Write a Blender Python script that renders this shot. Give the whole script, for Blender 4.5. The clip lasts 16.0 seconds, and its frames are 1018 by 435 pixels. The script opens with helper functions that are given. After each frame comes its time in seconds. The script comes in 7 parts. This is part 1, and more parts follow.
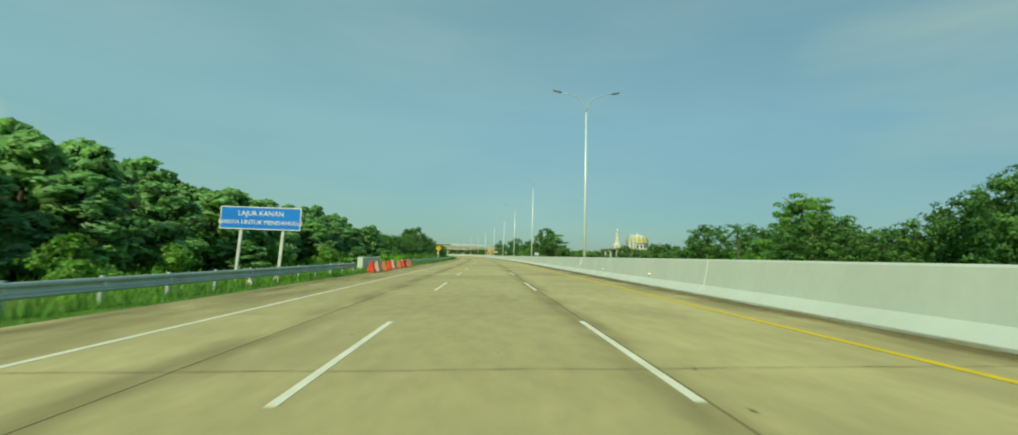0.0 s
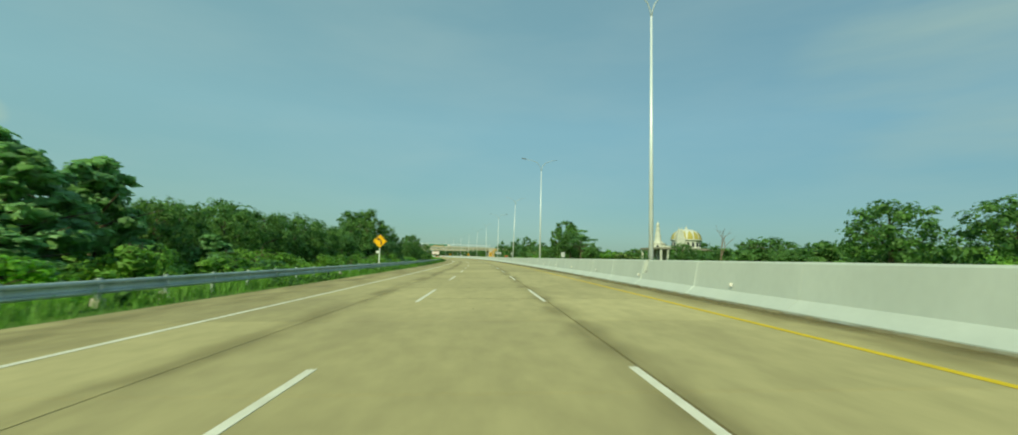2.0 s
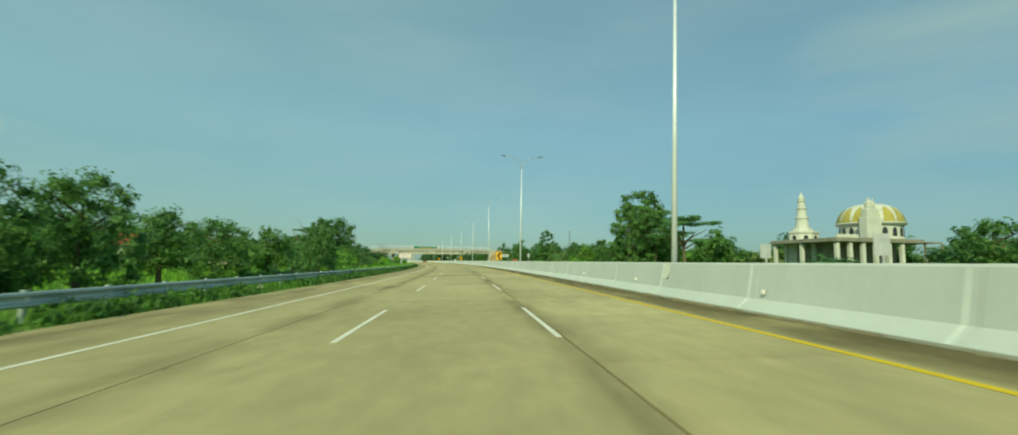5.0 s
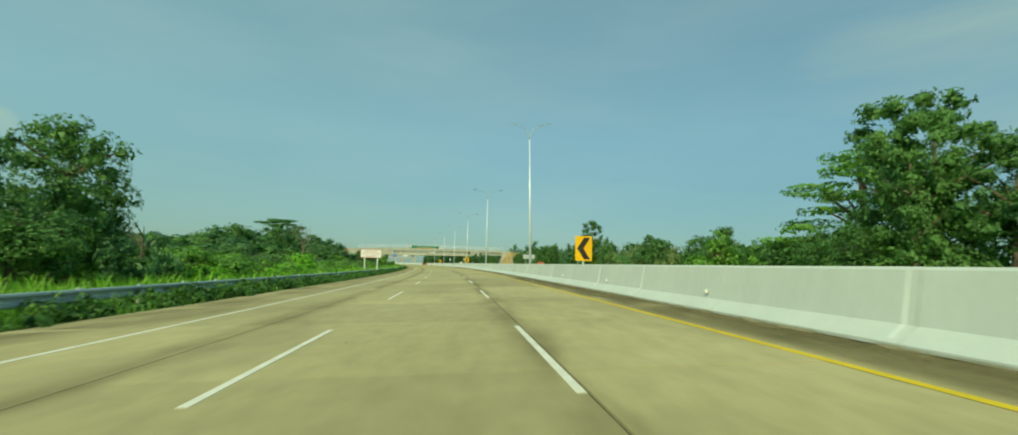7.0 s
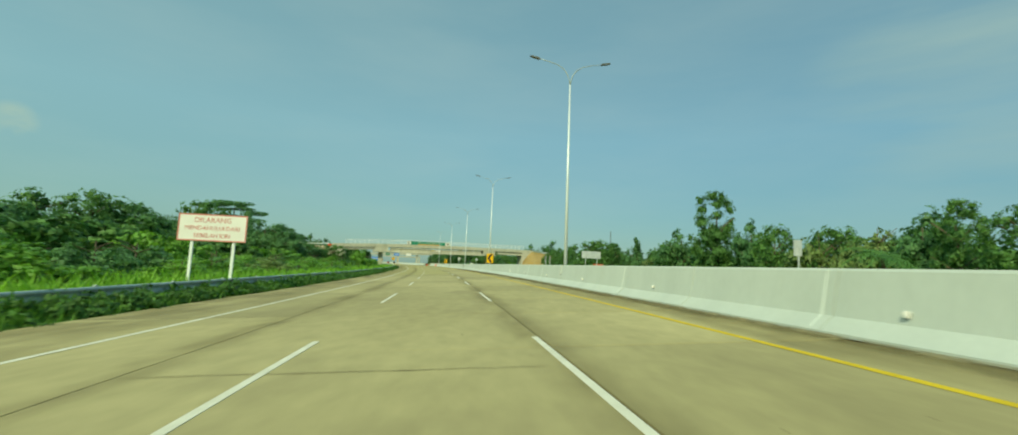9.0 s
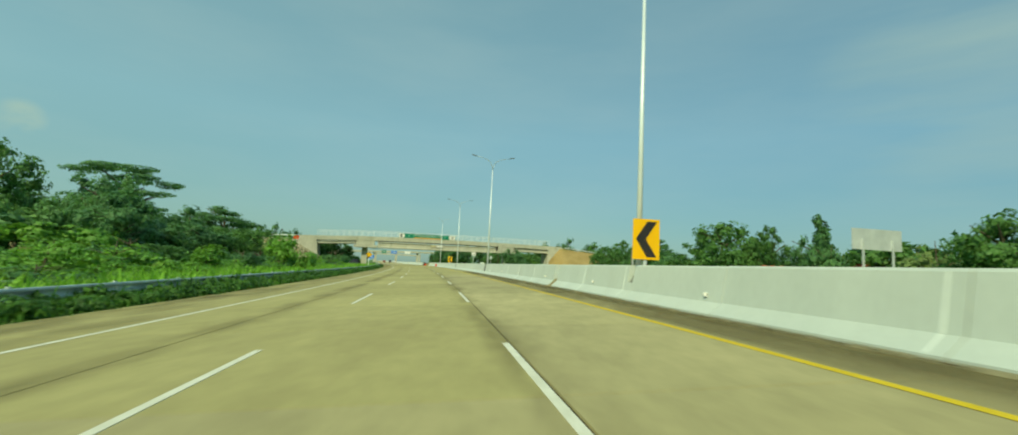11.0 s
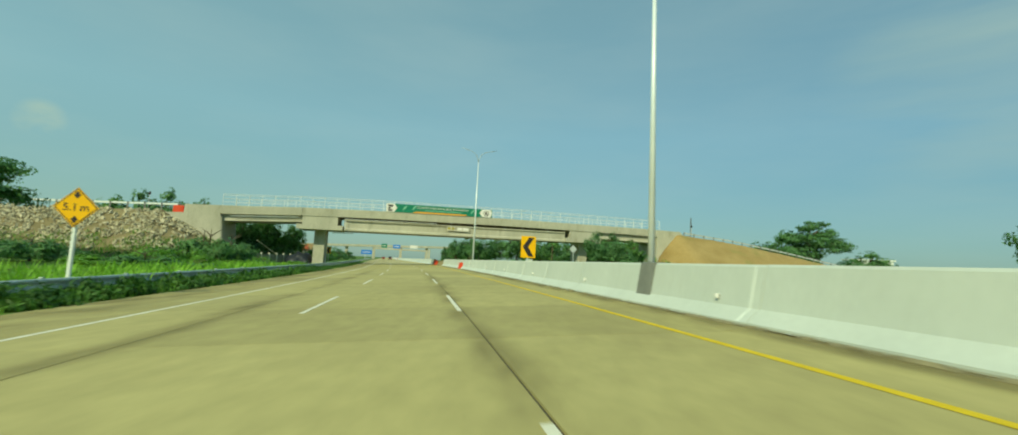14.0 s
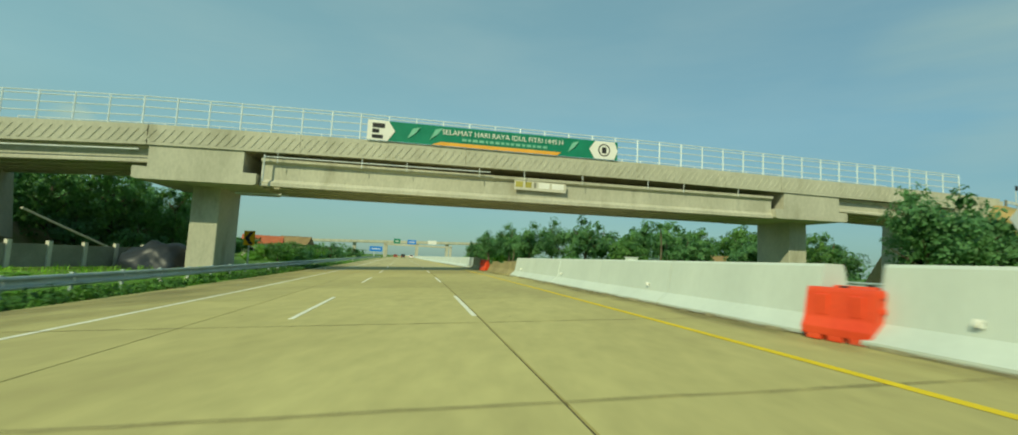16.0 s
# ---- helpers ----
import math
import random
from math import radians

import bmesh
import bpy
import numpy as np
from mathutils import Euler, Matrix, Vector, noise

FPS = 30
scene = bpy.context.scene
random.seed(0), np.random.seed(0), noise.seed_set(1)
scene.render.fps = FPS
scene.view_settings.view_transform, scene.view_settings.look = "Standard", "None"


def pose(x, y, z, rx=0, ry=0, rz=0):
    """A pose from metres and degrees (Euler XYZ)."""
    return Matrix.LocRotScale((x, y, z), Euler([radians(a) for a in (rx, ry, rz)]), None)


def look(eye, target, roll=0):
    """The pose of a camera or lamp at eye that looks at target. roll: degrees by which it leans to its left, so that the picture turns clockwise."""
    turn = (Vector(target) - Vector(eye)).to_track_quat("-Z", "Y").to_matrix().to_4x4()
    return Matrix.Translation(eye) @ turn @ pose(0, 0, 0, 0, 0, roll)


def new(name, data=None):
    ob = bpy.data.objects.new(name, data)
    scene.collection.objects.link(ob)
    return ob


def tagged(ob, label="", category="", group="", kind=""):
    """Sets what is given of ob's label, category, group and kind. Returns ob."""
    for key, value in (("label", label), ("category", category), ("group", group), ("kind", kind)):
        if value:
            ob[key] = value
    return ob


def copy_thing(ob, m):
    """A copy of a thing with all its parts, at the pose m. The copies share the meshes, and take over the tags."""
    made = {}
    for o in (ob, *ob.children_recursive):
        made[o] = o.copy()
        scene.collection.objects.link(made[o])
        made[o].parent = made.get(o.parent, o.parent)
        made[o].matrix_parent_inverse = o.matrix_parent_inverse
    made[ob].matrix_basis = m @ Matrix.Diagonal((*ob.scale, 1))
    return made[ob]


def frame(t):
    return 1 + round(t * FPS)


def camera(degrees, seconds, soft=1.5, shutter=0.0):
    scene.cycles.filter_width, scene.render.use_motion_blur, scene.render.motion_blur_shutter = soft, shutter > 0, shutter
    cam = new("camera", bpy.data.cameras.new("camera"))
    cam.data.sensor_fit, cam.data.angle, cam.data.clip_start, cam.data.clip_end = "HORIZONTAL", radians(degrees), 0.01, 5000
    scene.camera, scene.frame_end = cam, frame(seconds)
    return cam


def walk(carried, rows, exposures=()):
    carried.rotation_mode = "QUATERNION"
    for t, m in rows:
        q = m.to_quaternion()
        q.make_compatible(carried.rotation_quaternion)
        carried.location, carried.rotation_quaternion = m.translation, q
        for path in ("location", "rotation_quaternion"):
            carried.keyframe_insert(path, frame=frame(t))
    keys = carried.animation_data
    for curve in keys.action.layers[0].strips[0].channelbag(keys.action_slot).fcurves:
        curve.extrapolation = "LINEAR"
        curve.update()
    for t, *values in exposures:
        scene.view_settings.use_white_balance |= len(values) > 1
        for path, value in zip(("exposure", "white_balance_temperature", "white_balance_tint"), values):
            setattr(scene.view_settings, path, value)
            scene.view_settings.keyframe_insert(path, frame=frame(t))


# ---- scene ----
# ---------------- camera ----------------
cam = camera(94.2, 16.0, soft=1.7, shutter=0.12)
PATH = (
    (0.0, -0.105, -4.081, 1.243, 94.695, -2.009, -3.028),
    (0.5, -0.046, 8.901, 1.245, 94.714, -1.879, -2.995),
    (1.0, 0.064, 23.726, 1.246, 94.635, -1.927, -2.915),
    (1.5, 0.167, 37.682, 1.248, 94.799, -1.906, -2.882),
    (2.0, 0.237, 51.542, 1.249, 94.900, -1.813, -2.887),
    (2.5, 0.271, 65.597, 1.249, 95.093, -1.566, -2.957),
    (3.0, 0.200, 79.800, 1.248, 95.068, -1.352, -3.027),
    (3.5, 0.088, 93.894, 1.248, 95.076, -1.167, -3.050),
    (4.0, -0.049, 108.659, 1.249, 95.121, -0.996, -3.090),
    (4.5, -0.233, 121.763, 1.251, 95.274, -1.023, -3.119),
    (7.0, -2.882, 190.364, 1.266, 95.817, -1.652, -2.229),
    (7.5, -3.857, 202.866, 1.264, 95.870, -1.780, -1.897),
    (8.0, -5.127, 217.092, 1.260, 95.860, -2.017, -1.593),
    (8.5, -6.399, 230.224, 1.256, 95.966, -2.410, -1.438),
    (9.0, -7.685, 243.567, 1.258, 96.003, -2.509, -1.287),
    (11.5, -15.459, 310.048, 1.288, 95.983, -3.006, -0.763),
    (12.0, -17.459, 324.201, 1.293, 95.865, -2.919, -0.558),
    (12.5, -19.352, 336.516, 1.295, 95.854, -2.874, -0.326),
    (13.0, -21.684, 350.583, 1.295, 95.741, -2.894, -0.065),
    (13.5, -23.906, 362.866, 1.291, 95.686, -2.991, 0.036),
    (14.0, -26.555, 376.836, 1.286, 95.578, -2.967, 0.432),
    (14.5, -29.040, 389.033, 1.280, 95.558, -2.943, 0.784),
    (15.0, -31.983, 403.038, 1.275, 95.413, -2.860, 1.338),
    (15.5, -34.855, 416.230, 1.274, 95.337, -2.893, 1.942),
    (16.0, -37.817, 429.247, 1.273, 95.211, -2.907, 2.522),
)
walk(cam, [(t, pose(*m)) for t, *m in PATH], exposures=((0.0, 0.0, 7600, -15), (16.0, 0.0, 7600, -15)))

# ---------------- sky and sun ----------------
SUN_EL, SUN_ROT = radians(36), radians(206)
sun_way = Vector((math.sin(SUN_ROT) * math.cos(SUN_EL), math.cos(SUN_ROT) * math.cos(SUN_EL), math.sin(SUN_EL)))
sun = new("sun", bpy.data.lights.new("sun", "SUN"))
sun.data.energy, sun.data.angle, sun.data.color = 3.6, radians(0.6), (1.0, 0.92, 0.74)
sun.matrix_world = look((0, 0, 60), Vector((0, 0, 60)) - sun_way)

world = bpy.data.worlds.new("sky")
scene.world = world
world.use_nodes = True
wn, wl = world.node_tree.nodes, world.node_tree.links
sky = wn.new("ShaderNodeTexSky")
sky.sky_type, sky.sun_disc, sky.sun_elevation, sky.sun_rotation = "NISHITA", False, SUN_EL, SUN_ROT
sky.air_density, sky.dust_density, sky.ozone_density = 1.0, 0.5, 2.5
# thin high haze in streaks
wt, wm, wno, wra, wmx = (wn.new("ShaderNode" + k) for k in ("TexCoord", "Mapping", "TexNoise", "ValToRGB", "MixRGB"))
wm.inputs["Scale"].default_value = (1.2, 1.2, 5.0)
wm.inputs["Rotation"].default_value = (0.15, 0.1, 0.4)
wno.inputs["Scale"].default_value, wno.inputs["Detail"].default_value, wno.inputs["Roughness"].default_value = 1.6, 6.0, 0.55
wra.color_ramp.elements[0].position, wra.color_ramp.elements[1].position = 0.42, 0.82
wra.color_ramp.elements[1].color = (0.16, 0.16, 0.16, 1)
wmx.inputs[2].default_value = (4.6, 5.2, 5.8, 1)
wl.new(wt.outputs["Generated"], wm.inputs[0])
wl.new(wm.outputs[0], wno.inputs["Vector"])
wl.new(wno.outputs["Fac"], wra.inputs[0])
wl.new(wra.outputs[0], wmx.inputs[0])
wtint = wn.new("ShaderNodeMixRGB")
wtint.blend_type = "MULTIPLY"
wtint.inputs[0].default_value = 1.0
wtint.inputs[2].default_value = (0.82, 1.0, 1.1, 1)
wl.new(sky.outputs[0], wtint.inputs[1])
whaze = wn.new("ShaderNodeMixRGB")
whaze.inputs[0].default_value = 0.62
whaze.inputs[2].default_value = (1.77, 3.05, 4.25, 1)
wl.new(wtint.outputs[0], whaze.inputs[1])
# the haze is duller low down and paler towards the sun's side
wsx, wrg, wside = (wn.new("ShaderNode" + k) for k in ("SeparateXYZ", "MapRange", "MixRGB"))
wl.new(wt.outputs["Generated"], wsx.inputs[0])
wrg.inputs["From Min"].default_value, wrg.inputs["From Max"].default_value = 0.5, -0.85
wl.new(wsx.outputs["X"], wrg.inputs["Value"])
wside.blend_type = "MULTIPLY"
wside.inputs[2].default_value = (1.34, 1.27, 1.14, 1)
wl.new(wrg.outputs["Result"], wside.inputs[0])
wl.new(whaze.outputs[0], wside.inputs[1])
wrz, wlow = wn.new("ShaderNodeMapRange"), wn.new("ShaderNodeMixRGB")
wrz.inputs["From Min"].default_value, wrz.inputs["From Max"].default_value = 0.26, 0.0
wl.new(wsx.outputs["Z"], wrz.inputs["Value"])
wlow.blend_type = "MULTIPLY"
wlow.inputs[2].default_value = (0.63, 0.66, 0.66, 1)
wl.new(wrz.outputs["Result"], wlow.inputs[0])
wl.new(wside.outputs[0], wlow.inputs[1])
wl.new(wlow.outputs[0], wmx.inputs[1])
# a veil of high cloud and one small far cloud
veil = wmx.outputs[0]
for way, near, full, amount, grain, tone in (((0.70, 0.64, 0.31), 0.965, 0.995, 0.75, (1.6, 1.6, 11.0), (2.9, 3.9, 4.6)), ((-0.712, 0.680, 0.178), 0.9994, 0.99992, 0.6, (14.0, 14.0, 26.0), (3.9, 4.6, 4.3))):
    dt, rg, mp2, no2, rg2, mu2, mx2 = (wn.new("ShaderNode" + k) for k in ("VectorMath", "MapRange", "Mapping", "TexNoise", "MapRange", "Math", "MixRGB"))
    dt.operation, rg.interpolation_type, mu2.operation = "DOT_PRODUCT", "SMOOTHSTEP", "MULTIPLY"
    dt.inputs[1].default_value = Vector(way).normalized()
    rg.inputs["From Min"].default_value, rg.inputs["From Max"].default_value, rg.inputs["To Max"].default_value = near, full, amount
    mp2.inputs["Scale"].default_value, mp2.inputs["Rotation"].default_value = grain, (0.0, 0.22, 0.0)
    no2.inputs["Scale"].default_value, no2.inputs["Detail"].default_value = 1.0, 5.0
    rg2.inputs["From Min"].default_value, rg2.inputs["From Max"].default_value = 0.35, 0.7
    wl.new(wt.outputs["Generated"], dt.inputs[0])
    wl.new(dt.outputs["Value"], rg.inputs["Value"])
    wl.new(wt.outputs["Generated"], mp2.inputs[0])
    wl.new(mp2.outputs[0], no2.inputs["Vector"])
    wl.new(no2.outputs["Fac"], rg2.inputs["Value"])
    wl.new(rg.outputs["Result"], mu2.inputs[0])
    wl.new(rg2.outputs["Result"], mu2.inputs[1])
    wl.new(mu2.outputs[0], mx2.inputs[0])
    wl.new(veil, mx2.inputs[1])
    mx2.inputs[2].default_value = (*tone, 1)
    veil = mx2.outputs[0]
wl.new(veil, wn["Background"].inputs["Color"])
wn["Background"].inputs["Strength"].default_value = 0.125


# ---------------- materials ----------------
def noisy(name, dark, light, scale, rough=0.8, bump=0.0, fine=0.0, metal=0.0, vary=0.0, island=0.0, stretch=(1, 1, 1), stain=None, stain_scale=0.15, stain_edge=(0.55, 0.7), trans=0.0, spec=0.3):
    """A surface whose colour runs between two tones in noise of the given size (per metre), with a finer grain, stains and relief."""
    m = bpy.data.materials.new(name)
    m.use_nodes = True
    n, l = m.node_tree.nodes, m.node_tree.links
    b = n["Principled BSDF"]
    b.inputs["Roughness"].default_value, b.inputs["Metallic"].default_value = rough, metal
    b.inputs["Specular IOR Level"].default_value = spec
    geo = n.new("ShaderNodeNewGeometry")
    mp = n.new("ShaderNodeMapping")
    mp.inputs["Scale"].default_value = stretch
    l.new(geo.outputs["Position"], mp.inputs[0])

    def tex(sc, detail, rgh=0.55):
        t = n.new("ShaderNodeTexNoise")
        t.inputs["Scale"].default_value, t.inputs["Detail"].default_value, t.inputs["Roughness"].default_value = sc, detail, rgh
        l.new(mp.outputs[0], t.inputs["Vector"])
        return t.outputs["Fac"]

    def mix(fac, a, c, kind="MIX"):
        x = n.new("ShaderNodeMixRGB")
        x.blend_type = kind
        for slot, v in zip((0, 1, 2), (fac, a, c)):
            if isinstance(v, (int, float)):
                x.inputs[slot].default_value = v
            elif isinstance(v, tuple):
                x.inputs[slot].default_value = (*v, 1)
            else:
                l.new(v, x.inputs[slot])
        return x.outputs[0]

    def ramp(v, a, c):
        r = n.new("ShaderNodeMapRange")
        r.inputs["From Min"].default_value, r.inputs["From Max"].default_value = a, c
        l.new(v, r.inputs["Value"])
        return r.outputs["Result"]

    col = mix(ramp(tex(scale, 5), 0.3, 0.7), dark, light)
    if fine:
        g = ramp(tex(scale * 14, 3), 0.25, 0.75)
        col = mix(fine, col, mix(g, (0.25, 0.25, 0.25), (1.0, 1.0, 1.0)), "MULTIPLY")
    if stain:
        col = mix(ramp(tex(stain_scale, 7, 0.62), *stain_edge), col, stain)
    if vary or island:
        src = n.new("ShaderNodeObjectInfo").outputs["Random"] if vary else geo.outputs["Random Per Island"]
        amount = vary or island
        r = n.new("ShaderNodeMapRange")
        r.inputs["To Min"].default_value, r.inputs["To Max"].default_value = 1 - amount, 1 + amount
        l.new(src, r.inputs["Value"])
        v = n.new("ShaderNodeHueSaturation")
        l.new(r.outputs["Result"], v.inputs["Value"])
        l.new(col, v.inputs["Color"])
        col = v.outputs[0]
    l.new(col, b.inputs["Base Color"])
    if bump:
        bp = n.new("ShaderNodeBump")
        bp.inputs["Strength"].default_value, bp.inputs["Distance"].default_value = bump, 0.02
        l.new(tex(scale * 8, 4), bp.inputs["Height"])
        l.new(bp.outputs[0], b.inputs["Normal"])
    if trans:  # light that passes through a leaf adds to what it reflects
        tr = n.new("ShaderNodeBsdfTranslucent")
        l.new(mix(1.0, col, (trans * 1.9, trans * 1.9, trans * 1.5), "MULTIPLY"), tr.inputs["Color"])
        ms = n.new("ShaderNodeAddShader")
        l.new(b.outputs[0], ms.inputs[0])
        l.new(tr.outputs[0], ms.inputs[1])
        l.new(ms.outputs[0], n["Material Output"].inputs["Surface"])
    return m


M_SLAB = noisy("pavement concrete", (0.435, 0.38, 0.185), (0.525, 0.462, 0.232), 0.22, 0.85, 0.15, 0.26, vary=0.10, stain=(0.31, 0.268, 0.138), stain_scale=0.34, stain_edge=(0.50, 0.80), stretch=(1.0, 0.45, 1))
M_SLAB_DUSTY = noisy("dusty pavement concrete", (0.442, 0.389, 0.191), (0.548, 0.482, 0.244), 0.22, 0.88, 0.15, 0.28, vary=0.10, stain=(0.30, 0.26, 0.132), stain_scale=0.3, stain_edge=(0.47, 0.74), stretch=(1.0, 0.4, 1))
M_SLAB_OCHRE = noisy("ochre pavement concrete", (0.42, 0.37, 0.155), (0.50, 0.445, 0.195), 0.22, 0.85, 0.15, 0.26, vary=0.09, stain=(0.33, 0.285, 0.125), stain_scale=0.34, stain_edge=(0.50, 0.80), stretch=(1.0, 0.45, 1))
M_SEAL = noisy("joint sealant", (0.06, 0.055, 0.035), (0.14, 0.125, 0.075), 2.0, 0.9)
M_WHITE = noisy("road paint white", (0.72, 0.70, 0.56), (0.86, 0.84, 0.70), 3.0, 0.7, fine=0.2)
M_YELLOW = noisy("road paint yellow", (0.70, 0.50, 0.02), (0.84, 0.61, 0.03), 3.0, 0.75, fine=0.3)
M_DIRT = noisy("shoulder dust", (0.27, 0.23, 0.12), (0.42, 0.365, 0.19), 0.6, 0.95, 0.3, 0.4)
M_BARRIER = noisy("painted barrier concrete", (0.52, 0.575, 0.525), (0.58, 0.635, 0.58), 0.8, 0.75, 0.08, 0.10, vary=0.012, stain=(0.49, 0.53, 0.47), stain_scale=0.5, stain_edge=(0.6, 0.85), stretch=(1, 1, 0.35))
M_FILL = noisy("white joint filler", (0.72, 0.77, 0.72), (0.80, 0.85, 0.80), 4.0, 0.8)
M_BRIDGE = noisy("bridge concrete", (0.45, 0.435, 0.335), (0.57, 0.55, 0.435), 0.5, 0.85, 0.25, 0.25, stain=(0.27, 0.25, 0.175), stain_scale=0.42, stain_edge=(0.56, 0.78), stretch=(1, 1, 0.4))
M_BRIDGE_DARK = noisy("darker bridge concrete", (0.26, 0.24, 0.17), (0.36, 0.33, 0.24), 0.6, 0.9, 0.2, 0.2)
M_GALV = noisy("galvanised steel", (0.50, 0.53, 0.52), (0.64, 0.67, 0.65), 1.5, 0.5, 0.05, metal=0.3)
M_RAIL = noisy("weathered guardrail steel", (0.36, 0.44, 0.43), (0.52, 0.60, 0.58), 1.2, 0.45, 0.05, 0.2, metal=0.3)
M_POLE = noisy("pale lamp pole", (0.70, 0.77, 0.78), (0.80, 0.86, 0.87), 1.0, 0.4, metal=0.2)
# arms darker than the pole: their shaded, sky-like tone is put into the colour
M_ARM = noisy("sky-toned lamp arm", (0.34, 0.41, 0.43), (0.44, 0.51, 0.53), 1.0, 0.5, metal=0.2)
M_HEAD = noisy("grey lamp housing", (0.10, 0.11, 0.11), (0.16, 0.17, 0.17), 2.0, 0.5)
M_GREYBOX = noisy("grey pole shroud", (0.16, 0.17, 0.15), (0.24, 0.25, 0.22), 1.5, 0.7, 0.1)
M_BLUE = noisy("blue sign sheet", (0.015, 0.17, 0.62), (0.02, 0.21, 0.70), 0.8, 0.35)
M_SIGNYEL = noisy("yellow sign sheet", (0.80, 0.42, 0.01), (0.90, 0.50, 0.02), 0.8, 0.4)
M_BLACK = noisy("black sign print", (0.02, 0.02, 0.02), (0.035, 0.03, 0.03), 2.0, 0.5)
M_SIGNWHITE = noisy("white sign sheet", (0.74, 0.72, 0.66), (0.82, 0.80, 0.74), 0.8, 0.4)
M_RED = noisy("red sign print", (0.60, 0.04, 0.03), (0.68, 0.06, 0.04), 1.0, 0.5)
M_ORANGE = noisy("orange banner stripe", (0.72, 0.33, 0.05), (0.80, 0.40, 0.07), 1.0, 0.6)
M_GREENBAN = noisy("green banner cloth", (0.01, 0.17, 0.10), (0.015, 0.22, 0.13), 0.8, 0.65)
M_PALEGREEN = noisy("pale green banner print", (0.16, 0.42, 0.30), (0.22, 0.50, 0.36), 1.0, 0.65)
M_PLASTIC_RED = noisy("red barrier plastic", (0.68, 0.06, 0.025), (0.80, 0.09, 0.035), 1.2, 0.5, 0.05, 0.15)
M_PLASTIC_FADED = noisy("faded orange barrier plastic", (0.55, 0.15, 0.07), (0.66, 0.24, 0.13), 1.2, 0.7, 0.05, 0.25, stain=(0.42, 0.28, 0.16), stain_scale=1.0)
M_PLASTIC_PALE = noisy("bleached pink barrier plastic", (0.58, 0.36, 0.28), (0.66, 0.46, 0.37), 1.2, 0.7, 0.05, 0.25)
M_REDFADED = noisy("faded red sign print", (0.55, 0.17, 0.14), (0.62, 0.25, 0.21), 1.0, 0.6)
M_EARTH = noisy("ochre earth fill", (0.36, 0.25, 0.09), (0.47, 0.34, 0.14), 0.25, 0.95, 0.5, 0.35, stain=(0.27, 0.24, 0.08), stain_scale=0.12)
M_RUBBLE = noisy("rubble slope soil", (0.21, 0.175, 0.085), (0.34, 0.28, 0.145), 0.6, 0.95, 0.6, 0.45, stain=(0.12, 0.17, 0.03), stain_scale=0.2)
M_PLANK = noisy("weathered timber", (0.36, 0.28, 0.14), (0.50, 0.41, 0.24), 1.5, 0.85, 0.3, 0.3, stretch=(0.4, 3, 3))
M_STONE = noisy("pale rubble stone", (0.46, 0.41, 0.27), (0.64, 0.58, 0.41), 1.0, 0.9, 0.3, 0.3, vary=0.3)
M_CHIP = noisy("broken stone", (0.40, 0.36, 0.23), (0.60, 0.54, 0.37), 1.0, 0.9, 0.2, 0.2, island=0.3)
M_GROUND = noisy("grassy ground", (0.07, 0.15, 0.018), (0.14, 0.27, 0.035), 0.25, 0.95, 0.5, 0.5, stain=(0.17, 0.16, 0.06), stain_scale=0.05)
M_GRASS = noisy("grass blades", (0.098, 0.212, 0.020), (0.178, 0.335, 0.038), 0.5, 0.7, island=0.25, trans=0.42)
M_VERGE = noisy("verge grass blades", (0.054, 0.134, 0.019), (0.112, 0.235, 0.032), 0.5, 0.7, island=0.25, trans=0.42)
M_WEED = noisy("dark weed leaves", (0.034, 0.090, 0.020), (0.075, 0.165, 0.029), 0.5, 0.65, island=0.35, trans=0.4)
M_LEAF = {
    "teak": noisy("teak leaves", (0.094, 0.198, 0.092), (0.164, 0.290, 0.108), 0.35, 0.55, island=0.22, trans=0.6),
    "broad": noisy("broad tree leaves", (0.052, 0.128, 0.034), (0.100, 0.198, 0.047), 0.25, 0.6, island=0.24, trans=0.42),
    "dark": noisy("dark tree leaves", (0.050, 0.125, 0.050), (0.092, 0.190, 0.062), 0.25, 0.6, island=0.24, trans=0.42),
    "light": noisy("light shrub leaves", (0.075, 0.180, 0.027), (0.145, 0.280, 0.043), 0.4, 0.6, island=0.24, trans=0.42),
    "vivid": noisy("bright young leaves", (0.095, 0.250, 0.022), (0.185, 0.380, 0.040), 0.4, 0.6, island=0.24, trans=0.42),
    "olive": noisy("olive scrub leaves", (0.094, 0.148, 0.044), (0.158, 0.218, 0.066), 0.4, 0.6, island=0.26, trans=0.36),
}
M_BARK = noisy("grey brown bark", (0.10, 0.08, 0.05), (0.20, 0.16, 0.11), 2.5, 0.9, 0.5, 0.4, stretch=(1, 1, 0.3))
M_DEADWOOD = noisy("bare dead wood", (0.17, 0.12, 0.09), (0.26, 0.20, 0.15), 2.0, 0.9, 0.3)
M_ROOF = noisy("clay roof tiles", (0.36, 0.09, 0.04), (0.52, 0.16, 0.07), 0.8, 0.85, 0.4, 0.3)
M_OLDROOF = noisy("weathered brown roof tiles", (0.22, 0.15, 0.07), (0.34, 0.24, 0.11), 0.8, 0.9, 0.4, 0.3)
M_WALL = noisy("plaster wall", (0.55, 0.52, 0.42), (0.66, 0.63, 0.52), 0.6, 0.85, 0.1, 0.15)
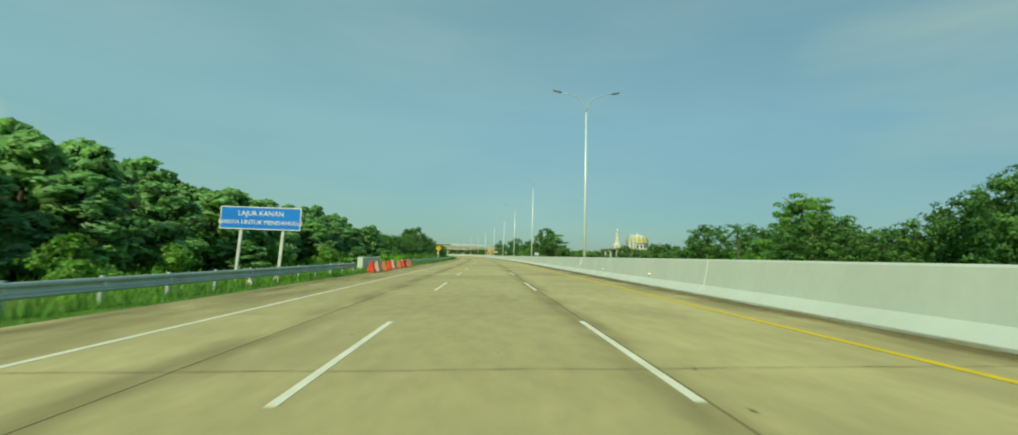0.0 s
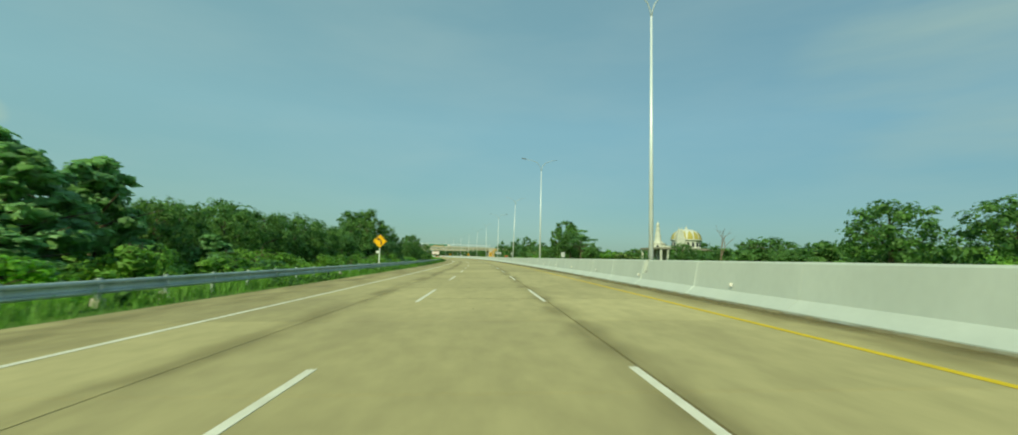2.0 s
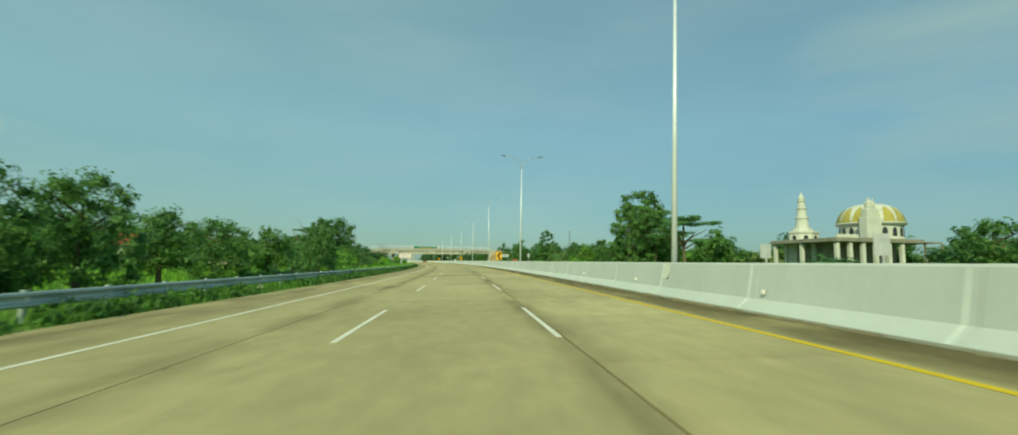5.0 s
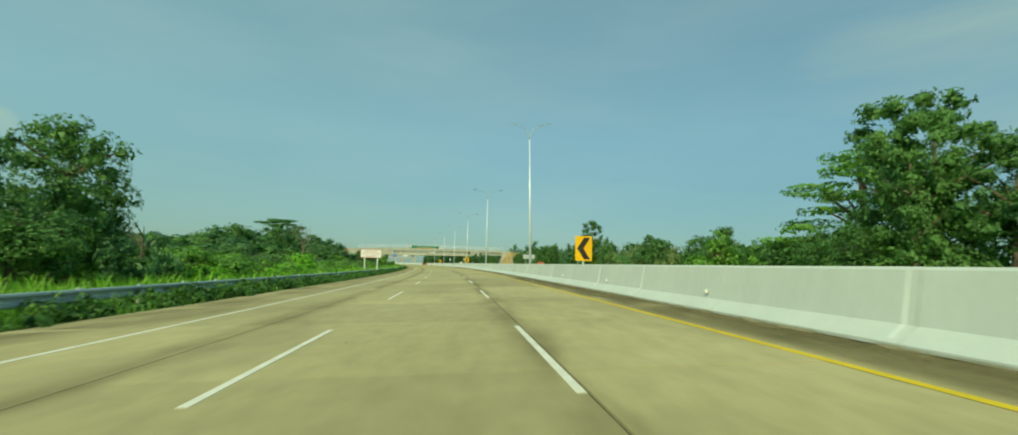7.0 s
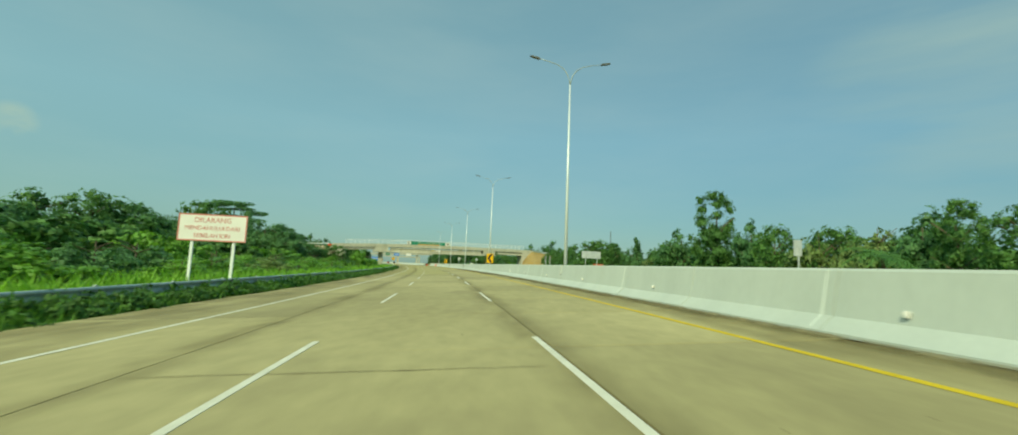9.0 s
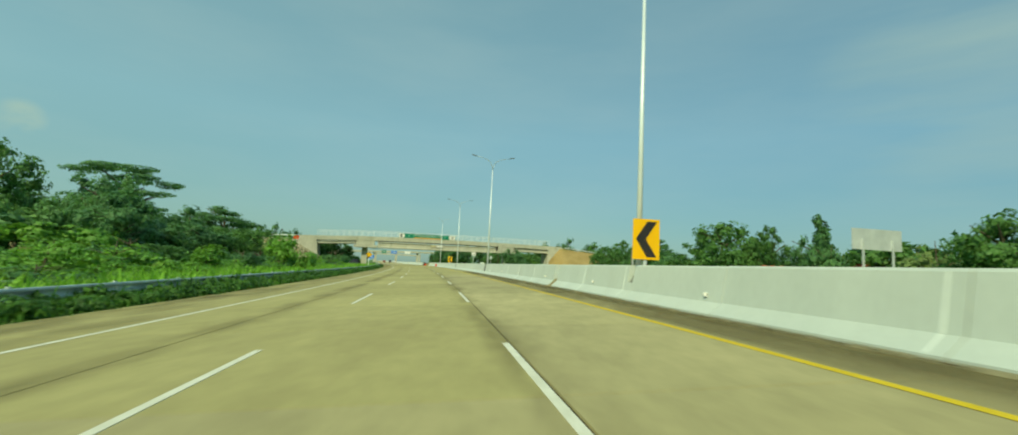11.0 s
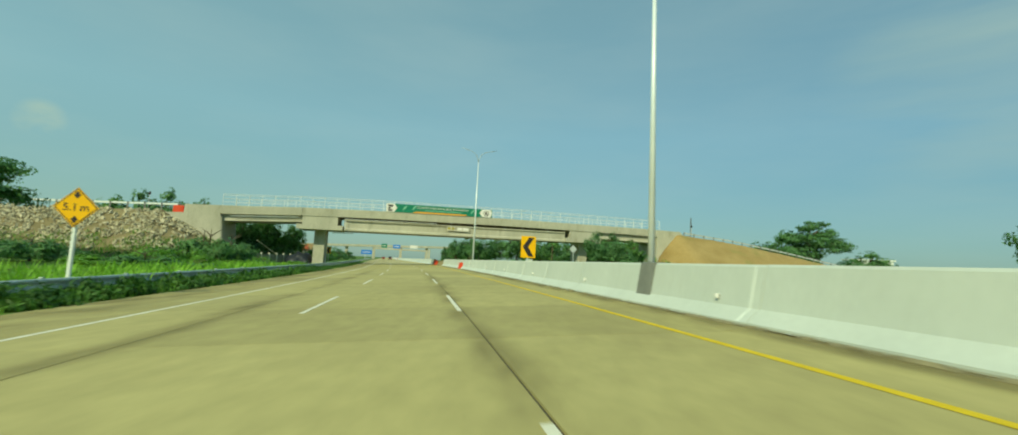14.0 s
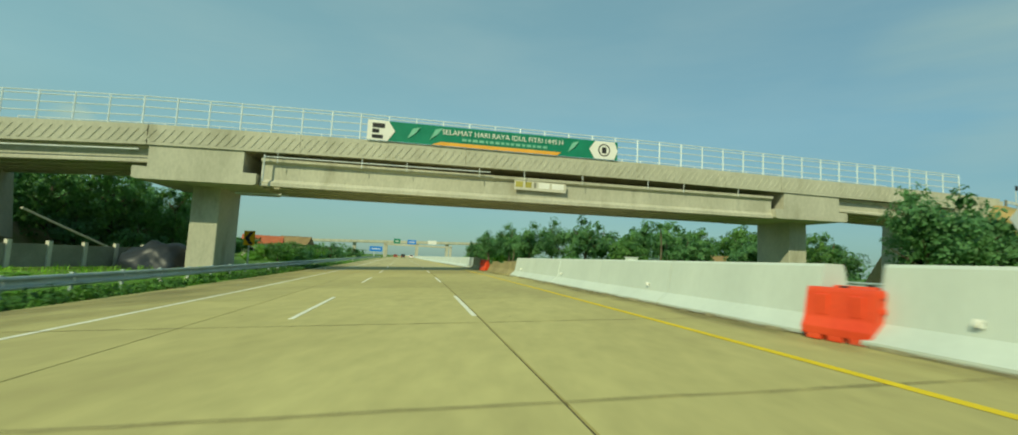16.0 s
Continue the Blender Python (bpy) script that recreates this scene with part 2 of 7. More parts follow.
M_BRICKWALL = noisy("raw brick wall", (0.34, 0.14, 0.07), (0.46, 0.22, 0.12), 1.5, 0.9, 0.3, 0.3)
M_GLASSDARK = noisy("dark window opening", (0.03, 0.035, 0.04), (0.05, 0.055, 0.06), 1.0, 0.2)
M_MOSQUE = noisy("pale mosque render", (0.54, 0.56, 0.48), (0.68, 0.70, 0.60), 0.5, 0.8, 0.1, 0.15)
M_GOLD = noisy("gold dome ribs", (0.36, 0.31, 0.07), (0.48, 0.41, 0.11), 0.8, 0.45)
M_RAWCON = noisy("raw grey concrete", (0.22, 0.21, 0.16), (0.34, 0.33, 0.26), 0.6, 0.9, 0.2, 0.2)
M_ASPHALT = noisy("grey carriageway", (0.36, 0.31, 0.18), (0.43, 0.37, 0.22), 0.4, 0.85, 0.1, 0.2)
M_CARPAINT = {k: noisy(k + " car paint", c, tuple(v * 1.15 for v in c), 0.5, 0.3, spec=0.5) for k, c in (("dark", (0.06, 0.05, 0.05)), ("white", (0.7, 0.7, 0.68)), ("red", (0.30, 0.05, 0.03)))}
M_TARP = noisy("dark tarpaulin", (0.018, 0.024, 0.032), (0.035, 0.045, 0.058), 0.8, 0.45, 0.3, 0.3)
M_TYRE = noisy("tyre rubber", (0.02, 0.02, 0.02), (0.03, 0.03, 0.03), 3.0, 0.9)



def patchy(m, scale, low, high, stretch=(1, 1, 1)):
    """Lets the surface below show through in uneven patches."""
    n, l = m.node_tree.nodes, m.node_tree.links
    geo, mp, t, r = (n.new("ShaderNode" + k) for k in ("NewGeometry", "Mapping", "TexNoise", "MapRange"))
    mp.inputs["Scale"].default_value = stretch
    t.inputs["Scale"].default_value, t.inputs["Detail"].default_value = scale, 6.0
    r.inputs["From Min"].default_value, r.inputs["From Max"].default_value = low, high
    l.new(geo.outputs["Position"], mp.inputs[0])
    l.new(mp.outputs[0], t.inputs["Vector"])
    l.new(t.outputs["Fac"], r.inputs["Value"])
    at, mu = n.new("ShaderNodeAttribute"), n.new("ShaderNodeMath")
    at.attribute_name, mu.operation = "edge", "MULTIPLY"
    l.new(r.outputs["Result"], mu.inputs[0])
    l.new(at.outputs["Fac"], mu.inputs[1])
    l.new(mu.outputs[0], n["Principled BSDF"].inputs["Alpha"])
    return m


M_SMEAR = patchy(noisy("dark dust on concrete", (0.20, 0.17, 0.08), (0.29, 0.25, 0.125), 0.8, 0.95, 0, 0.3), 1.1, 0.32, 0.85, (1.0, 0.3, 1))
M_CAKED = patchy(noisy("caked brown dust", (0.185, 0.155, 0.070), (0.27, 0.232, 0.108), 0.7, 0.95, 0.2, 0.4), 0.8, 0.22, 0.62, (1.0, 0.35, 1))
M_SPLASH = patchy(noisy("splashed earth", (0.30, 0.265, 0.15), (0.42, 0.38, 0.23), 1.5, 0.95, 0.1, 0.3), 2.6, 0.30, 0.66, (1.0, 0.5, 1))
M_SPOT = noisy("oily brown spot", (0.12, 0.10, 0.05), (0.20, 0.17, 0.08), 3.0, 0.8)

# ---------------- the line of the road ----------------
KNOTS = [-60 + 60 * k for k in range(13)]
BENDS = [v * 1e-3 for v in (-0.3, -0.253, 0.22, 0.565, 0.659, 0.689, 0.584, 0.646, 0.834, 0.554, -0.25, -0.007, -0.03)]
S_ALL = np.arange(-120.0, 2600.0, 1.0)
_k = np.interp(S_ALL, KNOTS, BENDS) * (S_ALL >= -60) * (S_ALL < 640)
TURN = np.concatenate([[0], np.cumsum((_k[1:] + _k[:-1]) / 2)])
TURN -= np.interp(0, S_ALL, TURN)
_mid = (TURN[1:] + TURN[:-1]) / 2
LINE_X = np.concatenate([[0], np.cumsum(-np.sin(_mid))])
LINE_Y = np.concatenate([[0], np.cumsum(np.cos(_mid))])
LINE_X -= np.interp(0, S_ALL, LINE_X)
LINE_Y -= np.interp(0, S_ALL, LINE_Y)


def turn(s):
    return float(np.interp(s, S_ALL, TURN))


def bank(s):
    """The crossfall of the carriageway: it leans to the left through the bend."""
    return float(np.interp(s, (0, 150, 300, 450, 600), (0.0301, 0.0275, 0.0554, 0.0452, 0.02)))


def spot(s, o, h=0.0):
    """The place s metres along the road, o metres to the right of the middle lane's centre and h above the banked surface."""
    t = turn(s)
    return Vector((float(np.interp(s, S_ALL, LINE_X)) + o * math.cos(t), float(np.interp(s, S_ALL, LINE_Y)) + o * math.sin(t), bank(s) * max(-9.5, min(9.5, o)) + h))


def stand(s, o, h=0.0, lean=False, rz=0.0):
    """A pose at that place which looks along the road (y ahead, x right); lean tips it with the crossfall."""
    m = Matrix.Translation(spot(s, o, h)) @ Matrix.Rotation(turn(s) + radians(rz), 4, "Z")
    return m @ Matrix.Rotation(-math.atan(bank(s)), 4, "Y") if lean else m


# ---------------- building helpers ----------------
def mesh_of(name, verts, faces, material, smooth=False):
    me = bpy.data.meshes.new(name)
    me.from_pydata([tuple(v) for v in verts], [], faces)
    me.materials.append(material)
    if smooth:
        me.polygons.foreach_set("use_smooth", [True] * len(me.polygons))
    me.update()
    return me


def from_bm(name, bm, material, smooth=False):
    bmesh.ops.recalc_face_normals(bm, faces=bm.faces)
    me = bpy.data.meshes.new(name)
    bm.to_mesh(me)
    bm.free()
    me.materials.append(material)
    if smooth:
        me.polygons.foreach_set("use_smooth", [True] * len(me.polygons))
    return me


def part(name, bm, material, parent=None, label="", smooth=False):
    """One mesh under a thing; bm may be a bmesh or a finished mesh."""
    ob = new(name, bm if isinstance(bm, bpy.types.Mesh) else from_bm(name, bm, material, smooth))
    ob.parent = parent
    return tagged(ob, label)


def thing(name, label, category, group="", kind="", m=None):
    ob = tagged(new(name), label, category, group, kind)
    ob.empty_display_size = 0.2
    if m is not None:
        ob.matrix_basis = m
    return ob


def box(bm, x0, y0, z0, x1, y1, z1, bevel=0.0):
    r = bmesh.ops.create_cube(bm, size=1, matrix=Matrix.Translation(((x0 + x1) / 2, (y0 + y1) / 2, (z0 + z1) / 2)) @ Matrix.Diagonal((x1 - x0, y1 - y0, z1 - z0, 1)))
    if bevel:
        edges = {e for v in r["verts"] for e in v.link_edges}
        bmesh.ops.bevel(bm, geom=list(edges), offset=bevel, segments=2, affect="EDGES", profile=0.5)
    return bm


def boxed(*a, **k):
    return box(bmesh.new(), *a, **k)


def rod(bm, a, b, r0, r1=None, n=8):
    """A tapered rod from a to b."""
    a, b = Vector(a), Vector(b)
    d = b - a
    m = Matrix.Translation((a + b) / 2) @ d.to_track_quat("Z", "Y").to_matrix().to_4x4()
    bmesh.ops.create_cone(bm, cap_ends=True, segments=n, radius1=r0, radius2=r0 if r1 is None else r1, depth=d.length, matrix=m)
    return bm


def prism(bm, outline, depth0, depth1, plane="xz"):
    """An outline in the xz plane (or yz), drawn out from depth0 to depth1 along the other axis."""
    put = (lambda u, v, d: (u, d, v)) if plane == "xz" else (lambda u, v, d: (d, u, v))
    a = [bm.verts.new(put(u, v, depth0)) for u, v in outline]
    b = [bm.verts.new(put(u, v, depth1)) for u, v in outline]
    n = len(a)
    for i in range(n):
        bm.faces.new((a[i], a[(i + 1) % n], b[(i + 1) % n], b[i]))
    bm.faces.new(a[::-1])
    bm.faces.new(b)
    return bm


def ribbon(name, profile, stations, material, closed=False, smooth=False, wobble=0.0):
    """A cross-section of (o, h) points drawn along the road."""
    rng = random.Random(len(name) * 7 + len(stations))
    verts, faces, n = [], [], len(profile)
    for s in stations:
        for o, h in profile:
            verts.append(spot(s, o + wobble * rng.uniform(-1, 1), h))
    for i in range(len(stations) - 1):
        for j in range(n if closed else n - 1):
            k = (j + 1) % n
            faces.append((i * n + j, i * n + k, (i + 1) * n + k, (i + 1) * n + j))
    if closed:
        faces += [tuple(range(n))[::-1], tuple((len(stations) - 1) * n + j for j in range(n))]
    return mesh_of(name, verts, faces, material, smooth)


def letters(text, size, material, parent, m, name="lettering"):
    """Words in the built-in font, each a thin mesh, in a centred line in the xz plane of m."""
    made = []
    for word in text.split():
        c = bpy.data.curves.new(name, "FONT")
        c.body, c.size, c.align_x, c.align_y, c.extrude, c.resolution_u = word, size, "CENTER", "CENTER", 0.004, 2
        tmp = bpy.data.objects.new(name, c)
        scene.collection.objects.link(tmp)
        me = bpy.data.meshes.new_from_object(tmp.evaluated_get(bpy.context.evaluated_depsgraph_get()))
        bpy.data.objects.remove(tmp)
        me.materials.clear()
        me.materials.append(material)
        made.append((me, max(v.co.x for v in me.vertices) - min(v.co.x for v in me.vertices)))
    x = -(sum(w for _, w in made) + 0.36 * size * (len(made) - 1)) / 2
    for me, w in made:
        ob = new(name, me)
        ob.parent = parent
        ob.matrix_basis = m @ Matrix.Translation((x + w / 2, 0, 0)) @ Matrix.Rotation(radians(90), 4, "X")
        x += w + 0.36 * size


def steps(a, b, d):
    n = max(1, round((b - a) / d))
    return [a + (b - a) * k / n for k in range(n + 1)]

# ---------------- ground and road ----------------
LONG = steps(-110, 700, 5) + steps(720, 2500, 40)
ground = tagged(new("ground", mesh_of("ground", [(-3000, -3000, -0.85), (3000, -3000, -0.85), (3000, 4000, -0.85), (-3000, 4000, -0.85)], [(0, 1, 2, 3)], M_GROUND)),
                "flat green grassy land reaching the horizon", "ground", kind="structure")
verge_left = tagged(new("verge_left", ribbon("verge_left", [(-60, -0.75), (-30, -0.35), (-18, -0.30), (-12, -0.10), (-9.8, -0.04), (-8.15, -0.035), (-7.9, -0.2)], LONG, M_GROUND, wobble=0.08)),
                    "green grass verge beside the concrete shoulder", "verge", kind="structure")
verge_right = tagged(new("verge_right", ribbon("verge_right", [(21.9, -0.5), (22.2, -0.36), (26, -0.4), (34, -0.6), (60, -0.9)], LONG, M_GROUND)),
                     "green grass verge beyond the far carriageway", "verge", kind="structure")
far_road = tagged(new("far_carriageway", ribbon("far_carriageway", [(8.0, -0.02), (22.0, -0.30)], LONG, M_ASPHALT)),
                  "pale concrete opposite carriageway behind the median barrier", "road", kind="structure")
road = tagged(new("road", ribbon("road", [(-8.1, -0.025), (7.6, -0.025)], LONG, M_SEAL)),
              "pale yellowish concrete motorway with three lanes in slabs", "road", kind="structure")
SEAMS = (-8.12, -3.35, 1.87, 7.3)


def slab_mesh(o0, o1, length=4.985, gap=0.03):
    w, d = (o1 - o0 - gap) / 2, length / 2
    bm = boxed(-w, -d, -0.03, w, d, 0.0)
    return from_bm("slab", bm, M_SLAB)


# painted lines
edge_line = tagged(new("edge_line", ribbon("edge_line", [(-5.39, 0.004), (-5.265, 0.004)], LONG, M_WHITE)), "worn white edge line")
edge_line.parent = road
yellow_line = tagged(new("median_line", ribbon("median_line", [(5.20, 0.005), (5.355, 0.005)], LONG, M_YELLOW)), "yellow line along the median")
yellow_line.parent = road
dash = from_bm("lane_mark", boxed(-0.052, 0, 0, 0.052, 5.0, 0.005), M_WHITE)
for k in range(-1, 60):
    for o in (-1.8, 1.8):
        ob = new("lane_mark", dash)
        ob.parent, ob.matrix_basis = road, stand(13 * k + 2.5, o, 0.001, lean=True) @ Matrix.Translation((0, -2.5, 0))

# dust drifted along the seams and the shoulder, and small dark spots
for o0, o1, s0, s1, mat_, soft, lab in (
        (-4.1, -2.75, -30, 430, M_SMEAR, (0.0, 0.15, 0.6, 0.6, 0.15, 0.0), "dark dust smeared along the pavement seam"),
        (1.2, 2.45, -30, 424, M_SMEAR, (0.0, 0.15, 0.6, 0.6, 0.15, 0.0), "dark dust along the second pavement seam"),
        (5.36, 6.8, -30, 306, M_SMEAR, (0.0, 0.3, 0.5, 0.7, 0.8, 0.8), "dark dust on the median shoulder"),
        (5.36, 6.8, 120, 236, M_CAKED, (0.1, 0.5, 0.7, 0.8, 0.8, 0.8), "brown dust on the median shoulder"),
        (5.36, 6.8, 296, 368, M_CAKED, (0.2, 0.6, 0.72, 0.8, 0.8, 0.8), "dark caked dust between the yellow line and the barrier"),
        (6.15, 6.81, -30, 368, M_CAKED, (0.0, 0.2, 0.45, 0.7, 0.8, 0.8), "dark brown grit along the barrier foot"),
        (6.1, 6.81, 368, 520, M_SMEAR, (0.0, 0.25, 0.6, 0.9, 1.0, 1.0), "pale brown grit along the barrier foot"),
        (-8.1, -5.4, -30, 520, M_SMEAR, (0.5, 0.75, 0.65, 0.5, 0.4, 0.2), "dust along the outer shoulder")):
    lift = 0.0028 if mat_ is M_SMEAR else 0.0034 + (0.001 if o0 > 5.9 else 0)
    me = ribbon("dust_smear", [(o0 + (o1 - o0) * q / 5, lift) for q in range(6)], steps(s0, s1, 1.6), mat_, wobble=0.05)
    at = me.attributes.new("edge", "FLOAT", "POINT")
    n_row = len(me.vertices) // 6
    at.data.foreach_set("value", [soft[q % 6] * min(1.0, (q // 6) / 5, (n_row - 1 - q // 6) / 5) for q in range(len(me.vertices))])
    tagged(new("dust_smear", me), lab, kind="stuff").parent = road
# earth splashed on the lowest part of the barrier
me = ribbon("splashed_earth", [(6.74, 0.006), (6.764, 0.05), (6.80, 0.095), (6.865, 0.15)], steps(-30, 460, 0.8), M_SPLASH, wobble=0.006)
at = me.attributes.new("edge", "FLOAT", "POINT")
at.data.foreach_set("value", [(1.0, 0.8, 0.35, 0.0)[q % 4] for q in range(len(me.vertices))])
tagged(new("splashed_earth", me), "brown earth splashed on the barrier foot", kind="stuff").parent = road
rs = random.Random(14)
vs_, fs_ = [], []
for k in range(150):
    s, o = rs.uniform(-10, 500), rs.uniform(-5.0, 5.1)
    r, n0 = rs.uniform(0.012, 0.035), len(vs_)
    for j in range(9):
        a = j * math.tau / 9
        k2 = rs.uniform(0.6, 1.3)
        vs_.append(spot(s + r * k2 * 1.5 * math.sin(a), o + r * k2 * math.cos(a), 0.0042))
    fs_.append(tuple(range(n0, n0 + 9)))
tagged(new("road_spots", mesh_of("road_spots", vs_, fs_, M_SPOT)), "small dark spots and chips on the concrete", kind="stuff").parent = road

# slab joints that have opened and filled with dirt, a crack and short skid marks
rs = random.Random(8)
vs_, fs_ = [], []
for s, o0, o1, w in ((1.2, -8.0, 6.7, 0.03), (66.0, -3.3, 6.7, 0.05), (71.0, -3.3, 1.8, 0.045), (86.2, 1.9, 5.2, 0.07), (91.0, 1.9, 6.7, 0.06), (249.66, -3.3, 1.5, 0.05), (256.0, -8.0, -3.4, 0.06), (336.0, -3.3, 6.7, 0.045), (356.0, -3.3, 1.8, 0.045), (371.0, -3.3, 1.8, 0.05), (371.0, 1.9, 6.7, 0.03), (396.0, 1.9, 6.7, 0.06), (401.0, -3.3, 1.8, 0.03), (436.0, -3.3, 6.7, 0.05), (441.0, -8.0, 6.7, 0.05)):
    row = steps(o0, o1, 0.22)
    for i, o in enumerate(row):
        ds = 0.05 * noise.noise(Vector((o * 0.9, s, 0))) + rs.uniform(-0.008, 0.008)
        ww = w * rs.uniform(0.12, 0.42) * min(1.0, 0.3 + i * 0.2, 0.3 + (len(row) - 1 - i) * 0.2)
        vs_ += [spot(s + ds - ww, o, 0.0046), spot(s + ds + ww, o, 0.0046)]
        if i:
            n0 = len(vs_) - 4
            fs_.append((n0, n0 + 2, n0 + 3, n0 + 1))
for s0, s1, oa, ob_, w in ((375.8, 378.9, -1.88, -2.18, 0.10),):
    for i in range(9):
        q = i / 8
        ww = w * (0.35 + 0.65 * math.sin(math.pi * q)) * rs.uniform(0.8, 1.1)
        s, o = s0 + (s1 - s0) * q, oa + (ob_ - oa) * q
        vs_ += [spot(s, o - ww, 0.0066), spot(s, o + ww, 0.0066)]
        if i:
            n0 = len(vs_) - 4
            fs_.append((n0, n0 + 1, n0 + 3, n0 + 2))
tagged(new("dirty_joints", mesh_of("dirty_joints", vs_, fs_, M_SPOT)), "dark dirt in opened slab joints and skid marks", kind="stuff").parent = road

# ---------------- median barrier ----------------
barrier = thing("median_barrier", "white-painted concrete median barrier with a sloped foot", "barrier", kind="structure")
BO = 7.40
LAMPS = [31.4, 72.15, 111.5, 151.0, 191.4, 231.5, 271.5, 311.6, 351.6, 391.2, 431.5]
BP = [(-0.63, 0), (-0.63, 0.06), (-0.34, 0.31), (-0.20, 1.11), (-0.165, 1.155), (0.165, 1.155), (0.20, 1.11), (0.34, 0.31), (0.63, 0.06), (0.63, 0)]
BP_LOW = [(-0.63, 0), (-0.63, 0.06), (-0.34, 0.31), (-0.295, 0.56), (-0.28, 0.575), (0.28, 0.575), (0.295, 0.56), (0.34, 0.31), (0.63, 0.06), (0.63, 0)]
seg = from_bm("barrier_segment", prism(bmesh.new(), BP, -0.4995, 0.4995), M_BARRIER)
low_seg = from_bm("barrier_segment", prism(bmesh.new(), BP_LOW, -0.4995, 0.4995), M_BARRIER)
fill_bm = bmesh.new()
for (x0, z0), (x1, z1) in (((-0.635, 0.055), (-0.346, 0.312)), ((-0.346, 0.315), (-0.204, 1.11))):
    vs = [fill_bm.verts.new(v) for v in ((x0, -0.024, z0), (x0, 0.024, z0), (x1, 0.016, z1), (x1, -0.016, z1), (x0 + 0.03, -0.024, z0 - 0.01), (x0 + 0.03, 0.024, z0 - 0.01), (x1 + 0.03, 0.016, z1 - 0.01), (x1 + 0.03, -0.016, z1 - 0.01))]
    for f in ((0, 1, 2, 3), (0, 4, 5, 1), (2, 6, 7, 3), (0, 3, 7, 4), (1, 5, 6, 2)):
        fill_bm.faces.new([vs[i] for i in f])
filler = from_bm("joint_filler", fill_bm, M_FILL)
rng = random.Random(4)
rest_v, rest_f = [], []
NOTCH = [s for k, s in enumerate(LAMPS) if k not in (8, 9)]
for a, b in ((-55, 320.72), (321.38, 437.75), (438.75, 462.6), (486, 690)):
    inner = sorted(s + d for s in NOTCH if a < s < b for d in (-0.2, 0.2))
    marks = [a, *inner, b]
    pieces = []
    for i, (m0, m1) in enumerate(zip(marks, marks[1:])):
        if i % 2:
            pieces.append((m0, m1, True))
        else:
            cuts = steps(m0, m1, 5.0)
            pieces += [(c0, c1, False) for c0, c1 in zip(cuts, cuts[1:])]
    for c0, c1, low in pieces:
        m = stand((c0 + c1) / 2, BO, rng.uniform(-0.003, 0.003)) @ Matrix.Diagonal((1, (c1 - c0), 1, 1))
        if -5 < c0 < 640:
            ob = new("barrier_segment", low_seg if low else seg)
            ob.parent, ob.matrix_basis = barrier, m
            if not low and rng.random() < 0.7:
                fo = new("joint_filler", filler)
                fo.parent, fo.matrix_basis = barrier, stand(c0 + rng.uniform(0.1, 0.3), BO, 0)
        else:
            n0 = len(rest_v)
            for d in (-0.4975, 0.4975):
                rest_v += [m @ Vector((x, d, z)) for x, z in BP]
            rest_f += [(n0 + i, n0 + (i + 1) % 10, n0 + 10 + (i + 1) % 10, n0 + 10 + i) for i in range(10)]
tagged(part("barrier_run", mesh_of("barrier_run", rest_v, rest_f, M_BARRIER), None, barrier), "white-painted barrier run far along the road", kind="stuff")
far_run = tagged(new("barrier_far", ribbon("barrier_far", [(6.77, 0), (7.06, 0.31), (7.22, 1.14), (7.58, 1.14), (8.03, 0)], steps(690, 2300, 30), M_BARRIER)), "white barrier fading into the distance", "barrier", kind="structure")
# broken brown stretch past the bridge
broken = thing("broken_barrier", "unpainted broken brown concrete barrier stump", "barrier", m=stand(470, BO))
for k in range(9):
    bm = bmesh.new()
    y = -7.2 + k * 2.4
    h = (0.95, 0.9, 0.75, 0.85, 0.6, 0.7, 0.8, 1.1, 1.15)[k]
    prism(bm, [(-0.36, 0), (-0.3, 0.1), (-0.14, 0.35), (-0.1, h), (0.1, h - 0.05), (0.2, 0.3), (0.36, 0)], y, y + 2.35)
    part("stump", bm, M_DIRT, broken)
bm = bmesh.new()
rr = random.Random(11)
prism(bm, [(-0.55, 0), (-0.3, 0.12), (-0.05, 0.42), (0.15, 0.25), (0.4, 0)], -0.42, 0.3)
tagged(part("concrete_rubble", bm, M_DIRT), "broken wedge of brown concrete in the barrier gap", "rubble").matrix_basis = stand(321.27, 7.2)

# reflectors on the barrier
bm = boxed(-0.05, -0.02, -0.05, 0.0, 0.02, 0.05, bevel=0.008)
reflector = thing("barrier_reflector", "small white round reflector on the barrier face", "reflector", "reflectors along the barrier")
part("bracket", bm, M_GREYBOX, reflector)
bm = rod(bmesh.new(), (-0.06, -0.02, 0.02), (-0.06, 0.02, 0.02), 0.054, n=14)
part("lens", bm, M_SIGNWHITE, reflector, "white reflector disc")
REFL = [16.2 + 8.085 * k + float(np.interp(k, (0, 10, 13.5, 27, 28, 29, 30, 38, 41, 45, 47, 52), (0, 0, 0, 0, -0.6, -0.55, 0.05, -0.3, -0.7, -0.6, -0.45, -0.15))) for k in range(0, 78)]
REFL = [s for s in REFL if not (320.7 < s < 321.9 or 437.5 < s < 439 or 462 < s < 486)]
reflector.matrix_basis = stand(REFL[0], BO - 0.30, 0.47)
for s in REFL[1:]:
    copy_thing(reflector, stand(s, BO - 0.30, 0.47))

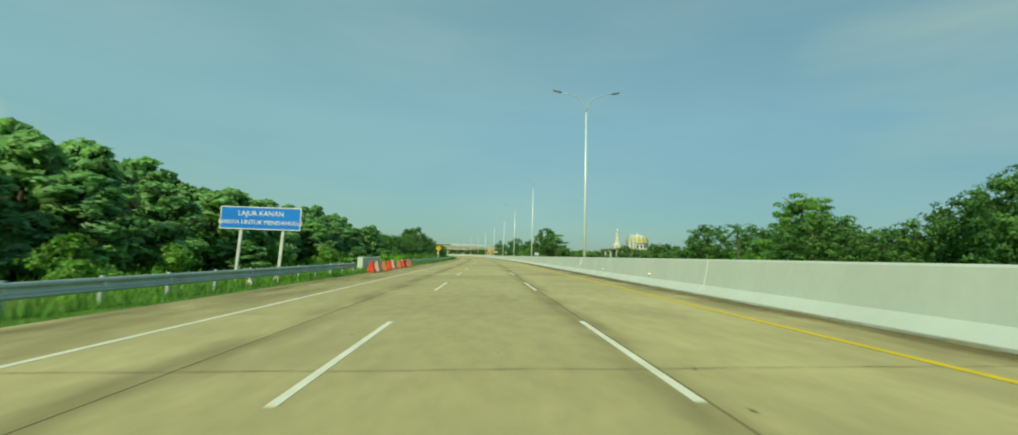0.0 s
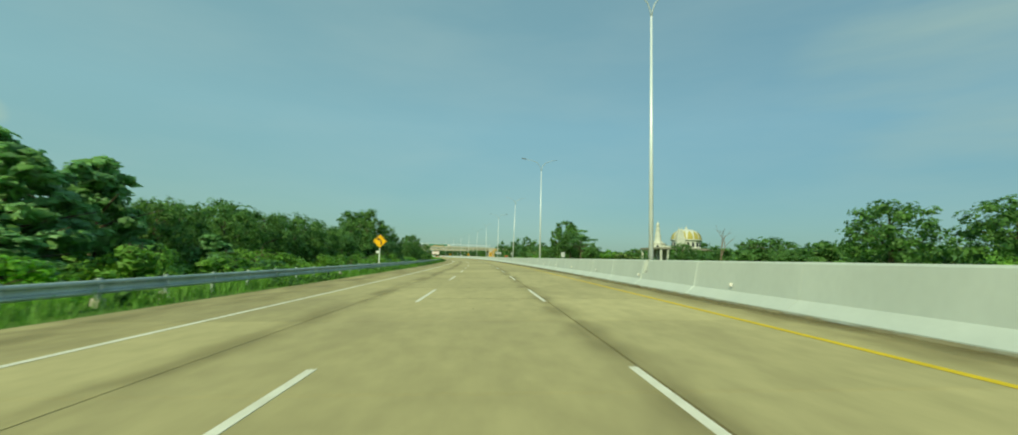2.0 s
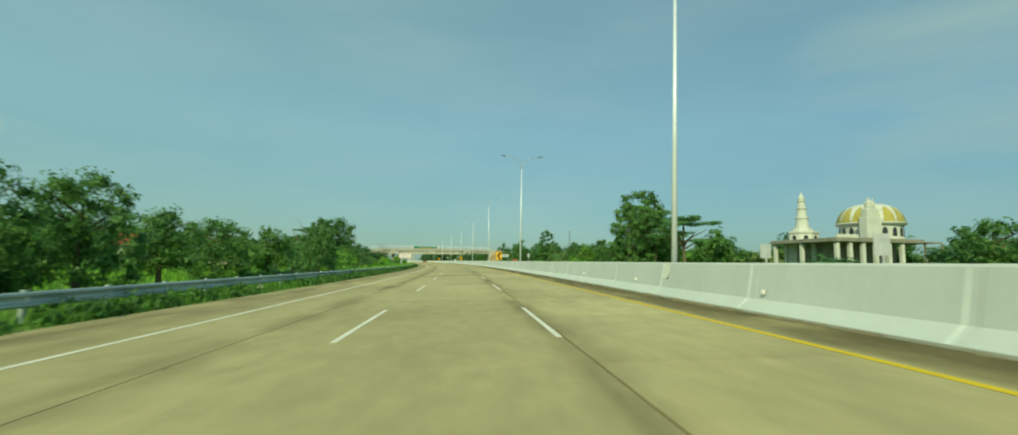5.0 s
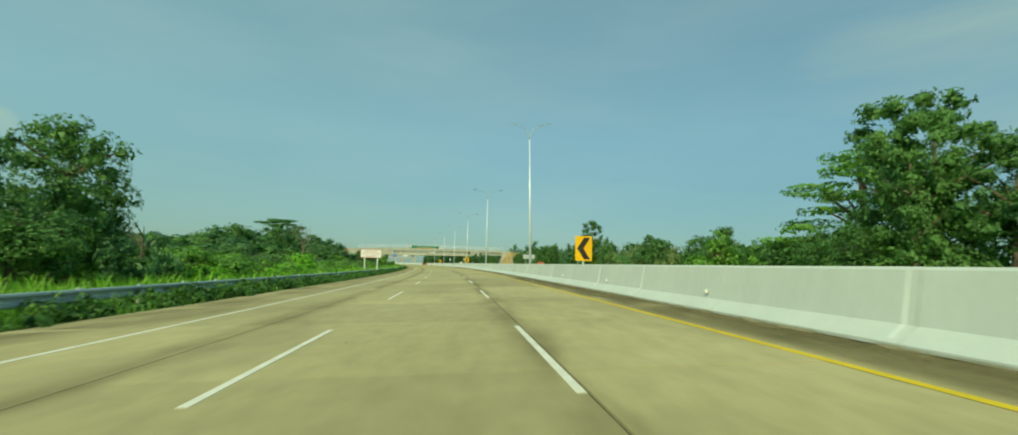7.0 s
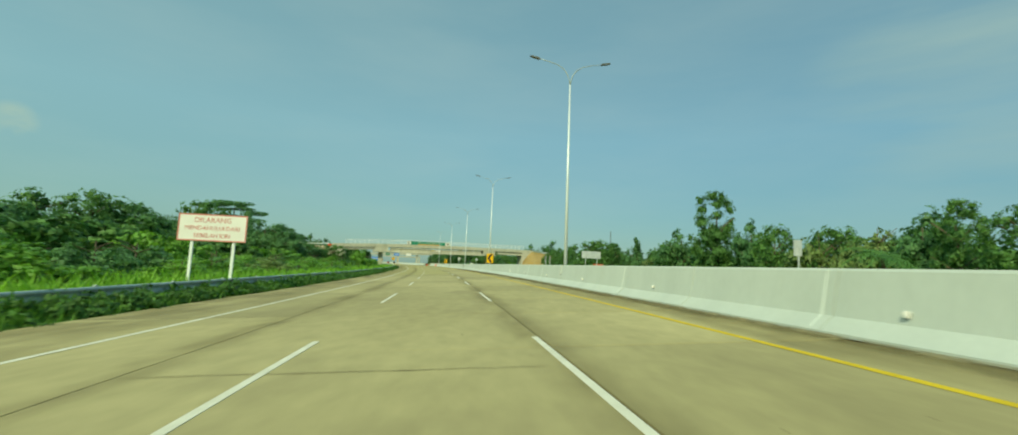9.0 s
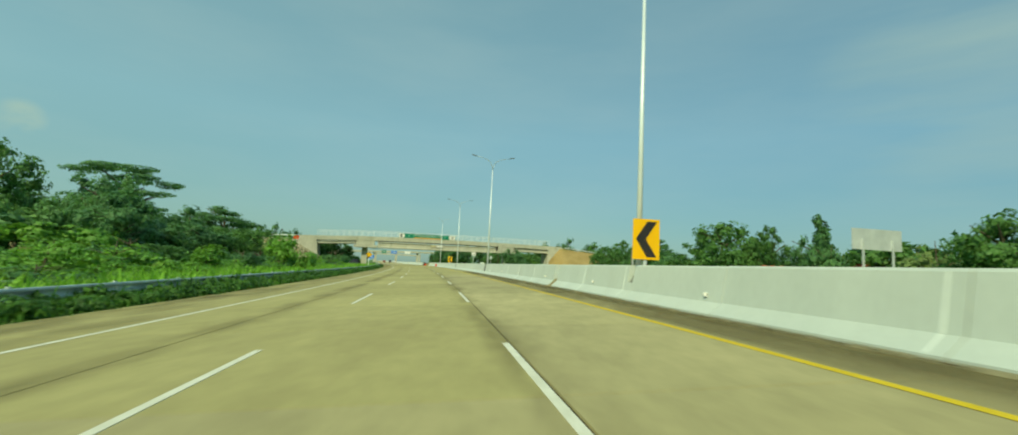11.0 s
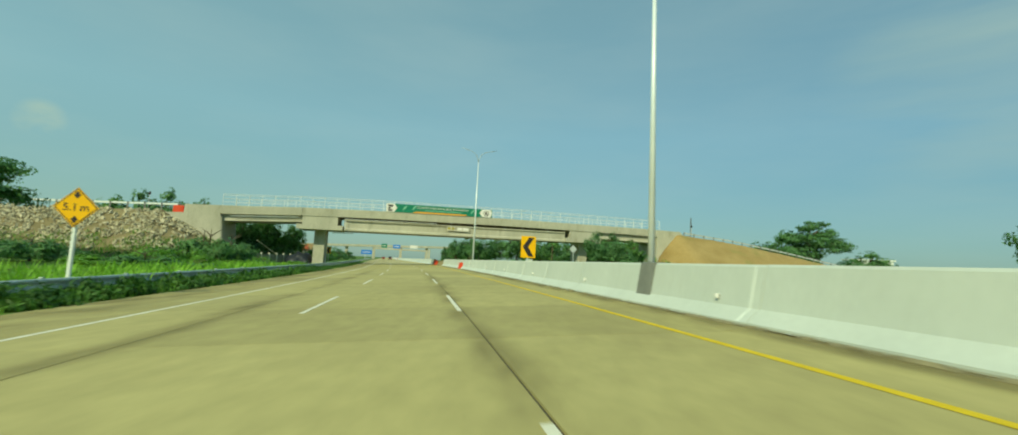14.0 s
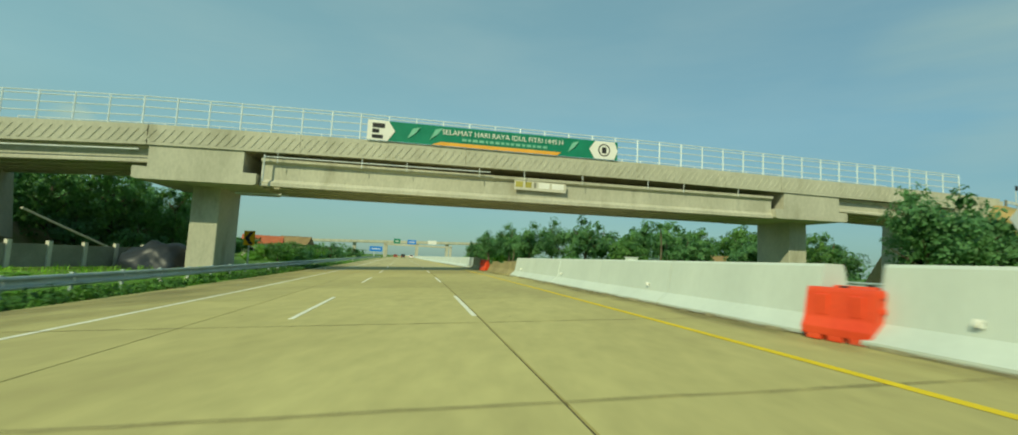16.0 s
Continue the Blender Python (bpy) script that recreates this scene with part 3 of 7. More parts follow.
# ---------------- guardrails ----------------
WBEAM = [(0.00, 0.66), (0.05, 0.645), (0.075, 0.61), (0.07, 0.57), (0.01, 0.53), (0.0, 0.48), (0.01, 0.43), (0.07, 0.39), (0.075, 0.35), (0.05, 0.315), (0.0, 0.30)]


def guardrail(o, a, b, label, gap=4.0, face=1, post_step=2.5):
    rail = thing("guardrail", label, "guardrail", kind="structure")
    cuts = steps(a, b, gap)
    for c0, c1 in zip(cuts, cuts[1:]):
        prof = [(o + face * x, z) for x, z in WBEAM] + [(o + face * (x - 0.012), z) for x, z in WBEAM[::-1]]
        me = ribbon("rail_beam", prof, steps(c0 - 0.08, c1 + 0.08, 2.1), M_RAIL, closed=True)
        part("rail_beam", me, None, rail)
    post = from_bm("rail_post", boxed(-0.09, -0.055, -0.5, -0.0, 0.055, 0.70, bevel=0.006), M_RAIL)
    foot = from_bm("post_foot", boxed(-0.16, -0.10, -0.5, 0.09, 0.10, 0.20, bevel=0.015), M_WALL)
    spacer = from_bm("rail_spacer", boxed(-0.01, -0.05, 0.36, 0.03, 0.05, 0.60), M_GALV)
    for s in steps(a + 0.4, b - 0.4, post_step):
        for me, nm in ((post, "rail_post"), (spacer, "rail_spacer"), (foot, "post_foot")):
            if nm == "post_foot" and int(s) % 3:
                continue
            ob = new(nm, me)
            ob.parent, ob.matrix_basis = rail, stand(s, o, 0) @ Matrix.Diagonal((face, 1, 1, 1))
    return rail


guardrail(-9.5, -12, 31, "weathered steel guardrail along the grass verge")
guardrail(-9.5, 51, 215, "weathered steel guardrail half grown over by grass")
guardrail(-9.5, 215, 330, "weathered steel guardrail overgrown with weeds", post_step=4)
guardrail(-9.5, 330, 438, "weathered steel guardrail above a dark hedge of weeds", post_step=4)
guardrail(-9.5, 438, 520, "pale steel guardrail with its posts showing over short grass", post_step=2.5)
guardrail(-9.5, 520, 640, "steel guardrail far along the verge", 8, post_step=8)
guardrail(23.4, 425, 470, "steel guardrail beyond the far carriageway", 6, -1, 5)
for s in (50.6,):
    bm = boxed(-0.14, -0.16, -0.45, 0.14, 0.16, 0.72, bevel=0.03)
    tagged(part("end_post", bm, M_FILL), "white-painted concrete end post of the guardrail", "post").matrix_basis = stand(s, -9.55)
bm = boxed(-0.25, -3.05, -0.6, 0.2, 3.4, 1.02, bevel=0.04)
tagged(part("concrete_block_wall", bm, M_BARRIER), "pale concrete block wall on the grass behind the plastic barriers", "wall").matrix_basis = stand(38.9, -10.4, 0.0)

# ---------------- lamp posts ----------------
LEAN = dict(zip(LAMPS, (-0.6, -0.3, -0.5, 1.0, 0, -1.7, -0.3, 0, 0, -0.6, 0)))
HEADS = dict(zip(LAMPS, ((-1, 1), (), (-1,), (), (-1, 1), (), (-1, 1), (-1, 1), (-1, 1), (-1, 1), ())))  # arms that still carry a lamp head
bm = bmesh.new()
rod(bm, (0, 0, 0.60), (0, 0, 12.35), 0.105, 0.048, 14)
POLE_ME = from_bm("pole", bm, M_POLE, True)
bm = bmesh.new()
box(bm, -0.24, -0.20, 0.575, 0.24, 0.20, 0.605)
for x in (-0.17, 0.17):
    for y in (-0.14, 0.14):
        rod(bm, (x, y, 0.60), (x, y, 0.70), 0.02, n=6)
for x in (-0.19, 0.09):
    box(bm, x, -0.008, 0.60, x + 0.10, 0.008, 0.80)
BASE_ME = from_bm("base_plate", bm, M_GREYBOX)
ARM_ME, HEAD_ME = {}, {}
for side in (-1, 1):
    pts_ = [(0, 12.25), (0.05, 12.62), (0.17, 12.98), (0.42, 13.32), (0.82, 13.57), (1.4, 13.73), (2.02, 13.85)]
    bm = bmesh.new()
    rings = []
    for k, (x, z) in enumerate(pts_):  # one bent tapering tube
        (xa, za), (xb, zb) = pts_[max(0, k - 1)], pts_[min(len(pts_) - 1, k + 1)]
        nv, rad = Vector((-(zb - za) * side, 0, xb - xa)).normalized(), 0.034 - 0.010 * x / 2
        rings.append([bm.verts.new(Vector((side * x, 0, z)) + (nv * math.cos(q * math.tau / 8) + Vector((0, math.sin(q * math.tau / 8), 0))) * rad) for q in range(8)])
    for ra, rb in zip(rings, rings[1:]):
        for q in range(8):
            bm.faces.new((ra[q], ra[(q + 1) % 8], rb[(q + 1) % 8], rb[q]))
    bm.faces.new(rings[0][::-1])
    bm.faces.new(rings[-1])
    bmesh.ops.recalc_face_normals(bm, faces=list(bm.faces))
    ARM_ME[side] = from_bm("arm", bm, M_ARM, True)
    bm = prism(bmesh.new(), [(side * 1.95, 13.81), (side * 2.0, 13.88), (side * 2.2, 13.93), (side * 2.5, 13.97), (side * 2.6, 13.95), (side * 2.3, 13.86)], -0.11, 0.11)
    HEAD_ME[side] = from_bm("lamp_head", bm, M_HEAD)


def street_lamp(s):
    words = {2: "tall pale steel lamp post with two curved arms on the barrier", 1: "tall pale steel lamp post with one lamp head missing", 0: "tall pale steel lamp post whose two arms carry no heads"}[len(HEADS[s])]
    ob = thing("street_lamp", words, "street lamp", "lamps along the median", m=stand(s, BO) @ Matrix.Rotation(radians(LEAN[s]), 4, "Y"))
    part("pole", POLE_ME, None, ob)
    part("base_plate", BASE_ME, None, ob, "dark steel base plate with bolts")
    for side in (-1, 1):
        arm = part("arm", ARM_ME[side], None, ob)
        if side in HEADS[s]:
            part("lamp_head", HEAD_ME[side], None, arm, "flat grey lamp head")


for s in LAMPS:
    street_lamp(s)
# steel sheets over the recess at two of the posts
for s in LAMPS[8:10]:
    sheet_ = thing("pole_shroud", "dark grey steel sheet box at a lamp post foot", "pole base", "shrouds round lamp posts", m=stand(s - 0.25, BO))
    part("front_sheet", prism(bmesh.new(), [(-0.39, 0.25), (-0.25, 1.145), (-0.15, 1.175), (-0.15, 1.15), (-0.22, 1.12), (-0.36, 0.27)], -0.40, 0.40), M_GREYBOX, sheet_)
    part("top_sheet", boxed(-0.17, -0.40, 1.16, 0.17, 0.40, 1.178), M_GREYBOX, sheet_)


# ---------------- signs ----------------
def plate(outline, y0=0.0, y1=0.02):
    return prism(bmesh.new(), outline, y0, y1)


def rect(w, h, z=0.0):
    return [(-w / 2, z), (w / 2, z), (w / 2, z + h), (-w / 2, z + h)]


def inset_diamond(r, z):
    return [(0, z - r), (r, z), (0, z + r), (-r, z)]


def posts_under(ob, xs, z0, z1, material, size=0.06):
    for x in xs:
        part("post", boxed(x - size, -0.01, z0, x + size, 0.09, z1, bevel=0.008), material, ob)


# blue lane sign
blue = thing("lane_sign", "blue two-post road sign with white words above the guardrail", "road sign", m=stand(20.45, -11.5, 0.48, rz=-3))
for x in (-1.02, 1.12):  # the posts have gone out of plumb
    po = part("post", boxed(-0.07, -0.01, -1.1, 0.07, 0.09, 2.2, bevel=0.008), M_GALV, blue)
    po.matrix_basis = Matrix.Translation((x - 0.06, 0, 0)) @ Matrix.Rotation(radians(2.6), 4, "Y")
panel = part("panel", plate(rect(4.1, 1.14, 1.95), -0.06, -0.02), M_BLUE, blue)
bm = bmesh.new()
for x0, z0, x1, z1 in ((-2.05, 1.95, 2.05, 1.99), (-2.05, 3.05, 2.05, 3.09), (-2.05, 1.99, -2.01, 3.05), (2.01, 1.99, 2.05, 3.05)):
    box(bm, x0, -0.068, z0, x1, -0.058, z1)
part("border", bm, M_SIGNWHITE, panel)
letters("LAJUR KANAN", 0.36, M_SIGNWHITE, panel, Matrix.Translation((0, -0.066, 2.75)))
letters("HANYA UNTUK MENDAHULUI", 0.31, M_SIGNWHITE, panel, Matrix.Translation((0, -0.066, 2.30)))

# white notice sign with red border: writing not legible, plain bars
notice = thing("notice_sign", "white two-post notice sign with red border and writing", "road sign", m=stand(269.6, -11.5, 0.52, rz=-2))
posts_under(notice, (-0.95, 1.05), -1.1, 1.85, M_FILL, 0.07)
panel = part("panel", plate(rect(3.3, 1.36, 1.85), -0.06, -0.02), M_SIGNWHITE, notice)
bm = bmesh.new()
for x0, z0, x1, z1 in ((-1.65, 1.85, 1.65, 1.91), (-1.65, 3.15, 1.65, 3.21), (-1.65, 1.91, -1.59, 3.15), (1.59, 1.91, 1.65, 3.15)):
    box(bm, x0, -0.07, z0, x1, -0.058, z1)
part("border", bm, M_REDFADED, panel)
for words, z, size in (("DILARANG", 2.90, 0.36), ("MENDAHULUI DARI", 2.50, 0.30), ("SEBELAH KIRI", 2.12, 0.30)):
    letters(words, size, M_REDFADED, panel, Matrix.Translation((0, -0.066, z)))


def diamond_sign(name, label, s, o, size, zc, post_bottom=-0.9):
    ob = thing(name, label, "road sign", m=stand(s, o, 0.30))
    posts_under(ob, (0,), post_bottom, zc - size * 0.55, M_FILL, 0.045)
    panel = part("panel", plate(inset_diamond(size, zc), -0.05, -0.02), M_SIGNYEL, ob)
    bm = bmesh.new()
    for k in range(4):
        c, d = inset_diamond(size * 0.95, zc), inset_diamond(size * 0.90, zc)
        quad = [c[k], c[(k + 1) % 4], d[(k + 1) % 4], d[k]]
        prism(bm, quad, -0.056, -0.048)
    part("border", bm, M_BLACK, panel)
    return ob, panel


ob, panel = diamond_sign("bend_sign", "yellow diamond warning sign with a black arrow for a bend", 97.0, -9.75, 0.66, 2.42)
bm = bmesh.new()
curve = [(0.12, 2.08), (0.13, 2.28), (0.10, 2.45), (0.0, 2.56), (-0.12, 2.60)]
for (x0, z0), (x1, z1) in zip(curve, curve[1:]):
    d = Vector((x1 - x0, z1 - z0)).normalized() * 0.055
    prism(bm, [(x0 + d.y, z0 - d.x), (x1 + d.y, z1 - d.x), (x1 - d.y, z1 + d.x), (x0 - d.y, z0 + d.x)], -0.058, -0.049)
prism(bm, [(-0.10, 2.74), (-0.10, 2.46), (-0.32, 2.61)], -0.058, -0.049)
part("arrow", bm, M_BLACK, panel)
part("side_plate", boxed(-0.30, -0.05, 1.28, 0.02, -0.03, 1.52), M_FILL, ob, "small white plate on the post")

ob, panel = diamond_sign("height_sign", "yellow diamond height limit sign on a white post", 395.5, -9.9, 0.63, 2.51)
letters("5.1 m", 0.34, M_BLACK, panel, Matrix.Translation((0.02, -0.056, 2.50)))
for up in (1, -1):
    bm = bmesh.new()
    z = 2.51 + up * 0.27
    prism(bm, [(-0.12, z + up * 0.14), (0.12, z + up * 0.14), (0.0, z)], -0.058, -0.049)
    prism(bm, [(-0.05, z + up * 0.22), (0.05, z + up * 0.22), (0.05, z + up * 0.14), (-0.05, z + up * 0.14)], -0.058, -0.049)
    part("arrow", bm, M_BLACK, panel)


def chevron(s, o, base, left=True):
    ob = thing("chevron_sign", "yellow chevron board with a black arrowhead on a post", "road sign", "chevrons in the bend", m=stand(s, o, base))
    posts_under(ob, (0,), -0.05, 0.25, M_GALV, 0.05)
    panel = part("panel", plate(rect(0.92, 1.32, 0.22), -0.05, -0.02), M_SIGNYEL, ob)
    prism_bm = prism(bmesh.new(), [(-0.36, 0.88), (0.02, 1.46), (0.36, 1.46), (-0.02, 0.88), (0.36, 0.30), (0.02, 0.30)], -0.058, -0.049)
    part("arrowhead", prism_bm, M_BLACK, panel)
    return ob


for s in (215.2, 311.1, 406.7):
    chevron(s, BO, 1.13)
ob = chevron(479.0, -14.0, 1.62)
part("long_post", boxed(-0.05, -0.01, -2.6, 0.05, 0.07, 0.1), M_GALV, ob)

for s, o, w, h, top in ((355.5, 27.4, 0.42, 2.0, 4.3), (355.9, 28.6, 0.42, 2.0, 4.3), (273, 24.15, 0.62, 1.1, 3.9), (319.7, 25.6, 3.3, 1.2, 4.4), (154.7, 18.9, 0.8, 1.0, 3.0), (166.6, 21.5, 0.8, 1.0, 3.0)):
    ob = thing("road_sign", "grey back of a road sign facing the other carriageway", "road sign", "backs of far signs", m=stand(s, o, -0.4 if o > 9.5 else 0))
    xs = (-w * 0.3, w * 0.3) if w > 1 else (0,)
    posts_under(ob, xs, -0.5, top - h * 0.5, M_GALV, 0.045)
    part("panel", plate(rect(w, h, top - h), 0.09, 0.12), M_GREYBOX if w < 0.5 else M_GALV, ob)
ob = thing("warning_sign", "grey back of a diamond warning sign on a post", "road sign", m=stand(447.1, 25.3, -0.4))
posts_under(ob, (0,), -0.5, 3.6, M_GALV, 0.05)
part("panel", plate(inset_diamond(0.62, 4.0), 0.09, 0.12), M_GALV, ob)


# kilometre board on the barrier
km = thing("kilometre_sign", "white kilometre board with black figures and a green foot", "road sign", m=stand(366.35, BO, 1.13))
posts_under(km, (0,), 0.0, 1.05, M_GALV, 0.035)
panel = part("panel", plate(rect(0.56, 0.70, 0.98), -0.045, -0.02), M_SIGNWHITE, km)
part("green_band", plate(rect(0.52, 0.155, 1.0), -0.052, -0.046), M_GREENBAN, panel, "green band")
letters("K.M", 0.14, M_BLACK, panel, Matrix.Translation((0, -0.052, 1.59)))
letters("67", 0.36, M_BLACK, panel, Matrix.Translation((0, -0.052, 1.34)))
letters("400", 0.14, M_SIGNWHITE, panel, Matrix.Translation((0, -0.058, 1.077)))


# ---------------- plastic water barriers ----------------
def water_barrier(s, o, rz, material, label, length=0.9, height=0.78):
    """A hollow jersey-shaped barrier: foot with fork slots, waist, upright head with end lugs."""
    ob = thing("water_barrier", label, "plastic barrier", "plastic barriers on the shoulder", m=stand(s, o, 0.0, rz=rz))
    w, h = length / 2, height
    bm = bmesh.new()
    prism(bm, [(-0.24, 0.07), (-0.25, 0.24 * h), (-0.15, 0.42 * h), (-0.11, 0.93 * h), (-0.085, h), (0.085, h), (0.11, 0.93 * h), (0.15, 0.42 * h), (0.25, 0.24 * h), (0.24, 0.07)], -w, w)
    bmesh.ops.bevel(bm, geom=list(bm.edges), offset=0.02, segments=2, affect="EDGES", profile=0.6)
    body = part("body", bm, material, ob)
    for y in (-w * 0.62, 0.0, w * 0.62):
        part("foot", boxed(-0.24, y - w * 0.22, -0.005, 0.24, y + w * 0.22, 0.085, bevel=0.015), material, body)
    for y in (-w * 0.5, w * 0.5):
        for sx in (-1, 1):
            part("rib", boxed(sx * 0.125 - 0.03, y - w * 0.2, 0.46 * h, sx * 0.125 + 0.03, y + w * 0.2, 0.86 * h, bevel=0.018), material, body)
    for y in (-1, 1):
        for z in (0.30, 0.62, 0.90):
            part("lug", boxed(-0.05, y * w - 0.035, z * h - 0.04, 0.05, y * w + 0.035, z * h + 0.04, bevel=0.012), material, body)
    part("filler_cap", rod(bmesh.new(), (0, 0, h - 0.01), (0, 0, h + 0.03), 0.06, n=12), M_BLACK, body)
    return ob


for s, o, rz, mat_, lab in ((30.0, -8.08, 6, M_PLASTIC_RED, "red plastic water barrier on the shoulder edge"), (31.8, -8.04, -4, M_PLASTIC_PALE, "sun-bleached pink plastic water barrier on the shoulder"),
                            (33.7, -8.02, 12, M_PLASTIC_FADED, "faded brown-orange plastic water barrier by the grass"), (36.0, -8.05, 8, M_PLASTIC_RED, "bright red plastic water barrier turned askew"),
                            (38.8, -8.25, -3, M_PLASTIC_PALE, "bleached pink plastic water barrier before the block wall"), (41.2, -8.15, 5, M_PLASTIC_FADED, "faded red plastic water barrier beside the grass"),
                            (44.0, -8.25, -6, M_PLASTIC_RED, "red plastic water barrier before the guardrail"), (46.0, -8.0, 14, M_PLASTIC_FADED, "brownish orange plastic water barrier on dust")):
    water_barrier(s, o, rz, mat_, lab)
pallet = thing("timber_plank", "pale timber planks lying on the grass between plastic barriers", "plank", m=stand(34.9, -8.75, 0.02, rz=70))
for y, z in ((-0.12, 0.10), (0.12, 0.10)):
    part("plank", boxed(-0.55, y - 0.08, z, 0.55, y + 0.08, z + 0.04, bevel=0.006), M_PLANK, pallet)
for x in (-0.4, 0.4):
    part("batten", boxed(x - 0.06, -0.22, -0.02, x + 0.06, 0.22, 0.10), M_PLANK, pallet)
water_barrier(438.15, 6.95, 10, M_PLASTIC_RED, "red plastic water barrier closing a gap in the barrier", 1.05, 0.80)
water_barrier(438.25, 7.55, 14, M_PLASTIC_RED, "red plastic water barrier behind the first in the gap", 1.05, 0.80)
water_barrier(474.0, 6.9, 20, M_PLASTIC_RED, "red plastic water barrier before the broken barrier", 1.15, 0.95)

# ---------------- overpass ----------------
BR = Matrix.Translation(spot(468, 0) - Vector((0, 0, bank(468) * 0))) @ Matrix.Rotation(turn(468), 4, "Z")
BR.translation.z = 0.0


def deck(o):
    """Height of the parapet's top over the road along the bridge."""
    return float(np.interp(o, (-64, -36, -26, -18, -4, 20, 46, 58, 72, 86, 100, 150), (7.3, 8.45, 8.85, 9.3, 9.68, 10.0, 10.05, 9.95, 8.8, 7.0, 5.0, 0.6)))


bridge = thing("overpass", "pale concrete road overpass on two piers with steel railing", "bridge", m=BR)
W = 7.6


def slab_along(name, o0, o1, y0, y1, top, thick, material, label="", n=1.5):
    """A beam along the bridge whose top follows the deck."""
    verts, faces = [], []
    xs = steps(o0, o1, n)
    for x in xs:
        z1 = deck(x) + top
        verts += [(x, y0, z1 - thick), (x, y1, z1 - thick), (x, y1, z1), (x, y0, z1)]
    for i in range(len(xs) - 1):
        faces += [(4 * i + j, 4 * i + (j + 1) % 4, 4 * i + 4 + (j + 1) % 4, 4 * i + 4 + j) for j in range(4)]
    faces += [(3, 2, 1, 0), tuple(4 * (len(xs) - 1) + j for j in range(4))]
    return part(name, mesh_of(name, verts, faces, material), None, bridge, label)


# deck slab in a darker tone than the parapets and girders
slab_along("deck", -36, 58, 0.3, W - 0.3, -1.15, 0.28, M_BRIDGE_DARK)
for y0, y1 in ((0, 0.28), (W - 0.28, W)):
    for a, b in ((-36, -17.75), (-17.7, -8), (-8, 4), (4, 16), (16, 32.4), (32.45, 46), (46, 58)):
        slab_along("parapet", a, b - 0.02, y0, y1, 0.0, 1.42, M_BRIDGE)
# slanting cast ribs on the outer parapet face
rib_bm = bmesh.new()
prism(rib_bm, [(0, 0), (0.16, 0), (0.80, 0.9), (0.64, 0.9)], -0.03, 0.01)
rib = from_bm("parapet_rib", rib_bm, M_BRIDGE)
for k in range(168):
    x = -34.5 + k * 0.55
    ob = new("parapet_rib", rib)
    ob.parent, ob.matrix_basis = bridge, Matrix.Translation((x, 0, deck(x) - 1.2))
# girders
IG = [(-0.30, 0), (0.30, 0), (0.30, 0.22), (0.10, 0.42), (0.10, 1.35), (0.35, 1.5), (0.35, 1.68), (-0.35, 1.68), (-0.35, 1.5), (-0.10, 1.35), (-0.10, 0.42), (-0.30, 0.22)]


def girder(o0, o1, y, z0, z1, scale=1.0):
    bm = bmesh.new()
    prism(bm, [(u, v * scale) for u, v in IG], o0, o1, plane="yz")
    for v in bm.verts:
        v.co.y += y
        v.co.z += z0 + (z1 - z0) * (v.co.x - o0) / (o1 - o0)
    return part("girder", bm, M_BRIDGE, bridge)


for y in (0.75, 2.3, 3.8, 5.3, 6.85):
    girder(-10.6, 31.9, y, 5.72, 6.25, 1.18)
    girder(-30.8, -17.6, y, 6.05, 6.75, 0.72)
    girder(38.6, 53.0, y, 7.35, 7.2, 0.75)
# pier heads and columns
for name, x0, x1, z0, z1, c0, c1 in (("pier_head", -18.5, -10.75, 5.55, 8.15, -15.8, -13.9), ("pier_head", 31.9, 39.6, 6.25, 8.75, 35.85, 37.8)):
    bm = bmesh.new()
    prism(bm, [(x0, z0 + 0.1), (x0 + 0.25, z0), (x1 - 0.25, z0 + 0.12), (x1, z0 + 0.2), (x1, z0 + 0.95), (x1 - 0.9, z0 + 0.95), (x1 - 0.9, z1 + 0.15), (x0 + 0.9, z1), (x0 + 0.9, z0 + 0.85), (x0, z0 + 0.85)], 0.12, W - 0.12)
    part(name, bm, M_BRIDGE, bridge)
    part("column", boxed(c0, 2.9, -1.2, c1, W - 0.4, z0 + 0.15, bevel=0.06), M_BRIDGE, bridge)
# abutments with wing walls
part("abutment", prism(bmesh.new(), [(-36, -1), (-29.5, -1), (-30.3, 6.75), (-36, 7.1)], 0.05, W - 0.05), M_BRIDGE, bridge)
part("wing_wall", prism(bmesh.new(), [(-39, 6.5), (-36, 4.6), (-29.9, 0.3), (-29.6, -0.5), (-30.5, 6.9), (-30.7, 8.0), (-36, 7.95), (-36.05, 7.05), (-39, 6.9)], -0.05, 0.3), M_BRIDGE, bridge)
part("abutment", prism(bmesh.new(), [(52.0, -1), (58, -1), (58, 8.5), (52.5, 8.6)], 0.05, W - 0.05), M_BRIDGE, bridge)
part("wing_wall", prism(bmesh.new(), [(52.1, -0.5), (53.4, -0.5), (58.3, 8.4), (58.3, 9.7), (52.6, 9.4), (52.5, 8.7)], -0.06, 0.3), M_BRIDGE, bridge)
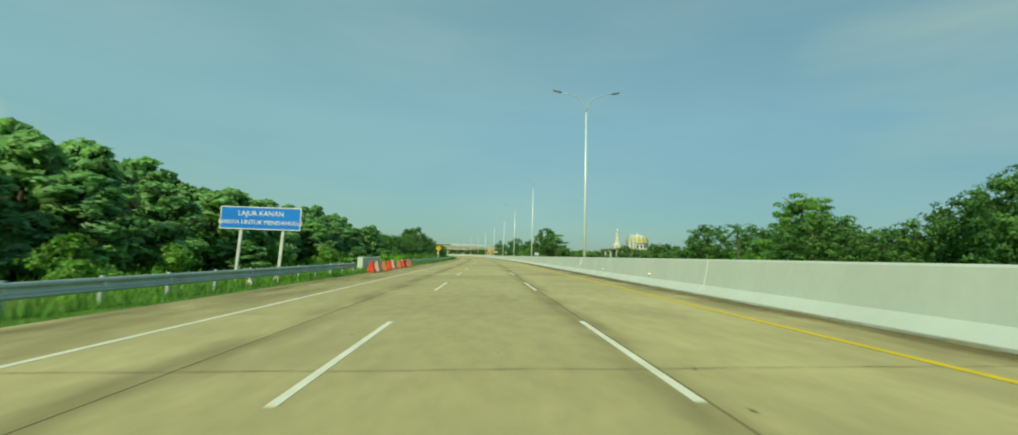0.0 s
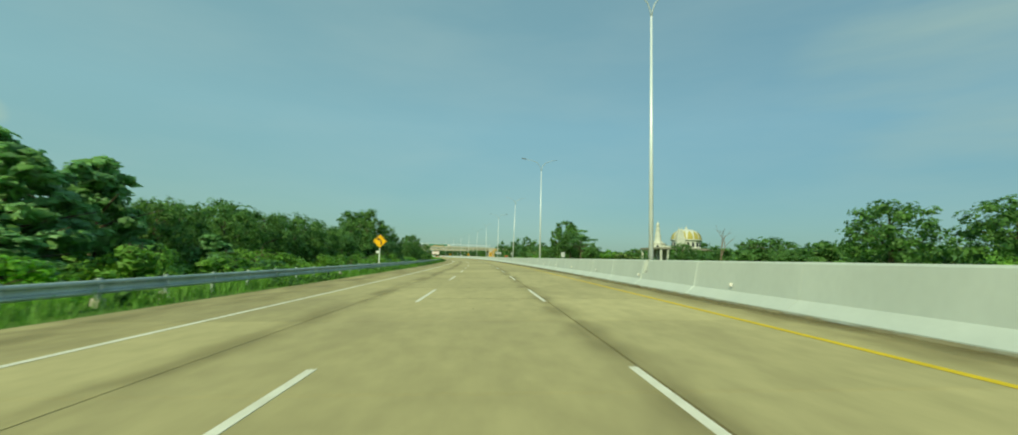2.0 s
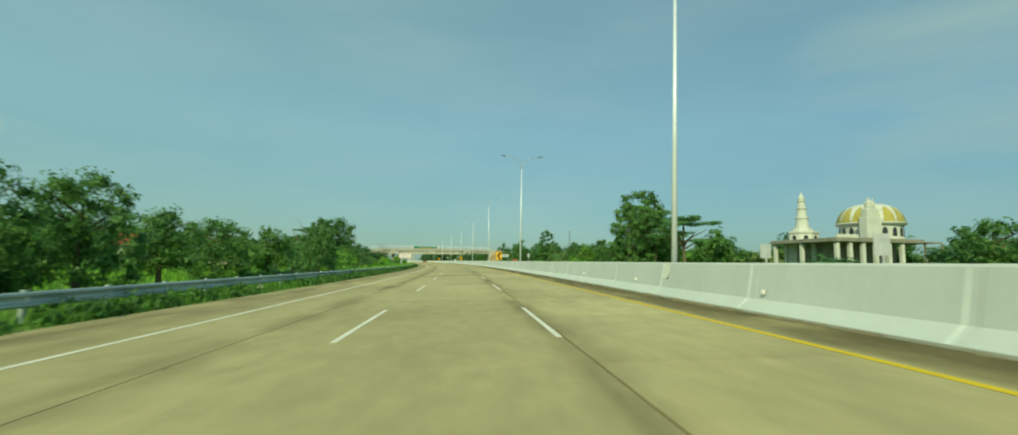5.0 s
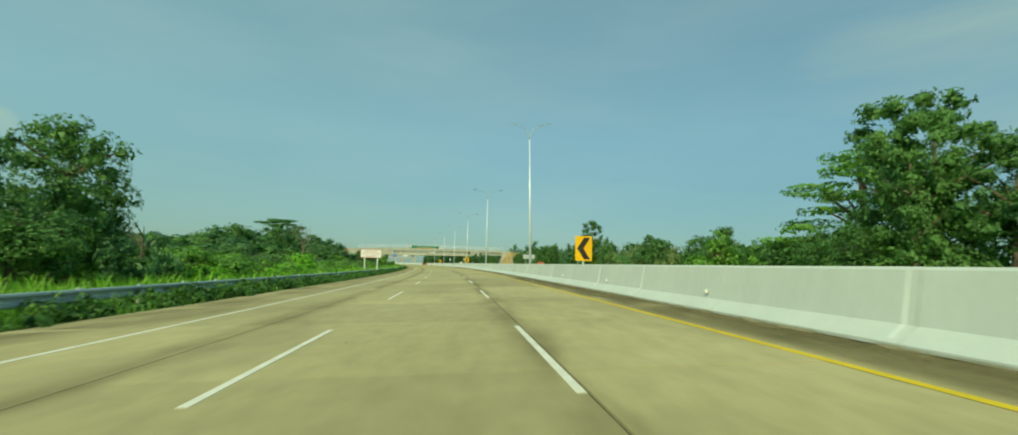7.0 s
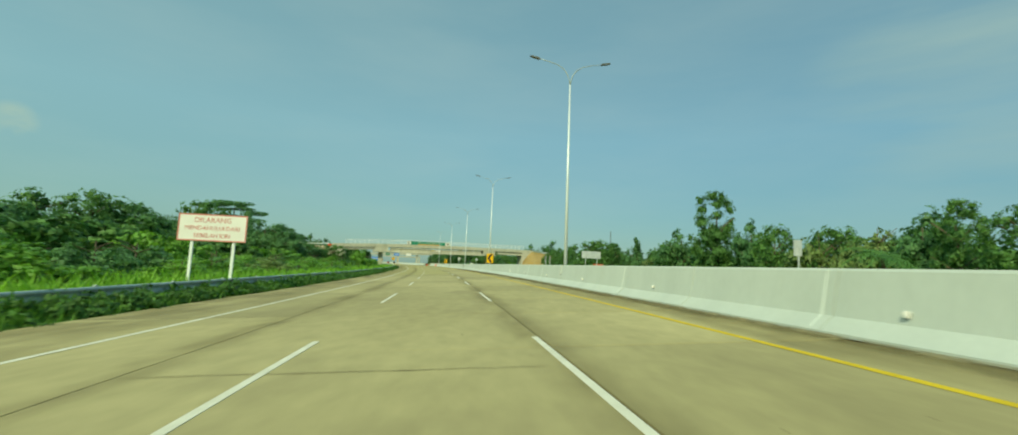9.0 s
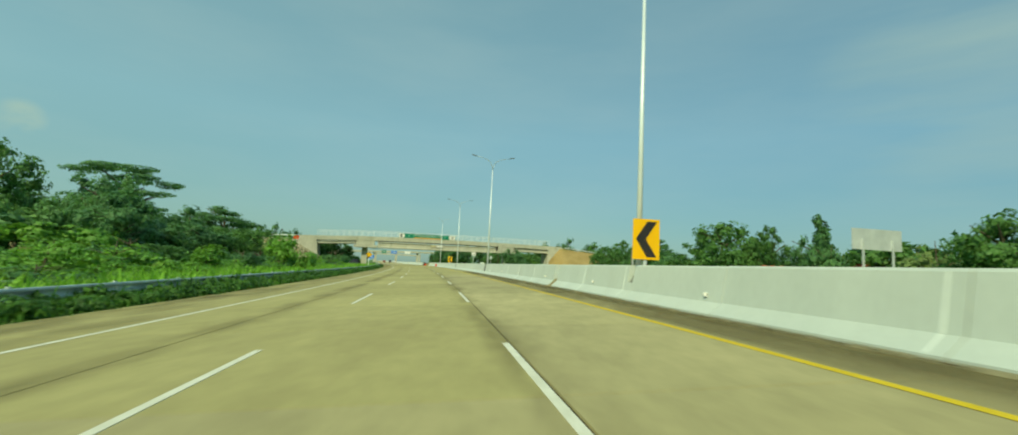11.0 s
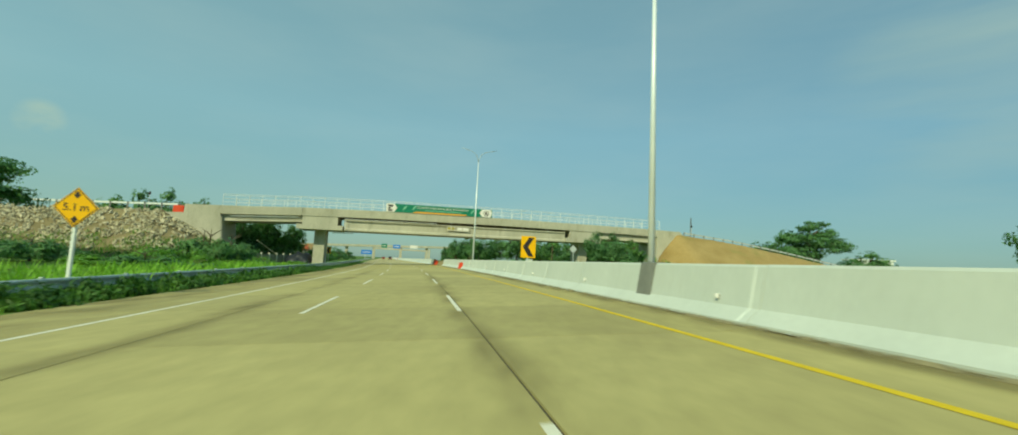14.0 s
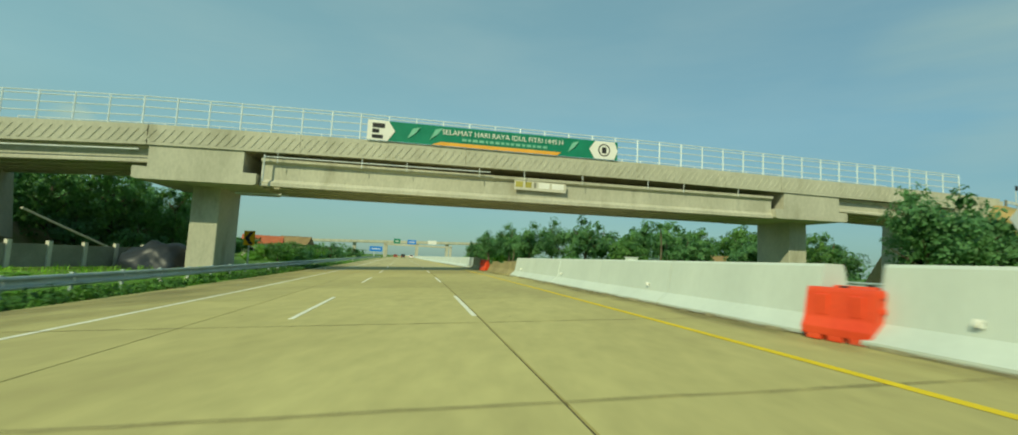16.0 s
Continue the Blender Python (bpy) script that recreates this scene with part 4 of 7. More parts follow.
# steel pipes and bracket under the main span
bm = bmesh.new()
for x0, x1 in ((-10.3, -9.2), (-10.3, 6)):
    rod(bm, (x0, 0.05, deck(x0) - 1.75), (x1, 0.05, deck(x1) - 1.75), 0.05, n=6)
rod(bm, (-10.3, 0.05, 6.0), (-10.3, 0.05, 7.9), 0.06, n=6)
rod(bm, (-29, 0.1, deck(-29) - 1.75), (-18.2, 0.1, deck(-18.2) - 1.75), 0.06, n=6)
rod(bm, (-12.7, 2.2, 5.25), (-9.0, 2.2, 5.35), 0.07, n=6)
part("drain_pipe", bm, M_GALV, bridge, "thin grey drain pipes below the parapet")
rr = random.Random(8)
for k in range(9):
    x = -9 + k * 4.6 + rr.uniform(-0.8, 0.8)
    part("drain_spout", rod(bmesh.new(), (x, 0.04, deck(x) - 2.2), (x, 0.04, deck(x) - 1.45), 0.03, n=6), M_GALV, bridge)
# railing on both sides
for y in (0.14, W - 0.14):
    rail_parent = part("handrail", rod(bmesh.new(), (-30.4, y, deck(-30.4) + 0.05), (-30.4, y, deck(-30.4) + 2.0), 0.05, n=6), M_GALV, bridge, "thin galvanised steel pipe railing")
    xs = steps(-30.4, 53.0, 2.05)
    post_me = from_bm("rail_upright", rod(bmesh.new(), (0, 0, 0), (0, 0, 1.95), 0.055, n=6), M_POLE)
    for x in xs:
        ob = new("rail_upright", post_me)
        ob.parent, ob.matrix_basis = rail_parent, Matrix.Translation((x, y, deck(x)))
    bm = bmesh.new()
    for h in (0.6, 1.2, 1.72, 1.95):
        for x0, x1 in zip(xs, xs[1:]):
            rod(bm, (x0, y, deck(x0) + h), (x1, y, deck(x1) + h), 0.042, n=5)
    part("rail_pipe", bm, M_POLE, rail_parent)

# banners on the overpass
ban = thing("greeting_banner", "long green holiday greeting banner with white letters tied to the railing", "banner", m=BR)
xs = steps(-3.45, 16.5, 0.5)
rr = random.Random(2)
vs, fs = [], []
wav = [0.03 * math.sin(x * 2.1) + rr.uniform(-0.015, 0.015) for x in xs]
for x, wv in zip(xs, wav):
    for z, dy in ((1.52, 0), (0.8, wv), (0.0, -0.02)):
        vs.append((x, -0.10 + dy, deck(x) + z))
n3 = len(vs)
vs += [(x, y + 0.012, z) for x, y, z in vs]
for i in range(len(xs) - 1):
    for j in range(2):
        a = 3 * i + j
        fs += [(a, a + 3, a + 4, a + 1), (n3 + a, n3 + a + 1, n3 + a + 4, n3 + a + 3)]
cloth = part("cloth", mesh_of("cloth", vs, fs, M_GREENBAN), None, ban)


def sheet(name, pts2, material, parent, y=-0.155):
    return part(name, prism(bmesh.new(), [(x, deck(x) + z) for x, z in pts2], y, y + 0.012), material, parent)


sheet("white_end", [(-3.45, 0.0), (-1.95, 0.0), (-1.45, 0.76), (-1.95, 1.52), (-3.45, 1.52)], M_SIGNWHITE, ban)
sheet("white_end", [(14.5, 0.02), (16.2, 0.02), (16.5, 0.76), (16.2, 1.5), (14.5, 1.5), (14.0, 0.76)], M_SIGNWHITE, ban)
sheet("orange_stripe", [(1.3, 0.0), (11.3, 0.0), (11.6, 0.28), (2.0, 0.28)], M_ORANGE, ban)
for x, z in ((-0.1, 0.8), (1.6, 0.9), (12.6, 0.85)):
    sheet("leaf_print", [(x - 0.45, z - 0.5), (x + 0.1, z - 0.1), (x + 0.5, z + 0.45), (x - 0.05, z + 0.3)], M_PALEGREEN, ban)
bm = bmesh.new()
for k in range(20):
    a0, a1 = k * math.tau / 20, (k + 1) * math.tau / 20
    c = (15.3, deck(15.3) + 0.76)
    prism(bm, [(c[0] + r * math.cos(a), c[1] + r * math.sin(a)) for r, a in ((0.52, a0), (0.52, a1), (0.43, a1), (0.43, a0))], -0.172, -0.16)
part("ring_mark", bm, M_BLACK, ban, "plain black ring emblem")
bm = bmesh.new()
for x0, z0, x1, z1 in ((-3.1, 0.95, -2.2, 1.3), (-3.1, 0.55, -2.6, 0.85), (-3.1, 0.15, -2.3, 0.42), (15.1, 0.5, 15.5, 1.0)):
    box(bm, x0, -0.172, deck(x0) + z0, x1, -0.16, deck(x0) + z1)
part("emblem", bm, M_BLACK, ban, "plain dark emblem shapes")
tilt = math.atan2(deck(12) - deck(2), 10)
letters("SELAMAT HARI RAYA IDUL FITRI 1445 H", 0.56, M_SIGNWHITE, ban, Matrix.Translation((6.9, -0.165, deck(6.9) + 1.05)) @ Matrix.Rotation(-tilt, 4, "Y"))
bm = bmesh.new()
x = 3.6
while x < 10.2:
    w = rr.uniform(0.15, 0.4)
    box(bm, x, -0.168, deck(x) + 0.46, x + w, -0.157, deck(x) + 0.66)
    x += w + 0.12
part("small_print", bm, M_PALEGREEN, ban)
ban2 = thing("small_banner", "small faded banner with yellowish blocks on the girder", "banner", m=BR)
part("cloth", boxed(8.0, 0.30, 6.95, 12.3, 0.33, 7.68), M_WALL, ban2)
for x0, x1, mt in ((8.1, 8.7, M_GOLD), (8.9, 9.4, M_GOLD), (9.6, 9.8, M_RAWCON), (10.0, 10.9, M_SIGNWHITE), (11.1, 12.1, M_SIGNWHITE)):
    part("print", boxed(x0, 0.285, 7.15, x1, 0.30, 7.6), mt, ban2)


# ---------------- embankments ----------------
def mound(name, label, xs, ys, height, material, amp, kind="structure"):
    verts = [(x, y, height(x, y) + amp * noise.noise(Vector((x * 0.45, y * 0.45, 3.1))) + amp * 0.5 * noise.noise(Vector((x * 1.7, y * 1.7, 8)))) for y in ys for x in xs]
    n = len(xs)
    faces = [(j * n + i, j * n + i + 1, (j + 1) * n + i + 1, (j + 1) * n + i) for j in range(len(ys) - 1) for i in range(n - 1)]
    ob = tagged(new(name, mesh_of(name, verts, faces, material, True)), label, "embankment", kind=kind)
    ob.matrix_basis = BR
    return ob


def left_fill(x, y):
    top = deck(x) - 1.3
    out = max(0.0, -0.3 - y, y - W + 0.3)
    end = max(0.0, x + 39.3)
    if y > 0.4 and x > -30.2:  # open ground under the span
        return max(-1.2, 0.7 - 0.16 * (x + 30) + 0.30 * max(0.0, y - 8) * (1 if x < -20 else 0.4))
    return max(-1.2, top - 0.62 * math.hypot(out, end * 0.93))


def right_fill(x, y):
    top = deck(x) - 0.65
    out = max(0.0, -0.2 - y, 2.4 * (y - W + 0.2))
    end = max(0.0, 57.0 - x)
    if x < 52.2 or (y > 0.0 and x < 54.5):  # open ground under the span
        return -1.0
    return max(-1.2, top - 0.66 * math.hypot(out, end * 1.9))


rubble = mound("embankment_left", "rubble-strewn earth embankment carrying the overpass approach", steps(-110, -24, 0.9), steps(-17, 20, 0.9), left_fill, M_RUBBLE, 0.45)
mound("embankment_right", "smooth ochre earth embankment beside the overpass", steps(46, 170, 1.4), steps(-18, 24, 1.2), right_fill, M_EARTH, 0.12)
stones = []
rr = random.Random(21)
for k in range(4):
    bm = bmesh.new()
    bmesh.ops.create_icosphere(bm, subdivisions=1, radius=0.5)
    for v in bm.verts:
        v.co *= rr.uniform(0.7, 1.15)
        v.co.z *= 0.7
    stones.append(from_bm("stone", bm, M_STONE))
placed = 0
while placed < 300:
    x, y = rr.uniform(-62, -26.5), rr.uniform(-10, 0)
    h = left_fill(x, y)
    if h < 0.3 or rr.random() > 0.45 + 0.08 * h:
        continue
    ob = new("stone", rr.choice(stones))
    sc = rr.choice((0.28, 0.36, 0.45, 0.58, 0.8))
    ob.parent = rubble
    ob.matrix_basis = Matrix.LocRotScale((x, y, h + 0.1), Euler((rr.uniform(0, 6), rr.uniform(0, 6), rr.uniform(0, 6))), (sc * 1.5, sc * 0.9, sc * 0.8))
    placed += 1

# smaller broken stone between the large blocks
nr_s = np.random.default_rng(4)
vs_, fs_ = [], []
while len(fs_) < 3600 * 8:
    x, y = rr.uniform(-64, -26), rr.uniform(-11, 0)
    h = left_fill(x, y)
    if h < 0.2 or noise.noise(Vector((x * 0.3, y * 0.3, 5))) < -0.15:
        continue
    sc, n0 = rr.uniform(0.10, 0.28), len(vs_)
    for d in ((1, 0, 0), (0, 1, 0), (-1, 0, 0), (0, -1, 0), (0, 0, 1), (0, 0, -1)):
        vs_.append(tuple(np.array((x, y, h + 0.12)) + np.array(d) * sc * nr_s.uniform(0.6, 1.3) + nr_s.normal(0, 0.25 * sc, 3)))
    for k in range(4):
        fs_ += [(n0 + k, n0 + (k + 1) % 4, n0 + 4), (n0 + (k + 1) % 4, n0 + k, n0 + 5)]
tagged(part("rubble_stones", mesh_of("rubble_stones", vs_, fs_, M_CHIP), None, rubble), "pale broken stones strewn over the slope", kind="stuff")

# rails on the embankment tops
for name, a, b, lab in (("approach_rail", -100, -37, "white guardrail on one approach of the overpass"), ("approach_rail", 59, 108, "white guardrail running down the other approach")):
    ob = thing(name, lab, "guardrail", m=BR)
    xs = steps(a, b, 2.4)
    up = -0.55
    for x0, x1 in zip(xs, xs[1:]):
        bm = bmesh.new()
        p0, p1 = (x0, 0.2, deck(x0) + up + 0.45), (x1, 0.2, deck(x1) + up + 0.45)
        vs4 = [bm.verts.new((p[0], p[1] + dy, p[2] + dz)) for p in (p0, p1) for dy, dz in ((-0.05, -0.15), (-0.05, 0.15), (0.03, 0.15), (0.03, -0.15))]
        for j in range(4):
            bm.faces.new((vs4[j], vs4[(j + 1) % 4], vs4[4 + (j + 1) % 4], vs4[4 + j]))
        part("rail_beam", bm, M_FILL if a < 0 else M_GALV, ob)
    me = from_bm("rail_post", boxed(-0.10, -0.02, -0.6, 0.10, 0.12, 0.62), M_GREYBOX)
    for x in xs:
        po = new("rail_post", me)
        po.parent, po.matrix_basis = ob, Matrix.Translation((x, 0.10, deck(x) + up))
water = thing("red_road_block", "red plastic block at the end of the bridge parapet", "plastic barrier", m=BR)
part("body", boxed(-37.7, 0.0, deck(-37) - 1.5, -36.1, 0.5, deck(-37) - 0.25, bevel=0.06), M_PLASTIC_RED, water)
for x in (-41.5, 61.0):
    ob = thing("marker_post", "thin post with a small dark plate at the bridge end", "post", m=BR)
    part("pole", rod(bmesh.new(), (x, 0.5, deck(x) - 1.5), (x, 0.5, deck(x) + 1.9), 0.05, n=6), M_GALV, ob)
    part("plate", boxed(x - 0.15, 0.42, deck(x) + 1.4, x + 0.2, 0.46, deck(x) + 1.9), M_BLACK, ob)
# tarpaulin-covered heap beside the pier
bm = bmesh.new()
bmesh.ops.create_icosphere(bm, subdivisions=4, radius=1.0)
for v in bm.verts:
    q = 1 + 0.22 * noise.noise(v.co * 1.7) + 0.10 * noise.noise(v.co * 4.0) + 0.03 * noise.noise(v.co * 13.0)
    v.co = Vector((v.co.x * 2.4 * q, v.co.y * 1.8 * q, v.co.z * 1.9 * q))
tagged(part("tarpaulin", bm, M_TARP, smooth=True), "dark blue-black tarpaulin draped over a mound beside the pier", "tarpaulin").matrix_basis = stand(472.0, -17.9, -0.2)
# panel fence and a kerb on the slope under the first span
fence = thing("panel_fence", "low grey concrete panel fence with pale posts under the overpass", "fence")
ends = [spot(461.0, -24.4), spot(474.2, -20.1)]
way = ends[1] - ends[0]
fm = Matrix.Rotation(math.atan2(way.y, way.x), 4, "Z")
for k in range(7):
    p = ends[0].lerp(ends[1], k / 6)
    po = part("post", boxed(-0.13, -0.13, -0.6, 0.13, 0.13, 1.05, bevel=0.02), M_WALL, fence)
    po.matrix_basis = Matrix.Translation((p.x, p.y, 0)) @ fm
    if k < 6:
        pa = part("panel", boxed(0.14, -0.05, -0.6, way.xy.length / 6 - 0.14, 0.05, 0.82, bevel=0.01), M_RAWCON, fence)
        pa.matrix_basis = Matrix.Translation((p.x, p.y, 0)) @ fm
bm = bmesh.new()
rod(bm, spot(468.5, -24.6, 3.5), spot(474.6, -22.4, 1.0), 0.08, n=6)
tagged(part("drain_pipe", bm, M_WALL), "pale drain pipe down the dark slope under the overpass", "pipe")


# ---------------- trees ----------------
def leaf_cards(nr, centres, normals, size, broad=False, droop=0.2):
    """Small leaves at the given places: folded with four corners where broad, else pointed with three."""
    n = len(centres)
    nm = normals + nr.normal(0, 0.28, (n, 3))
    nm /= np.linalg.norm(nm, axis=1)[:, None] + 1e-9
    along = np.cross(nm, nr.normal(0, 1, (n, 3)))
    along /= np.linalg.norm(along, axis=1)[:, None] + 1e-9
    across = np.cross(nm, along)
    sz = size * nr.uniform(0.55, 1.3, (n, 1))
    tip = centres + along * sz
    tip[:, 2] -= droop * sz[:, 0]
    if not broad:
        v = np.stack([centres + across * sz * 0.4, tip, centres - across * sz * 0.4], 1).reshape(-1, 3)
        return v, np.arange(n)[:, None] * 3 + np.array([[0, 1, 2]])
    a = centres + across * sz * 0.42 + along * sz * 0.45 + nm * sz * 0.12
    b = centres - across * sz * 0.42 + along * sz * 0.45 + nm * sz * 0.12
    v = np.stack([centres, a, tip, b], 1).reshape(-1, 3)
    i = np.arange(n)[:, None] * 4
    f = np.concatenate([i + np.array([[0, 1, 2]]), i + np.array([[0, 2, 3]])], 0)
    return v, f


SOFT = 0.35


def crown_mesh(name, nr, lobes, leaves, size, material, hearts=True, inner=0.0, broad=False, soft=SOFT):
    """Clumps of leaves: lobes are (x, y, z, rx, ry, rz)."""
    vv, ff, nn, base = [], [], [], 0

    def outward(c, v, spread):
        d_ = (v - c) / r + np.array((0, 0, 0.25)) + np.repeat(nr.normal(0, spread, (len(v) // per, 3)), per, 0)
        return d_ / (np.linalg.norm(d_, axis=1)[:, None] + 1e-9)

    per = 4 if broad else 3
    area = np.array([(l[3] * l[4] + l[3] * l[5] + l[4] * l[5]) for l in lobes])
    counts = np.maximum(20, (leaves * area / area.sum()).astype(int))
    for l, cnt in zip(lobes, counts):
        c, r = np.array(l[:3]), np.array(l[3:])
        d = nr.normal(0, 1, (cnt, 3))
        d /= np.linalg.norm(d, axis=1)[:, None]
        # bunches: pull directions towards a few dozen twigs
        tw = nr.normal(0, 1, (max(8, cnt // 18), 3))
        tw /= np.linalg.norm(tw, axis=1)[:, None]
        pick = nr.integers(0, len(tw), cnt)
        d = d * 0.32 + tw[pick]
        d /= np.linalg.norm(d, axis=1)[:, None]
        rad = nr.uniform(0.80, 1.02, len(tw))[pick] * nr.uniform(0.92, 1.07, cnt)
        rad = np.where(nr.random(cnt) < inner, nr.uniform(0.25, 0.75, cnt), rad)
        v, f = leaf_cards(nr, c + d * r * rad[:, None], d * 0.9 + np.array([0, 0, 0.2]), size, broad)
        vv.append(v)
        ff.append(f + base)
        nn.append(outward(c, v, soft))
        base += len(v)
        if hearts:  # larger leaves inside, so that the clump is not seen through
            m_ = max(10, int(cnt * 0.3))
            d = nr.normal(0, 1, (m_, 3))
            d /= np.linalg.norm(d, axis=1)[:, None]
            v, f = leaf_cards(nr, c + d * r * nr.uniform(0.1, 0.55, (m_, 1)), d + nr.normal(0, 0.5, (m_, 3)), size * 1.8, broad)
            vv.append(v)
            ff.append(f + base)
            nn.append(outward(c, v, soft))
            base += len(v)
    v, f, nrm = np.concatenate(vv), np.concatenate(ff), np.concatenate(nn)
    # every leaf faces out of its clump, and is shaded softly with it
    geo_n = np.cross(v[f[:, 1]] - v[f[:, 0]], v[f[:, 2]] - v[f[:, 0]])
    back = (geo_n * nrm[f[:, 0]]).sum(1) < 0
    f[back] = f[back][:, ::-1]
    me = bpy.data.meshes.new(name)
    me.vertices.add(len(v))
    me.vertices.foreach_set("co", v.astype(np.float32).ravel())
    me.loops.add(len(f) * 3)
    me.loops.foreach_set("vertex_index", f.astype(np.int32).ravel())
    me.polygons.add(len(f))
    me.polygons.foreach_set("loop_start", np.arange(0, len(f) * 3, 3, dtype=np.int32))
    me.materials.append(material)
    me.update(calc_edges=True)
    me.normals_split_custom_set_from_vertices(nrm.tolist())
    return me


def trunk_mesh(rng, height, r, limbs, spread, material, start=0.35):
    bm = bmesh.new()
    p, tops = Vector((0, 0, -0.6)), []
    lean = Vector((rng.uniform(-0.05, 0.05), rng.uniform(-0.05, 0.05), 1))
    for k in range(5):
        q = p + lean * (height + 0.6) / 5 + Vector((rng.uniform(-0.1, 0.1), rng.uniform(-0.1, 0.1), 0))
        rod(bm, p, q, r * (1 - 0.16 * k), r * (1 - 0.16 * (k + 1)), 7)
        tops.append(q)
        p = q
    for k in range(limbs):
        a = k * math.tau / limbs + rng.uniform(-0.4, 0.4)
        z0 = height * rng.uniform(start, 0.85)
        b = Vector((lean.x * z0, lean.y * z0, z0))
        m1 = b + Vector((math.cos(a) * spread * 0.5, math.sin(a) * spread * 0.5, height * 0.12))
        e = m1 + Vector((math.cos(a) * spread * 0.5, math.sin(a) * spread * 0.5, height * 0.10))
        rod(bm, b, m1, r * 0.42, r * 0.28, 5)
        rod(bm, m1, e, r * 0.28, r * 0.1, 5)
    return from_bm("trunk", bm, material)


TREES = {}


def tree_kind(kind, seed, near):
    """One tree of unit kind, 10 m tall, with its trunk and crown; copies are scaled."""
    key = (kind, seed, near)
    if key in TREES:
        return TREES[key]
    rng, nr = random.Random(seed * 31 + len(kind)), np.random.default_rng(seed * 17 + len(kind))
    lobes, leaves, size, look_ = [], 2600, 0.42, kind
    if kind == "teak":  # upright, leafy from the ground, ragged top of single shoots
        for k in range(24):
            z = 0.9 + 7.6 * (k / 23)
            w = 2.3 * (1 - 0.5 * (k / 23) ** 2)
            a, f = k * 2.4, rng.uniform(0.35, 0.85)
            lobes.append((math.cos(a) * w * f, math.sin(a) * w * f, z, w * rng.uniform(0.30, 0.5), w * rng.uniform(0.30, 0.5), rng.uniform(0.5, 0.95)))
        for k in range(7):
            a, f = rng.uniform(0, 6.28), rng.uniform(0.0, 1.5)
            lobes.append((math.cos(a) * f, math.sin(a) * f, rng.uniform(8.3, 9.6) - 0.5 * f, 0.42, 0.42, rng.uniform(0.5, 0.9)))
        leaves, size = 4000, 0.50
    elif kind in ("broad", "dark"):  # round spreading crown
        for k in range(19):
            a, t = k * 2.4, rng.random()
            rr_ = 3.1 * math.sqrt(rng.random())
            z = 5.2 + rng.uniform(-3.2, 2.9) * (1 - rr_ / 5.5)
            w = rng.uniform(1.3, 2.0)
            lobes.append((math.cos(a) * rr_, math.sin(a) * rr_, z, w, w, w * 0.85))
        lobes += [(rng.uniform(-1, 1), rng.uniform(-1, 1), 8.4, 1.4, 1.4, 1.3), (0, 0, 5.5, 2.2, 2.2, 2.2)]
        leaves, size = 4800, 0.31
    elif kind == "airy":  # uneven crown of many flattened boughs with gaps between
        for k in range(34):
            a, z = k * 2.4 + rng.uniform(-0.5, 0.5), 1.6 + 8.0 * (k / 33)
            reach = 4.3 * (1 - ((z - 4.2) / 6.6) ** 2) if z > 4.2 else 3.6 + rng.uniform(-0.4, 0.6)
            rr_ = max(0.15, reach * rng.uniform(0.35, 1.0))
            w = rng.uniform(0.75, 1.35)
            lobes.append((math.cos(a) * rr_, math.sin(a) * rr_, z, w, w, w * 0.62))
        lobes += [(0.3, 0.2, 9.6, 0.7, 0.7, 0.6), (-0.5, 0.4, 8.8, 0.9, 0.8, 0.7), (0, 0, 5.0, 1.6, 1.6, 2.4)]
        leaves, size, look_ = 7000, 0.24, "broad"
    elif kind == "round":  # dense dome of small clumps down to the ground
        for k in range(34):
            f = (k + 0.5) / 34
            z, a = 1.6 + 7.0 * f, k * 2.4
            reach = 3.3 * math.sqrt(max(0.0, 1 - ((z - 4.6) / 4.8) ** 2)) * rng.uniform(0.72, 1.12)
            w = rng.uniform(0.95, 1.5)
            lobes.append((math.cos(a) * reach, math.sin(a) * reach, z, w, w, w * 0.8))
        lobes += [(0, 0, 4.4, 2.9, 2.9, 3.4), (0.3, -0.2, 8.6, 1.3, 1.3, 1.1), (-0.6, 0.5, 7.6, 1.7, 1.7, 1.3)]
        leaves, size, look_ = 5800, 0.26, "broad"
    elif kind == "tier":  # cone of wide drooping plates round one bare stem
        for k in range(30):
            f = k / 29
            z, a = 4.4 + 5.3 * f, k * 2.4 + rng.uniform(-0.3, 0.3)
            reach = (5.2 - 3.4 * f) * rng.uniform(0.45, 1.0)
            w = rng.uniform(1.0, 1.7)
            lobes.append((math.cos(a) * reach, math.sin(a) * reach, z - 0.30 * reach, w, w, 0.34))
        leaves, size, look_ = 7000, 0.25, "light"
    elif kind == "flat":  # tiers of thin flat foliage on open limbs
        for k in range(21):
            a, rr_ = k * 2.4, 4.6 * math.sqrt(rng.random())
            z = rng.choice((5.8, 7.2, 8.3, 9.2)) + rng.uniform(-0.4, 0.4) - 0.05 * rr_
            w = rng.uniform(1.2, 2.2)
            lobes.append((math.cos(a) * rr_, math.sin(a) * rr_, z, w, w, 0.30))
        leaves, size, look_ = 7500, 0.25, "dark"
    elif kind == "umbrella":  # wide dome of foliage over a clear stem
